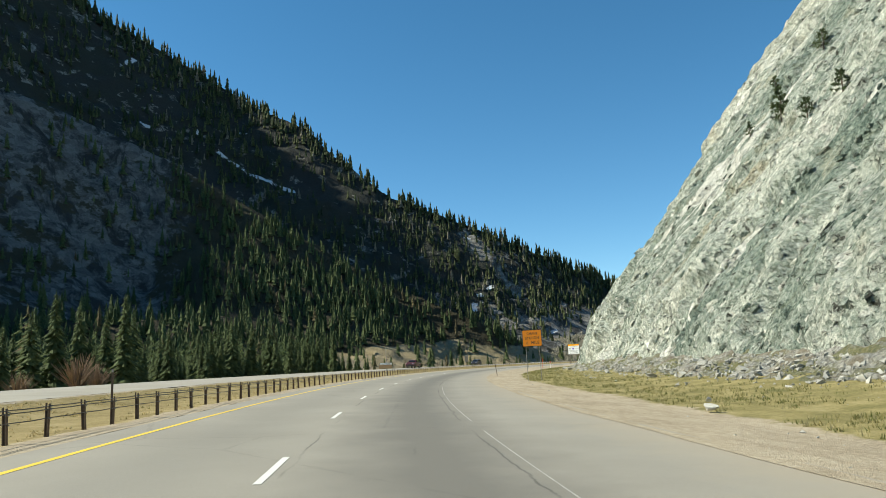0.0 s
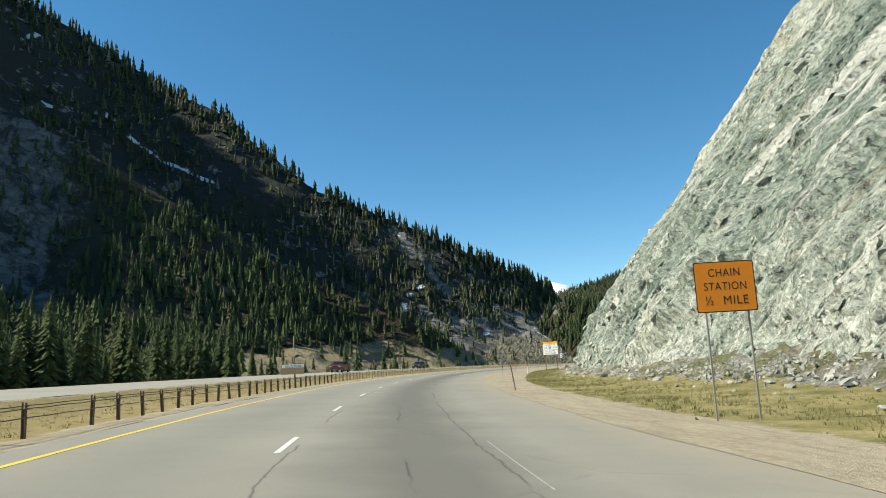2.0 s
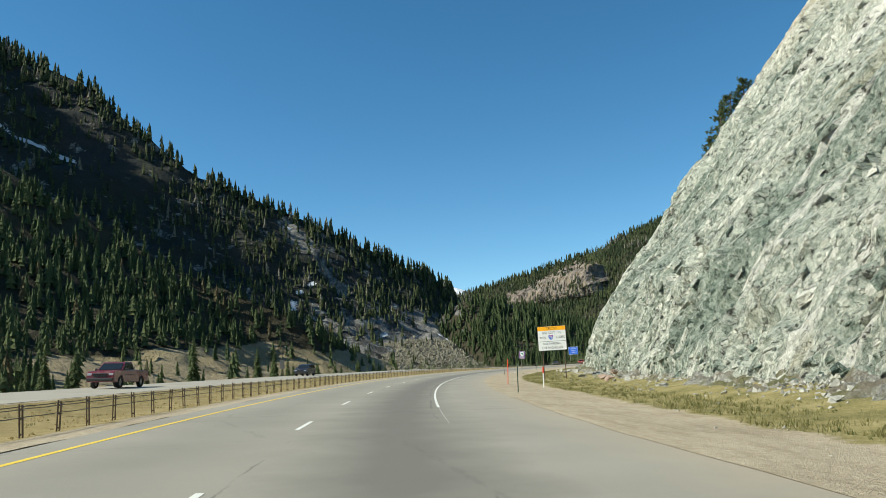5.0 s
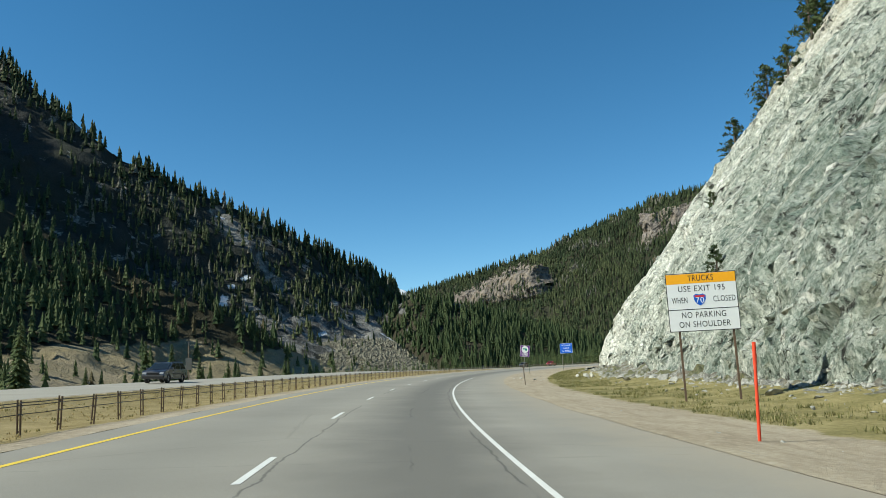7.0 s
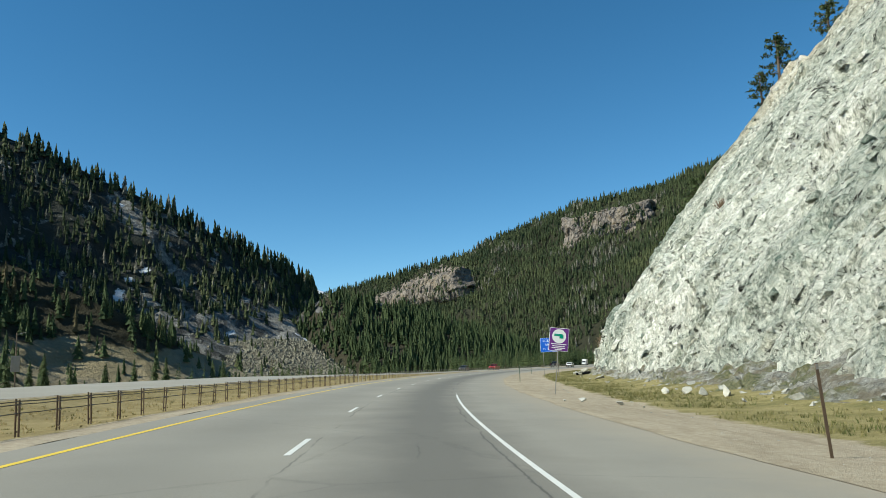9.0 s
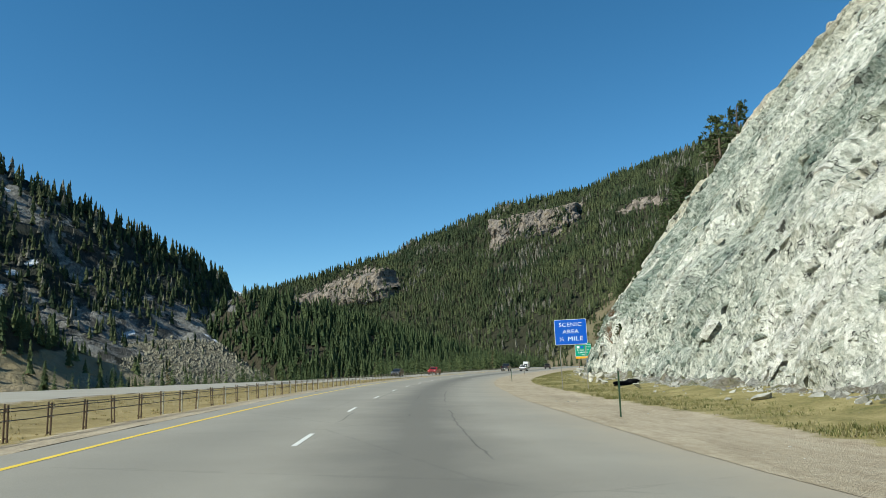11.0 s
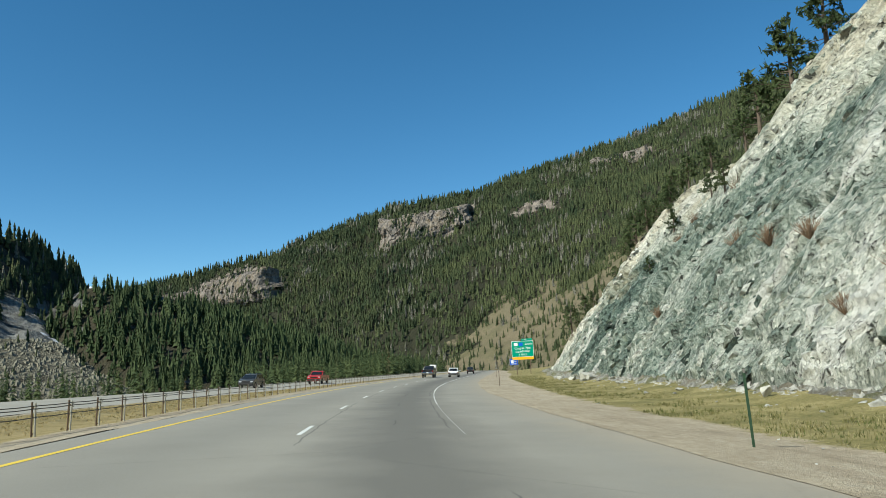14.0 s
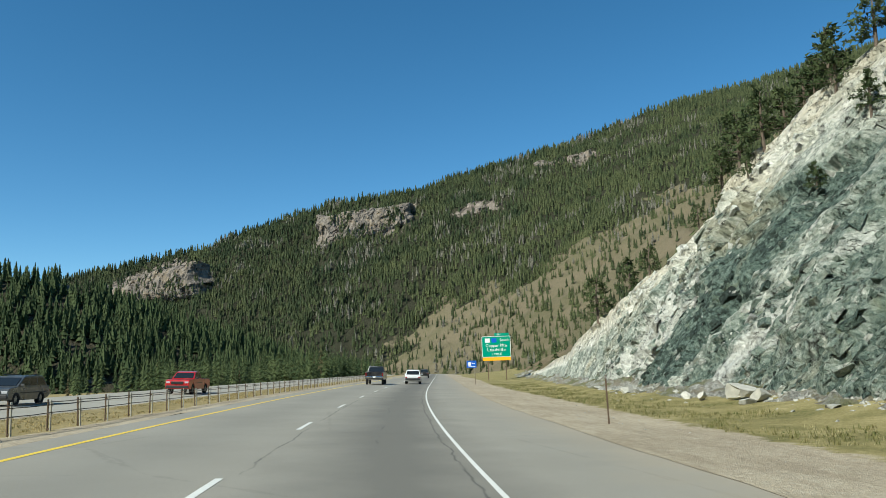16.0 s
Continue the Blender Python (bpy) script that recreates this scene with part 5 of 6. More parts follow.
for k, (s_, z_, h_) in enumerate(shrub_spots):
    p = on_rock(s_, 0, z_)
    m = pose(float(p[0]), float(p[1]), float(p[2]) - 0.05, 0, 0, float(rng.uniform(0, 360)))
    ob = copy_thing(shrubs[k % 3], m) if k % 3 in used else shrubs[k % 3]
    used.add(k % 3)
    ob.matrix_basis = m @ Matrix.Diagonal((h_, h_, h_, 1))


# fallen rocks
def rock_mesh(k):
    bm = bmesh.new()
    bmesh.ops.create_icosphere(bm, subdivisions=3, radius=0.5)
    r = np.random.default_rng(400 + k)
    cuts = [(Vector(r.normal(0, 1, 3)).normalized(), r.uniform(0.16, 0.36)) for _ in range(14)]
    for v in bm.verts:
        for nrm, dd in cuts:
            o = v.co.dot(nrm) - dd
            if o > 0:
                v.co -= nrm * o
    for v in bm.verts:
        v.co.z *= 0.75
    me = bpy.data.meshes.new("fallen_rock")
    bm.to_mesh(me)
    bm.free()
    me.materials.append(M_STONE)
    return me


ROCKS = [rock_mesh(k) for k in range(7)]
for k in range(280):
    s_ = rng.uniform(15, 440)
    w_ = float(np.interp(s_, [0, 60, 100, 140, 440], [5.2, 5.2, 4.4, 2.8, 2.4]))
    near = rng.random() < 0.18
    d_ = float(base_at(s_)) - w_ * (rng.uniform(0.2, 1.0) if not near else rng.uniform(1.0, 1.7))
    d_ = max(d_, 9.0)
    p = at(s_, d_, 0.0)
    size = rng.uniform(0.15, 0.45) if near else rng.uniform(0.3, 1.0) ** 1.5
    lift = max(0.0, (d_ - float(base_at(s_)) + w_) / (w_ + 2.2))
    hgt = float(np.interp(s_, [-60, 100, 140, 300, 320, 345, 440], [1.5, 1.2, 0.5, 0.4, 0.7, 0.5, 0.7])) * lift**1.4
    ob = tagged(new("fallen_rock", ROCKS[k % 7]), "angular pale grey rock fallen from the cliff", "rock", "fallen rocks below the cliff")
    ob.matrix_basis = pose(float(p[0]), float(p[1]), float(p[2]) + hgt + 0.12 * size, *rng.uniform(-25, 25, 2), rng.uniform(0, 360)) @ Matrix.Diagonal((size * rng.uniform(0.8, 1.5), size, size * rng.uniform(0.6, 1.0), 1))


# the countless smaller stones between them
def scree():
    tv = np.array([(0.5, 0, 0), (-0.5, 0.1, 0), (0.1, 0.5, 0.05), (0, -0.5, -0.05), (0.15, 0.1, 0.4), (-0.1, 0, -0.4)])
    tf = np.array([(0, 2, 4), (2, 1, 4), (1, 3, 4), (3, 0, 4), (2, 0, 5), (1, 2, 5), (3, 1, 5), (0, 3, 5)])
    n = 12000
    s_ = rng.uniform(10, 450, n)
    w_ = np.interp(s_, [0, 60, 100, 140, 440], [5.2, 5.2, 4.4, 2.8, 2.4])
    u_ = 1.0 - np.abs(rng.normal(0, 0.55, n))
    d_ = base_at(s_) - w_ * (1 - u_) + 0.3
    ok = (d_ > 9.5)
    s_, w_, d_ = s_[ok], w_[ok], d_[ok]
    n = len(s_)
    p = at(s_, d_)
    lift = np.clip((d_ - base_at(s_) + w_) / (w_ + 2.2), 0, 1)
    p[:, 2] += np.interp(s_, [-60, 100, 140, 300, 320, 345, 440], [1.5, 1.2, 0.5, 0.4, 0.7, 0.5, 0.7]) * lift**1.4 + 0.3 * lift
    few = rng.random(n) < 0.05                       # strays on the gravel
    p[few] = at(s_[few], rng.uniform(6.8, 11, few.sum()))
    size = np.where(few, 0.25, 1.0) * rng.uniform(0.3, 1.0, n) ** 4 * 0.38 + 0.05
    t = tv[None] * size[:, None, None] * rng.uniform(0.5, 1.6, (n, 6, 3)) + rng.normal(0, 0.1, (n, 6, 3)) * size[:, None, None]
    p[:, 2] -= 0.2 * size
    a = rng.uniform(0, 6.28, n)
    e = rng.uniform(-1.2, 1.2, n)
    t = np.stack([t[..., 0], t[..., 1] * np.cos(e)[:, None] - t[..., 2] * np.sin(e)[:, None], t[..., 1] * np.sin(e)[:, None] + t[..., 2] * np.cos(e)[:, None]], -1)
    q = np.stack([t[..., 0] * np.cos(a)[:, None] - t[..., 1] * np.sin(a)[:, None], t[..., 0] * np.sin(a)[:, None] + t[..., 1] * np.cos(a)[:, None], t[..., 2]], -1) + p[:, None]
    me = mesh_of("scree", q.reshape(-1, 3), (tf[None] + 6 * np.arange(n)[:, None, None]).reshape(-1, 3), [M_STONE], False)
    tagged(new("scree", me), "broken grey stones strewn along the cliff's foot", "stones", kind="stuff")


scree()

# grass tufts on verge and median: blades in one mesh
def blades(name, count, s_rng, d_of, material, label, tall=(0.12, 0.4)):
    s_ = rng.uniform(*s_rng, count)
    d_ = d_of(s_)
    p = at(s_, d_, 0.0)
    keep = fbm(p * 0.35, 3, 700) > -0.15
    p = p[keep]
    n = len(p)
    h = rng.uniform(*tall, n)
    V = np.zeros((n, 5, 3, 3))
    for k in range(5):
        a = rng.uniform(0, 6.28, n)
        ln = rng.normal(0, 0.35, (n, 2)) * h[:, None]
        base = p + np.stack([rng.normal(0, 0.07, n), rng.normal(0, 0.07, n), -0.05 + 0 * h], -1)
        side = np.stack([np.cos(a), np.sin(a), 0 * a], -1) * 0.022
        V[:, k, 0], V[:, k, 1] = base - side, base + side
        V[:, k, 2] = base + np.stack([ln[:, 0], ln[:, 1], h], -1)
    me = mesh_of(name, V.reshape(-1, 3), np.arange(n * 15).reshape(-1, 3), [material], False)
    put_attr(me, "tint", np.repeat(rng.random(n), 15))
    return tagged(new(name, me), label, "grass", kind="stuff")


M_GRASS = foliage_material("dry_and_green_grass", (0.13, 0.15, 0.05), (0.34, 0.29, 0.13), (0.42, 0.37, 0.20), 0.15, 5.0, 0.4, 0.15)
M_STRAW = foliage_material("straw_grass", (0.36, 0.29, 0.14), (0.50, 0.40, 0.20), (0.20, 0.18, 0.07), 0.15, 5.0, 0.4, 0.15)
blades("verge_grass", 30000, (-10, 480), lambda s: grass_edge(s) + 0.2 + np.abs(rng.normal(0, 1, len(s))) * 0.42 * np.maximum(3, base_at(s) - 9), M_GRASS, "short dry and green grass along the cliff's foot", (0.06, 0.22))
blades("median_grass", 12000, (-10, 480), lambda s: rng.uniform(-15.0, -8.3, len(s)), M_STRAW, "dry straw-coloured grass in the median", (0.03, 0.09))

# ---------------- cable barrier ----------------
def guard_d(s):
    """Offset of the barrier, which swings a little away from the road half way."""
    return np.interp(s, [90, 150, 235, 300], [-8.1, -8.85, -8.85, -8.2])



def guard_post(steel, label, front, web):
    """A post of two upright bars, joined by a web or by short spacers, with hook bolts for the cables."""
    ob = tagged(new("barrier_post"), label, "guard rail", "posts of the cable barrier")
    bm = bmesh.new()
    box(bm, (0.030, 0.055, 0.92), (-0.046, 0.02, 0.36), bevel=0.006, segments=1)
    part("upright", bm, steel, ob)
    bm = bmesh.new()
    box(bm, (0.032, 0.060, 0.90), (0.046, -0.01, 0.35), bevel=0.006, segments=1)
    part("upright", bm, front, ob)
    if web:
        bm = bmesh.new()
        box(bm, (0.070, 0.012, 0.72), (0, 0.026, 0.31))
        part("web", bm, steel, ob)
    else:
        for z in (0.05, 0.44, 0.68):
            bm = bmesh.new()
            box(bm, (0.070, 0.02, 0.05), (0, 0.012, z))
            part("spacer", bm, steel, ob)
    for z in (0.44, 0.645, 0.715):
        bm = bmesh.new()
        tube(bm, (0.07, -0.02, z), (0.115, -0.03, z), 0.012, n=6)
        part("hook_bolt", bm, M_GALV, ob)
    return ob


def facing(s, d, up=0.0, turn=0.0, tilt=0.0):
    """A pose on the road's surface, local +y ahead along the road and +x to the right."""
    p = at(s, d, up)
    h = float(course(s)[2])
    return pose(float(p[0]), float(p[1]), float(p[2]), 0, tilt, -math.degrees(h) + turn)


rusty = guard_post(M_STEEL, "weathered brown steel cable-barrier post", M_STEEL, True)
slim = guard_post(M_STEEL, "slim weathered brown cable-barrier post of two bars", M_STEEL, False)
# galvanised front bar, paler still because its sunlit face is in the colour
bright = guard_post(M_STEEL, "cable-barrier post of one brown and one pale bar", M_PALE_STEEL, False)
placed = set()
for s_ in np.delete(np.arange(3.0, 520.0, 2.0), 32):
    m = facing(s_, guard_d(s_) + rng.normal(0, 0.02), -0.03 + rng.normal(0, 0.015), rng.normal(0, 3), rng.normal(0, 1.6))
    kind = bright if s_ > 318 or (s_ > 268 and rng.random() < (s_ - 268) / 50) else slim if s_ > 120 else rusty
    if kind in placed:
        copy_thing(kind, m)
    else:
        kind.matrix_basis = m
        placed.add(kind)
for z in (0.44, 0.645, 0.715):
    cu = bpy.data.curves.new("barrier_cable", "CURVE")
    cu.dimensions, cu.bevel_depth, cu.bevel_resolution = "3D", 0.013, 1
    sp = cu.splines.new("POLY")
    ss = np.arange(-20, 530, 1.0)
    pts = at(ss, guard_d(ss) + 0.085, z)
    pts[::2, 2] -= 0.012
    sp.points.add(len(pts) - 1)
    sp.points.foreach_set("co", np.concatenate([pts, np.ones((len(pts), 1))], 1).ravel())
    cu.materials.append(M_CABLE)
    tagged(new("barrier_cable", cu), "slightly sagging steel cable of the median barrier", "cable", "cables of the barrier")

# ---------------- signs ----------------
def words(text, height, material, parent, x, y, z, width=None, name="lettering"):
    """A line of built-in lettering, raised on a sign's face (which looks along -y)."""
    cu = bpy.data.curves.new(name, "FONT")
    cu.body, cu.size, cu.align_x, cu.align_y = text, height * 1.42, "CENTER", "CENTER"
    cu.extrude, cu.space_character = 0.002, 1.12
    tmp = bpy.data.objects.new(name, cu)
    scene.collection.objects.link(tmp)
    me = bpy.data.meshes.new_from_object(tmp.evaluated_get(bpy.context.evaluated_depsgraph_get()))
    bpy.data.objects.remove(tmp)
    me.materials.clear()
    me.materials.append(material)
    co = np.empty(len(me.vertices) * 3, np.float32)
    me.vertices.foreach_get("co", co)
    co = co.reshape(-1, 3)
    if width and len(co):
        co[:, 0] *= width / max(1e-3, np.ptp(co[:, 0]))
    # letters are islands of the mesh; wide gaps between them part the words
    root = np.arange(len(co))
    edges = np.empty(len(me.edges) * 2, np.int32)
    me.edges.foreach_get("vertices", edges)
    edges = edges.reshape(-1, 2)
    while True:
        low = np.minimum(root[edges[:, 0]], root[edges[:, 1]])
        nxt = root.copy()
        np.minimum.at(nxt, edges[:, 0], low)
        np.minimum.at(nxt, edges[:, 1], low)
        if (nxt == root).all():
            break
        root = nxt
    spans = sorted((co[root == k, 0].min(), co[root == k, 0].max(), k) for k in np.unique(root))
    group, right, word = {}, spans[0][1], 0
    for a, b, k in spans:
        word += a - right > 0.30 * height
        right = max(right, b)
        group[k] = word
    of = np.array([group[k] for k in root])
    polys = [tuple(f.vertices) for f in me.polygons]
    bpy.data.meshes.remove(me)
    flat = np.stack([co[:, 0], -co[:, 2], co[:, 1]], -1)
    for k in range(word + 1):
        at_ = np.nonzero(of == k)[0]
        back = {v: n for n, v in enumerate(at_)}
        one = bpy.data.meshes.new(name)
        one.from_pydata([tuple(flat[v]) for v in at_], [], [tuple(back[v] for v in f) for f in polys if of[f[0]] == k])
        one.materials.append(material)
        ob = new(name, one)
        ob.location = (x, y, z)
        ob.parent = parent


def plate(name, w, h, material, parent, z, y=0.0, x=0.0, r=0.05, t=0.012, label=""):
    """A flat sheet with rounded corners, standing in the local xz plane."""
    bm = bmesh.new()
    ring = []
    for cx, cz, a0 in ((w / 2 - r, h / 2 - r, 0), (-w / 2 + r, h / 2 - r, 90), (-w / 2 + r, -h / 2 + r, 180), (w / 2 - r, -h / 2 + r, 270)):
        for k in range(6):
            a = radians(a0 + 18 * k)
            ring.append((x + cx + r * math.cos(a), z + cz + r * math.sin(a)))
    f = [bm.verts.new((a, y - t / 2, b)) for a, b in ring]
    b_ = [bm.verts.new((a, y + t / 2, b)) for a, b in ring]
    bm.faces.new(f)
    bm.faces.new(b_[::-1])
    n = len(ring)
    for k in range(n):
        bm.faces.new((f[k], b_[k], b_[(k + 1) % n], f[(k + 1) % n]))
    bmesh.ops.recalc_face_normals(bm, faces=bm.faces)
    return part(name, bm, material, parent, label)


def bar(name, w, h, material, parent, x, y, z):
    bm = bmesh.new()
    box(bm, (w, 0.004, h), (x, y, z))
    return part(name, bm, material, parent)


def posts(parent, xs, top, material=None, size=0.06, wood=False):
    for x in xs:
        bm = bmesh.new()
        box(bm, (size, size, top + 0.6), (x, 0.045 + size / 2, (top - 0.6) / 2), bevel=0.006, segments=1)
        part("post", bm, material or M_GALV, parent)


def place_sign(ob, s, d, up=0.0, turn=0.0, lean=0.0):
    ob.matrix_basis = facing(s, d, up, turn, lean)


def chain_sign():
    ob = tagged(new("chain_station_sign"), "orange rectangular sign with black lettering on two thin steel posts", "road sign")
    w, h, z = CHAIN_W, CHAIN_W * 0.86, CHAIN_Z
    plate("panel", w, h, M_BLACK, ob, z, 0.0, 0, 0.06)
    plate("face", w * 0.965, h * 0.96, M_ORANGE, ob, z, -0.008, 0, 0.05)
    k = h / 4.6
    words("CHAIN", k * 0.72, M_BLACK, ob, 0, -0.016, z + h * 0.27, w * 0.52)
    words("STATION", k * 0.72, M_BLACK, ob, 0, -0.016, z, w * 0.70)
    words("\u00bd  MILE", k * 0.80, M_BLACK, ob, 0, -0.016, z - h * 0.28, w * 0.70)
    posts(ob, (-w * 0.35, w * 0.35), z + h * 0.45, M_GALV, 0.05)
    return ob


def truck_sign():
    ob = tagged(new("truck_rules_sign"), "white rectangular sign with amber heading band on two dark posts", "road sign")
    w, h, z = TRUCK_W, TRUCK_W * 0.86, TRUCK_Z
    plate("panel", w, h, M_BLACK, ob, z, 0.0, 0, 0.03)
    plate("face", w * 0.98, h * 0.975, M_WHITE, ob, z, -0.008, 0, 0.03)
    bar("heading_band", w * 0.98, h * 0.165, M_AMBER, ob, 0, -0.017, z + h * 0.402)
    bar("rule", w * 0.98, h * 0.012, M_BLACK, ob, 0, -0.017, z - h * 0.125)
    u = h * 0.10
    words("TRUCKS", u, M_BLACK, ob, 0, -0.021, z + h * 0.402, w * 0.36)
    words("USE EXIT 195", u, M_BLACK, ob, 0, -0.017, z + h * 0.225, w * 0.66)
    words("WHEN", u, M_BLACK, ob, -w * 0.32, -0.017, z + h * 0.03, w * 0.22)
    words("CLOSED", u, M_BLACK, ob, w * 0.31, -0.017, z + h * 0.03, w * 0.31)
    words("NO PARKING", u, M_BLACK, ob, 0, -0.017, z - h * 0.225, w * 0.62)
    words("ON SHOULDER", u, M_BLACK, ob, 0, -0.017, z - h * 0.385, w * 0.72)
    # route shield
    for nm, k, mt, y in (("shield_rim", 1.0, M_WHITE, -0.017), ("shield", 0.94, M_BLUE, -0.021)):
        bm = bmesh.new()
        pts = [(-0.5, 0.36), (-0.28, 0.5), (0, 0.42), (0.28, 0.5), (0.5, 0.36), (0.47, 0.0), (0.3, -0.32), (0, -0.5), (-0.3, -0.32), (-0.47, 0.0)]
        q = w * 0.185 * k
        f = bm.faces.new([bm.verts.new((-w * 0.035 + a * q, y, z + h * 0.035 + b * q)) for a, b in pts])
        r = bmesh.ops.extrude_face_region(bm, geom=[f])
        bmesh.ops.translate(bm, vec=(0, -0.003, 0), verts=[v for v in r["geom"] if isinstance(v, bmesh.types.BMVert)])
        bmesh.ops.recalc_face_normals(bm, faces=bm.faces)
        part(nm, bm, mt, ob)
    bar("shield_crown", w * 0.14, h * 0.03, M_RED, ob, -w * 0.035, -0.026, z + h * 0.095)
    words("70", u * 0.98, M_WHITE, ob, -w * 0.035, -0.027, z + h * 0.022, w * 0.115)
    posts(ob, (-w * 0.36, w * 0.40), z + h * 0.45, M_STEEL, 0.085)
    return ob


def scenic_sign(name="scenic_area_sign", label="blue rectangular sign with white lettering on two thin posts"):
    ob = tagged(new(name), label, "road sign")
    w, h, z = SCENIC_W, SCENIC_W * 0.79, SCENIC_Z
    plate("panel", w, h, M_WHITE, ob, z, 0.0, 0, 0.09)
    plate("face", w * 0.975, h * 0.968, M_BLUE, ob, z, -0.008, 0, 0.08)
    k = h * 0.155
    words("SCENIC", k, M_WHITE, ob, 0, -0.016, z + h * 0.285, w * 0.70)
    words("AREA", k, M_WHITE, ob, 0, -0.016, z + h * 0.01, w * 0.50)
    words("\u00bd MILE", k * 1.1, M_WHITE, ob, 0, -0.016, z - h * 0.275, w * 0.72)
    posts(ob, (-w * 0.36, w * 0.42), z + h * 0.45, M_GALV, 0.055)
    return ob


def purple_sign():
    ob = tagged(new("litter_programme_sign"), "small purple sign with a round white emblem on one leaning post", "road sign")
    w, h, z = PURPLE_W, PURPLE_W * 1.18, PURPLE_Z
    plate("panel", w, h, M_WHITE, ob, z, 0.0, 0, 0.03)
    plate("face", w * 0.95, h * 0.96, M_PURPLE, ob, z, -0.008, 0, 0.03)
    bm = bmesh.new()
    tube(bm, (0, -0.013, z + h * 0.14), (0, -0.018, z + h * 0.14), w * 0.36, n=28)
    part("emblem", bm, M_WHITE, ob)
    bm = bmesh.new()
    box(bm, (w * 0.42, 0.004, h * 0.10), (-w * 0.04, -0.021, z + h * 0.19), bevel=0.0)
    box(bm, (w * 0.2, 0.004, h * 0.14), (w * 0.12, -0.0225, z + h * 0.12))
    part("emblem_shape", bm, M_GREEN, ob)
    for k, ww in ((0.20, 0.78), (0.29, 0.62), (0.365, 0.7), (0.435, 0.36)):
        bar("text_bar", w * ww, h * 0.035, M_WHITE, ob, 0, -0.016, z - h * k)
    posts(ob, (0.0,), z + h * 0.4, M_GALV, 0.05)
    return ob


def green_sign():
    ob = tagged(new("exit_guide_sign"), "large green exit guide sign with amber strip on two posts", "road sign")
    w, h, z = GREEN_W, GREEN_W * 0.72, GREEN_Z
    plate("panel", w, h, M_WHITE, ob, z, 0.0, 0, 0.12)
    plate("face", w * 0.97, h * 0.96, M_GREEN, ob, z, -0.009, 0, 0.10)
    bar("amber_strip", w * 0.97, h * 0.16, M_AMBER, ob, 0, -0.01, z - h * 0.585)
    plate("exit_tab", w * 0.5, h * 0.14, M_GREEN, ob, z + h * 0.575, 0.0, w * 0.2, 0.03)
    words("EXIT", h * 0.07, M_WHITE, ob, w * 0.12, -0.016, z + h * 0.575, w * 0.16)
    bar("route_plate", w * 0.17, h * 0.20, M_WHITE, ob, -w * 0.30, -0.018, z + h * 0.30)
    bar("route_plate", w * 0.17, h * 0.20, M_BLUE, ob, -w * 0.07, -0.018, z + h * 0.30)
    words("South", h * 0.13, M_WHITE, ob, w * 0.28, -0.018, z + h * 0.31, w * 0.30)
    words("Copper Mtn", h * 0.15, M_WHITE, ob, 0, -0.018, z + h * 0.05, w * 0.72)
    words("Leadville", h * 0.15, M_WHITE, ob, 0, -0.018, z - h * 0.15, w * 0.62)
    words("1 MILE", h * 0.11, M_WHITE, ob, 0, -0.018, z - h * 0.36, w * 0.34)
    posts(ob, (-w * 0.3, w * 0.32), z + h * 0.4, M_STEEL, 0.16)
    return ob


def service_sign():
    ob = tagged(new("services_sign"), "small blue services sign with a white panel on two posts", "road sign")
    w, h, z = 2.9, 2.1, 3.6
    plate("panel", w, h, M_BLUE, ob, z, 0.0, 0, 0.08)
    bar("service_panel", w * 0.32, h * 0.5, M_WHITE, ob, -w * 0.2, -0.012, z + h * 0.05)
    bar("text_bar", w * 0.7, h * 0.08, M_WHITE, ob, 0.1, -0.012, z - h * 0.33)
    bar("text_bar", w * 0.3, h * 0.08, M_WHITE, ob, w * 0.22, -0.012, z + h * 0.1)
    posts(ob, (-w * 0.3, w * 0.3), z, M_GALV, 0.07)
    return ob


def covered_sign():
    ob = tagged(new("covered_message_sign"), "white sign covered by a brown board beside a tall pole", "road sign")
    w, h, z = 1.75, 0.74, 1.35
    plate("panel", w, h, M_BLACK, ob, z, 0.0, 0, 0.04)
    plate("face", w * 0.97, h * 0.93, M_WHITE, ob, z, -0.008, 0, 0.04)
    words("ALL OTHER", 0.2, M_BLACK, ob, 0, -0.016, z + h * 0.24, w * 0.72)
    bm = bmesh.new()
    box(bm, (w * 1.03, 0.02, h * 0.66), (-0.05, -0.035, z - h * 0.23), bevel=0.004, segments=1)
    part("cover_board", bm, M_BROWN, ob, "plain brown board strapped over the lettering")
    posts(ob, (0.12,), z, M_GREEN_POST, 0.08)
    bm = bmesh.new()
    tube(bm, (0.05, 0.2, -0.4), (0.05, 0.2, 3.85), 0.04, 0.036, 10)
    part("tall_pole", bm, M_GALV, ob)
    return ob


def delineator(color, label, height=1.35, r=0.028, tip=None):
    ob = tagged(new("delineator_post"), label, "marker post")
    bm = bmesh.new()
    if tip is None:
        box(bm, (r * 2, r * 0.5, height + 0.3), (0, 0, (height - 0.3) / 2))
        box(bm, (r * 0.5, r * 1.4, height + 0.3), (0, r * 0.6, (height - 0.3) / 2))
    else:
        tube(bm, (0, 0, -0.3), (0, 0, height), r, n=10)
    part("post", bm, color, ob)
    if tip is not None:
        bm = bmesh.new()
        tube(bm, (0, 0, height - 0.45), (0, 0, height + 0.02), r * 1.15, n=10)
        part("band", bm, tip, ob)
    else:
        bm = bmesh.new()
        box(bm, (r * 1.8, 0.006, 0.09), (0, -r * 0.4, height - 0.06))
        part("reflector", bm, M_GALV, ob)
    return ob


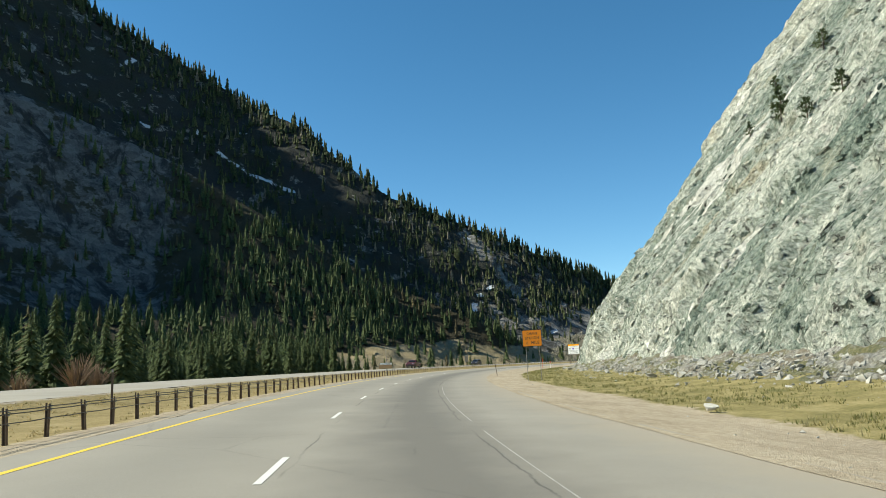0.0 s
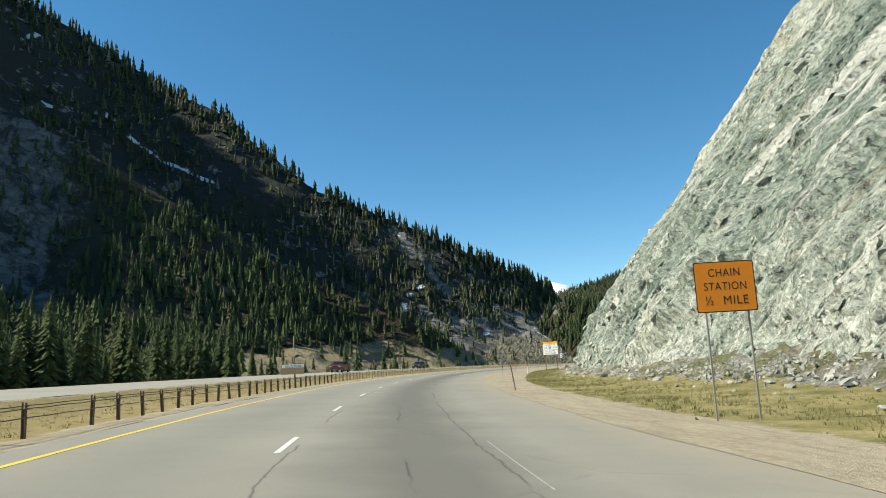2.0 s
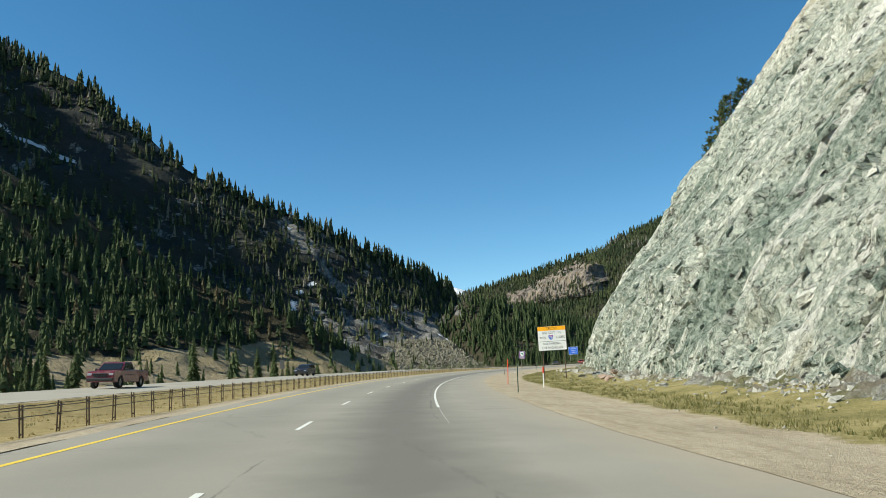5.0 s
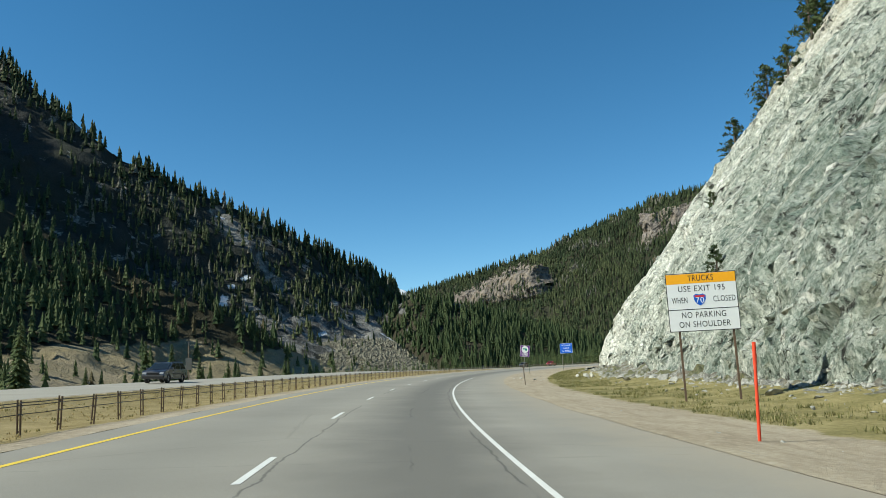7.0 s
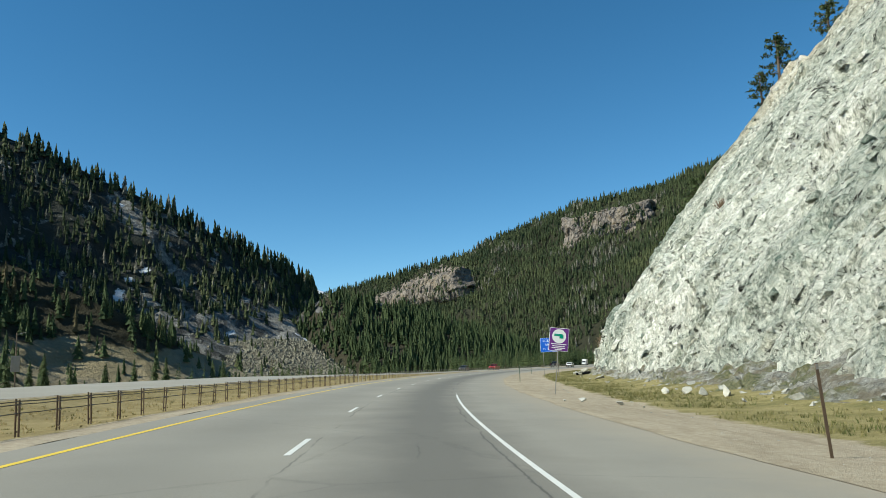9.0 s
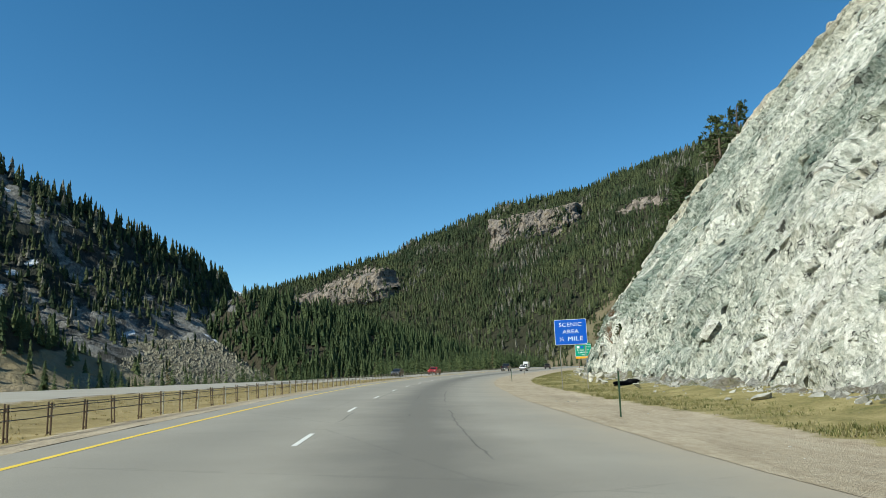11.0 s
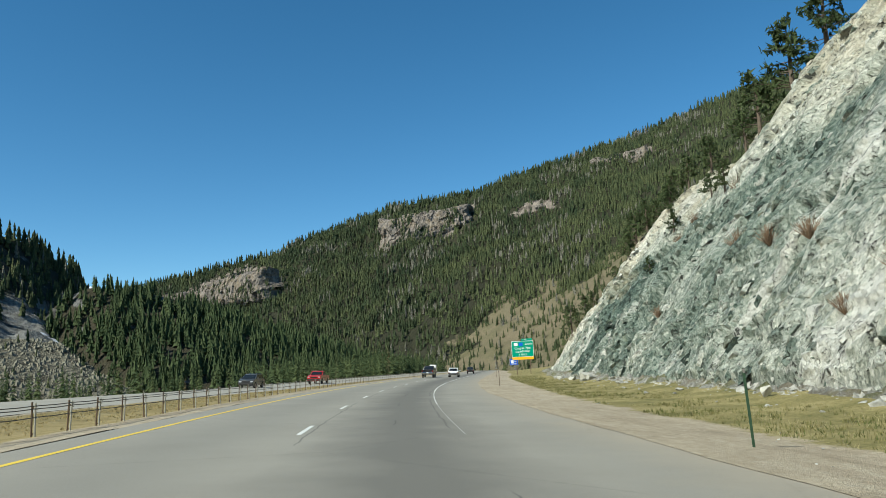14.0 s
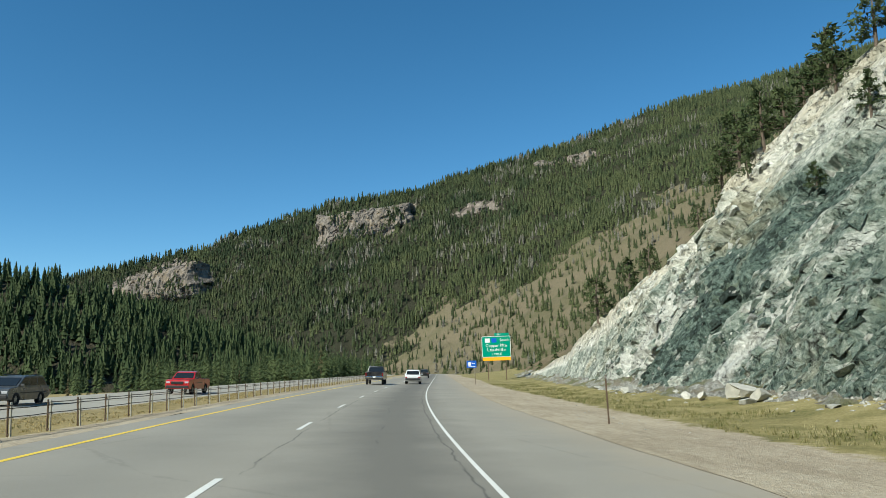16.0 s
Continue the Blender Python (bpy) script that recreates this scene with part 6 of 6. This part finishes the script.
CHAIN_W, CHAIN_Z, TRUCK_W, TRUCK_Z, SCENIC_W, SCENIC_Z = 1.7, 3.85, 2.95, 4.25, 2.44, 4.36
PURPLE_W, PURPLE_Z, GREEN_W, GREEN_Z = 1.1, 3.05, 5.4, 6.2
place_sign(chain_sign(), 67.6, 10.1, 0, -8)
place_sign(truck_sign(), 196.4, 13.2, 0, -10)
place_sign(scenic_sign(), 315.3, 11.65, 0, -8)
place_sign(purple_sign(), 253.0, 7.8, 0, 0, 7.5)
place_sign(green_sign(), 516.0, 14.2, 0, -6)
place_sign(service_sign(), 600.0, 13.0)
place_sign(covered_sign(), 104.5, -8.75)
for s_, d_, lean, steel, shade in ((92.2, 7.0, -8, M_STEEL, "rusty brown"), (161, 7.1, 2, M_GREEN_POST, "dark green"), (223, 7.5, -3, M_STEEL, "rusty brown"), (281.9, 7.5, 1, M_GREEN_POST, "dark green"), (343, 7.9, -2, M_GREEN_POST, "dark green"), (399, 7.9, -1, M_STEEL, "rusty brown"), (470, 7.9, 1, M_STEEL, "rusty brown")):
    delineator(steel, f"thin {shade} steel delineator post at the gravel shoulder", 1.6).matrix_basis = facing(s_, d_, 0, 0, lean)
delineator(M_RED_POST, "plain red round marker post beside the sign", 2.0, 0.034, M_RED_POST).matrix_basis = facing(179.5, 7.8, 0, 0, 3)
delineator(M_WHITE, "white round marker post with an orange top", 1.5, 0.05, M_RED_POST).matrix_basis = facing(174.5, 10.2, 0, 0, 2)


# ---------------- vehicles ----------------
def paint(name, color, rough=0.28, metal=0.1):
    n = Nodes(name)
    dust = n.noise(2.0, 4, vec=n.coord(world_space=False))
    c = n.mix(n.ramp(dust, [(0.45, 0.0), (0.75, 0.25)]), color, (0.30, 0.27, 0.22))
    m = n.done(c, n.math("ADD", n.math("MULTIPLY", dust, 0.25), rough - 0.1), metal, 0.5)
    n.bsdf.inputs["Coat Weight"].default_value = 0.6
    n.bsdf.inputs["Coat Roughness"].default_value = 0.08
    return m


M_BLACK_PAINT = paint("black_car_paint", (0.012, 0.012, 0.014))
M_WHITE_PAINT = paint("white_car_paint", (0.78, 0.79, 0.80))
M_RED_PAINT = paint("red_car_paint", (0.45, 0.012, 0.015))
M_MAROON_PAINT = paint("maroon_car_paint", (0.13, 0.015, 0.02))
M_NAVY_PAINT = paint("dark_navy_car_paint", (0.012, 0.018, 0.036))
M_GREY_PAINT = paint("dark_grey_car_paint", (0.05, 0.055, 0.06))
M_OLIVE_PAINT = paint("dark_brown_car_paint", (0.05, 0.042, 0.035))
M_GLASS = plain("tinted_car_glass", (0.015, 0.018, 0.02), 0.05, 0, 0.05, 4, 0.6)
M_TYRE = plain("tyre_rubber", (0.018, 0.018, 0.018), 0.85, 0, 0.2, 18)
M_RIM = plain("alloy_rim", (0.35, 0.35, 0.36), 0.35, 0.9, 0.1, 10)
M_CHROME = plain("chrome_trim", (0.62, 0.62, 0.63), 0.18, 1.0, 0.05, 10)
M_PLASTIC = plain("dark_bumper_plastic", (0.025, 0.025, 0.026), 0.6, 0, 0.15, 20)
M_TAIL = plain("red_tail_lens", (0.22, 0.008, 0.008), 0.2, 0, 0.1, 20, 0.6)
M_LAMP = plain("clear_lamp_lens", (0.42, 0.43, 0.45), 0.12, 0, 0.05, 20, 0.7)


def slab(outline, w0, w1, z0, z1, bevel=0.03):
    """A closed side outline (y, z) given thickness in x, which narrows from w0 at z0 to w1 at z1."""
    bm = bmesh.new()

    def half(z):
        return 0.5 * (w0 + (w1 - w0) * (z - z0) / max(1e-6, z1 - z0))

    a = [bm.verts.new((-half(z), y, z)) for y, z in outline]
    b = [bm.verts.new((half(z), y, z)) for y, z in outline]
    bm.faces.new(a)
    bm.faces.new(b[::-1])
    n = len(outline)
    for k in range(n):
        bm.faces.new((a[k], b[k], b[(k + 1) % n], a[(k + 1) % n]))
    bmesh.ops.recalc_face_normals(bm, faces=bm.faces)
    if bevel:
        sharp = [e for e in bm.edges if e.calc_face_angle(0) > 0.15]
        bmesh.ops.bevel(bm, geom=sharp, offset=bevel, segments=2, affect="EDGES", profile=0.6, clamp_overlap=True)
    return bm


def arch(y, r, z, n=7):
    """Points of a wheel arch, from its rear end to its front end."""
    return [(y - r * math.cos(math.pi * k / n), z + r * math.sin(math.pi * k / n)) for k in range(n + 1)]


def wheel(parent, x, y, r, w):
    bm = bmesh.new()
    ring = []
    sec = [(r * 0.62, -w / 2), (r * 0.94, -w / 2), (r, -w * 0.36), (r, w * 0.36), (r * 0.94, w / 2), (r * 0.62, w / 2)]
    n = 22
    for k in range(n):
        a = 2 * math.pi * k / n
        ring.append([bm.verts.new((x + o, y + q * math.cos(a), r + q * math.sin(a))) for q, o in sec])
    for k in range(n):
        for j in range(len(sec)):
            p, q = ring[k], ring[(k + 1) % n]
            bm.faces.new((p[j], p[(j + 1) % len(sec)], q[(j + 1) % len(sec)], q[j]))
    bmesh.ops.recalc_face_normals(bm, faces=bm.faces)
    wh = part("wheel", bm, M_TYRE, parent)
    out = 1 if x > 0 else -1
    bm = bmesh.new()
    tube(bm, (x - out * w * 0.3, y, r), (x + out * w * 0.22, y, r), r * 0.63, n=18)
    for k in range(5):
        a = 2 * math.pi * k / 5
        box(bm, (0.03, 0.07, r * 0.55), (0, 0, r * 0.3), m=Matrix.Translation((x + out * w * 0.27, y, r)) @ Matrix.Rotation(a, 4, "X"))
    part("rim", bm, M_RIM, wh)


def quad(name, pts, material, parent, push=0.006):
    bm = bmesh.new()
    v = [bm.verts.new(p) for p in pts]
    f = bm.faces.new(v)
    bm.normal_update()
    nrm = f.normal.copy()
    c = f.calc_center_median()
    if nrm.dot(Vector((c.x, c.y, c.z - 1.0))) < 0:
        bmesh.ops.reverse_faces(bm, faces=[f])
        nrm = -nrm
    r = bmesh.ops.extrude_face_region(bm, geom=[f])
    bmesh.ops.translate(bm, vec=nrm * push, verts=[q for q in r["geom"] if isinstance(q, bmesh.types.BMVert)])
    bmesh.ops.recalc_face_normals(bm, faces=bm.faces)
    return part(name, bm, material, parent)


def car(name, label, color, L, W, H, belt, hood, wheel_r, cab_rear, cab_front, roof_rear, roof_front, bed=False, category="car", base=0.30, rack=False, spare=False):
    """A road vehicle, front towards +y, standing on z = 0."""
    ob = tagged(new(name), label, category)
    yf, yr = L * 0.31, -L * 0.29
    r = wheel_r + 0.06
    tail = belt if not bed else belt - 0.02
    low = [(-L / 2 + 0.06, base + 0.12), (yr - r, base)] + arch(yr, r, base)[1:-1] + [(yr + r, base), (yf - r, base)] + arch(yf, r, base)[1:-1] + [(yf + r, base), (L / 2 - 0.12, base + 0.05), (L / 2, base + 0.25), (L / 2 - 0.02, hood - 0.15), (L / 2 - 0.16, hood), (cab_front, belt), (cab_rear, belt), (-L / 2 + 0.05, tail), (-L / 2, base + 0.5)]
    part("body", slab(low, W, W * 0.97, base, belt, 0.035), color, ob)
    top = [(cab_rear, belt - 0.02), (cab_front, belt - 0.02), (roof_front, H - 0.05), ((roof_front + roof_rear) / 2, H), (roof_rear, H - 0.03)]
    w0, w1 = W * 0.95, W * 0.78
    part("cabin", slab(top, w0, w1, belt, H, 0.03), color, ob)

    def hw(z):
        return 0.5 * (w0 + (w1 - w0) * (z - belt) / (H - belt))

    za, zb = belt + 0.05, H - 0.13

    def yy(edge0, edge1, z):
        return edge0 + (edge1 - edge0) * (z - belt) / (H - belt)

    for side in (-1, 1):
        spans = 2 if (cab_front - cab_rear) < 2.4 else 3
        lo0, lo1 = yy(cab_rear, roof_rear, za) + 0.1, yy(cab_front, roof_front, za) - 0.12
        hi0, hi1 = yy(cab_rear, roof_rear, zb) + 0.1, yy(cab_front, roof_front, zb) - 0.12
        for k in range(spans):
            a, b = k / spans + 0.015, (k + 1) / spans - 0.015
            quad("side_window", [(side * hw(za), lo0 + (lo1 - lo0) * a, za), (side * hw(za), lo0 + (lo1 - lo0) * b, za), (side * hw(zb), hi0 + (hi1 - hi0) * b, zb), (side * hw(zb), hi0 + (hi1 - hi0) * a, zb)], M_GLASS, ob)
        bm = bmesh.new()
        box(bm, (0.2, 0.12, 0.16), (side * (W / 2 + 0.08), cab_front - 0.35, belt + 0.08), bevel=0.03)
        part("mirror", bm, color if not bed else M_PLASTIC, ob)
        bm = bmesh.new()
        box(bm, (0.12 if bed else 0.26, 0.05, 0.34 if bed else 0.13), (side * (W / 2 - (0.09 if bed else 0.14)), -L / 2 + 0.015, belt - 0.28), bevel=0.015)
        part("tail_light", bm, M_TAIL, ob)
        bm = bmesh.new()
        box(bm, (0.34, 0.1, 0.17), (side * (W / 2 - 0.24), L / 2 - 0.06, hood - 0.22), bevel=0.03)
        part("headlight", bm, M_LAMP, ob)
        for y in (yr, yf):
            wheel(ob, side * (W / 2 - 0.12), y, wheel_r, 0.24)
        bm = bmesh.new()
        box(bm, (0.03, cab_front - cab_rear - 0.5, 0.05), (side * (W / 2 + 0.003), (cab_front + cab_rear) / 2 - 0.1, belt - 0.34), bevel=0.01, segments=1)
        part("side_moulding", bm, M_PLASTIC, ob)
    for nm, e0, e1, s_ in (("rear_window", cab_rear, roof_rear, -1), ("windscreen", cab_front, roof_front, 1)):
        quad(nm, [(-hw(za) * 0.88, yy(e0, e1, za), za), (hw(za) * 0.88, yy(e0, e1, za), za), (hw(zb) * 0.88, yy(e0, e1, zb), zb), (-hw(zb) * 0.88, yy(e0, e1, zb), zb)], M_GLASS, ob, 0.008)
    bm = bmesh.new()
    box(bm, (W * 0.96, 0.18, 0.24), (0, -L / 2 + 0.0, base + 0.28), bevel=0.05)
    part("rear_bumper", bm, M_CHROME if bed else M_PLASTIC, ob)
    bm = bmesh.new()
    box(bm, (W * 0.94, 0.16, 0.22), (0, L / 2 - 0.03, base + 0.22), bevel=0.05)
    part("front_bumper", bm, M_PLASTIC, ob)
    bm = bmesh.new()
    box(bm, (W * 0.5, 0.06, 0.24), (0, L / 2 - 0.02, hood - 0.26), bevel=0.02)
    for k in range(4):
        box(bm, (W * 0.5, 0.02, 0.02), (0, L / 2 + 0.015, hood - 0.35 + 0.055 * k))
    part("grille", bm, M_PLASTIC, ob)
    bm = bmesh.new()
    box(bm, (0.30, 0.012, 0.15), (0, -L / 2 - 0.098 if bed else -L / 2 - 0.012, base + (0.3 if bed else 0.58)))
    part("number_plate", bm, M_WHITE, ob, "pale number plate with unreadable writing")
    if bed:
        bm = bmesh.new()
        box(bm, (W * 0.84, 0.03, 0.46), (0, -L / 2 + 0.02, belt - 0.27), bevel=0.012)
        part("tailgate", bm, color, ob)
        bm = bmesh.new()
        box(bm, (W * 0.9, (cab_rear + L / 2) * 0.96, 0.03), (0, (cab_rear - L / 2) / 2, belt + 0.01), bevel=0.01)
        part("bed_cover", bm, M_PLASTIC, ob)
        bm = bmesh.new()
        tube(bm, (0, -L / 2 - 0.12, base + 0.13), (0, -L / 2 + 0.3, base + 0.13), 0.04)
        part("tow_hitch", bm, M_PLASTIC, ob)
    if rack:
        for side in (-1, 1):
            bm = bmesh.new()
            tube(bm, (side * w1 * 0.42, roof_rear + 0.15, H + 0.04), (side * w1 * 0.42, roof_front - 0.2, H + 0.02), 0.02, n=6)
            part("roof_rail", bm, M_PLASTIC, ob)
    if spare:
        bm = bmesh.new()
        tube(bm, (0, -L / 2 - 0.24, belt - 0.12), (0, -L / 2 + 0.02, belt - 0.12), 0.37, n=20)
        part("spare_wheel", bm, M_TYRE, ob)
    return ob


def pickup(label, color, lift=0.0, name="pickup_truck"):
    return car(name, label, color, 5.85, 2.02, 1.92 + lift, 1.28 + lift, 1.22 + lift, 0.42, -0.55, 1.55, -0.35, 0.75, True, "pickup truck", 0.42 + lift)


def suv(label, color, name="suv", H=1.68):
    return car(name, label, color, 4.6, 1.86, H, 1.06, 0.98, 0.36, -2.12, 1.38, -1.72, 0.35, False, "car", 0.30, True)


def boxy(label, color, name="off_road_car", spare=True):
    return car(name, label, color, 4.3, 1.88, 1.86, 1.16, 1.12, 0.41, -2.02, 0.85, -1.95, 0.55, False, "car", 0.46, False, spare)


def on_road(ob, s, d, back=False):
    h = float(course(s)[2])
    p = at(s, d, 0.012)
    bank = math.degrees(math.atan(BANK))
    ob.matrix_basis = pose(float(p[0]), float(p[1]), float(p[2]), 0, 0, -math.degrees(h) + (180 if back else 0)) @ pose(0, 0, 0, 0, -bank if back else bank, 0)
    return ob


def box_truck(label):
    ob = tagged(new("box_truck"), label, "truck")
    bm = bmesh.new()
    box(bm, (2.4, 5.2, 2.5), (0, -0.9, 2.05), bevel=0.06)
    part("cargo_box", bm, M_WHITE_PAINT, ob)
    part("cab", slab([(1.75, 0.6), (3.5, 0.6), (3.5, 1.4), (2.9, 1.5), (2.5, 2.3), (1.75, 2.35)], 2.1, 2.0, 0.6, 2.35, 0.05), M_WHITE_PAINT, ob)
    quad("windscreen", [(-0.85, 2.9, 1.52), (0.85, 2.9, 1.52), (0.85, 2.52, 2.25), (-0.85, 2.52, 2.25)], M_GLASS, ob, 0.02)
    bm = bmesh.new()
    box(bm, (1.0, 6.4, 0.25), (0, -0.2, 0.68))
    part("chassis", bm, M_PLASTIC, ob)
    for y in (-2.2, 2.5):
        for x in (-0.98, 0.98):
            wheel(ob, x, y, 0.42, 0.28)
    return ob


on_road(pickup("lifted black pickup truck with chrome rear bumper on the road", M_BLACK_PAINT, 0.12), 462.0, -3.9)
on_road(suv("white mid-size SUV with roof rails on the road", M_WHITE_PAINT), 467.0, 0.2)
on_road(boxy("dark brown boxy off-road car with spare wheel", M_OLIVE_PAINT), 535.0, 0.2)
on_road(pickup("bright red pickup truck coming the other way", M_RED_PAINT), 441.0, -18.6, True)
on_road(suv("dark grey SUV coming the other way", M_GREY_PAINT), 419.0, -21.6, True)
on_road(suv("dark navy blue SUV coming the other way", M_NAVY_PAINT), 224.5, -21.5, True)
on_road(pickup("maroon pickup truck coming the other way", M_MAROON_PAINT), 173.0, -21.5, 0.0).matrix_basis @= pose(0, 0, 0, 0, 0, 180)
on_road(box_truck("white box truck far along the road"), 620.0, -18.0, True)


# ---------------- small things beside the road ----------------
M_PALE_STONE = plain("cream_stone", (0.47, 0.455, 0.40), 0.92, 0, 0.3, 5.0, 0.15)
M_RED_STONE = plain("pinkish_stone", (0.34, 0.25, 0.20), 0.92, 0, 0.35, 5.0, 0.15)
M_SHEETING = plain("black_plastic_sheeting", (0.010, 0.010, 0.011), 0.85, 0, 0.3, 8.0, 0.1)


def boulder(label, material, s, d, size, up=0.0, k=0, squash=0.8):
    me = ROCKS[k % 7].copy()
    me.materials.clear()
    me.materials.append(material)
    ob = tagged(new("boulder", me), label, "rock")
    p = at(s, d, up)
    ob.matrix_basis = pose(float(p[0]), float(p[1]), float(p[2]) + 0.22 * size, 8 * k, 5 * k, 50 * k) @ Matrix.Diagonal((size * 1.25, size, size * squash, 1))
    return ob


boulder("cream-coloured angular boulder lying on the grassy verge", M_PALE_STONE, 25.1, 10.6, 0.62, 0.02, 2)
boulder("small cream-coloured stone beside the larger boulder", M_PALE_STONE, 25.9, 10.9, 0.34, 0.3, 4)
for k, (s_, d_, z_, r_) in enumerate(((180.0, 15.6, 0.1, 0.95), (181.4, 15.9, 0.15, 0.8), (178.8, 15.9, 0.1, 0.85), (180.6, 16.6, 0.55, 0.75), (179.4, 16.5, 0.5, 0.7), (177.6, 15.5, 0.1, 0.6))):
    boulder("pinkish brown boulder in a heap at the cliff's foot", M_RED_STONE, s_, d_, r_, z_, k)
for k, (s_, d_, r_) in enumerate(((311.0, 15.4, 0.7), (322.0, 15.0, 0.75), (327.0, 15.3, 0.8), (330.0, 15.9, 0.7), (333.0, 15.4, 0.6), (323.5, 15.3, 0.5))):
    boulder("pale grey-green boulder in the grass below the cliff", M_PALE_STONE, s_, d_, r_, 0.1, k + 1)


for k, (s_, d_, r_) in enumerate(((243.4, 7.6, 0.42), (242.4, 9.0, 0.40), (243.9, 6.9, 0.18), (244.6, 10.0, 0.22), (241.0, 9.6, 0.16), (253.4, 14.0, 0.6), (251.9, 14.8, 0.75), (249.4, 14.8, 0.65), (247.0, 15.2, 0.8))):
    boulder("cream-white angular stone fallen near the gravel shoulder", M_PALE_STONE, s_, d_, r_, 0.0, k)
for k, (s_, d_, r_) in enumerate(((411.2, 17.6, 1.9), (409.6, 17.8, 1.3), (413.7, 16.6, 0.9), (415.7, 16.5, 0.7), (427.7, 16.3, 0.8), (429.2, 17.0, 0.9), (345.0, 16.8, 1.0), (341.0, 16.4, 0.9), (338.0, 16.9, 1.2), (361.5, 17.0, 0.9))):
    boulder("large white quartz-rich block at the foot of the cliff", M_PALE_STONE, s_, d_, r_, 0.1, k + 2)


def sheeting():
    """A crumpled heap of black plastic sheeting."""
    bm = bmesh.new()
    bmesh.ops.create_icosphere(bm, subdivisions=4, radius=0.5)
    r = np.array([v.co for v in bm.verts])
    k = 1 + 0.35 * fbm(r * 3.0, 3, 800) + 0.12 * facets(r * 5.0, 810, 0.8)
    for v, a in zip(bm.verts, k):
        v.co = v.co * float(a)
        v.co.x *= 2.3
        v.co.z = max(v.co.z, -0.2)
        v.co.z *= 0.75 + 0.5 * (v.co.x > 0.2)
    ob = tagged(new("plastic_sheeting"), "crumpled black plastic sheeting lying on the grassy verge", "debris")
    part("sheet", bm, M_SHEETING, ob)
    return ob


sheeting().matrix_basis = facing(318.5, 16.2, 0.12, 25) @ Matrix.Diagonal((1.05, 0.8, 0.7, 1))


def utility_pole():
    ob = tagged(new("utility_pole"), "tall grey pole with a pale equipment panel beside the other carriageway", "pole")
    bm = bmesh.new()
    tube(bm, (0, 0, -0.8), (0, 0, 15.0), 0.16, 0.10, 10)
    part("pole", bm, M_BARK, ob)
    bm = bmesh.new()
    box(bm, (1.5, 0.35, 3.0), (0, -0.28, 9.2), bevel=0.04)
    part("equipment_panel", bm, M_GALV, ob, "pale grey panel")
    bm = bmesh.new()
    tube(bm, (0, 0, 14.7), (1.6, 0, 15.1), 0.05, 0.04, 8)
    part("arm", bm, M_GALV, ob)
    return ob


pole = utility_pole()
pole.matrix_basis = pose(31.0, 369.0, -1.0, 0, 0, -8)
delineator(M_STEEL, "thin dark marker post at the edge of the other carriageway", 1.5, 0.04).matrix_basis = facing(204.5, -26.0, 0.0, 0, 1)
delineator(M_STEEL, "tall thin steel post standing in the median behind the barrier", 1.55, 0.035).matrix_basis = facing(25.0, -8.9, 0.0, 0, 1)

# straw-brown bushes past the other carriageway
bushes = [shrub(10 + k) for k in range(3)]
for k, (s_, d_, h_) in enumerate(((64.0, -29.0, 3.4), (68.0, -29.5, 2.6), (59.0, -31.0, 2.2))):
    p = at(s_, d_, 0.0)
    ob = bushes[k]
    ob["label"] = "dry straw-brown bush beside the other carriageway"
    ob["group"] = ""
    ob.matrix_basis = pose(float(p[0]), float(p[1]), float(p[2]) - 0.1, 0, 0, 70 * k) @ Matrix.Diagonal((h_, h_, h_, 1))


def snag():
    """A dead, bleached pine with bare limbs."""
    r = np.random.default_rng(77)
    ob = tagged(new("dead_tree"), "bleached dead pine with bare limbs on the cliff top", "tree")
    bm = bmesh.new()
    tube(bm, (0, 0, -0.4), (0.25, 0.1, 3.2), 0.16, 0.09, 7)
    tube(bm, (0.25, 0.1, 3.15), (0.1, 0.3, 5.6), 0.09, 0.02, 6)
    part("trunk", bm, M_SNAG, ob)
    for n in range(16):
        z = r.uniform(1.3, 5.2)
        a = r.uniform(0, 6.28)
        ln = r.uniform(0.5, 1.7) * (1.1 - z / 7)
        bm = bmesh.new()
        c = Vector((0.08 * z, 0.05 * z, z))
        e = c + Vector((ln * math.cos(a), ln * math.sin(a), r.uniform(-0.2, 0.6)))
        tube(bm, c, e, 0.035, 0.014, 5)
        tube(bm, e, e + Vector((0.4 * math.cos(a + 0.7), 0.4 * math.sin(a + 0.7), 0.25)), 0.016, 0.006, 4)
        part("limb", bm, M_SNAG, ob)
    return ob


M_SNAG = plain("bleached_dead_wood", (0.36, 0.32, 0.27), 0.9, 0, 0.3, 8.0)
p = on_rock(383, 0, 30)
snag().matrix_basis = pose(float(p[0]), float(p[1]), float(p[2]), 4, -6, 20)
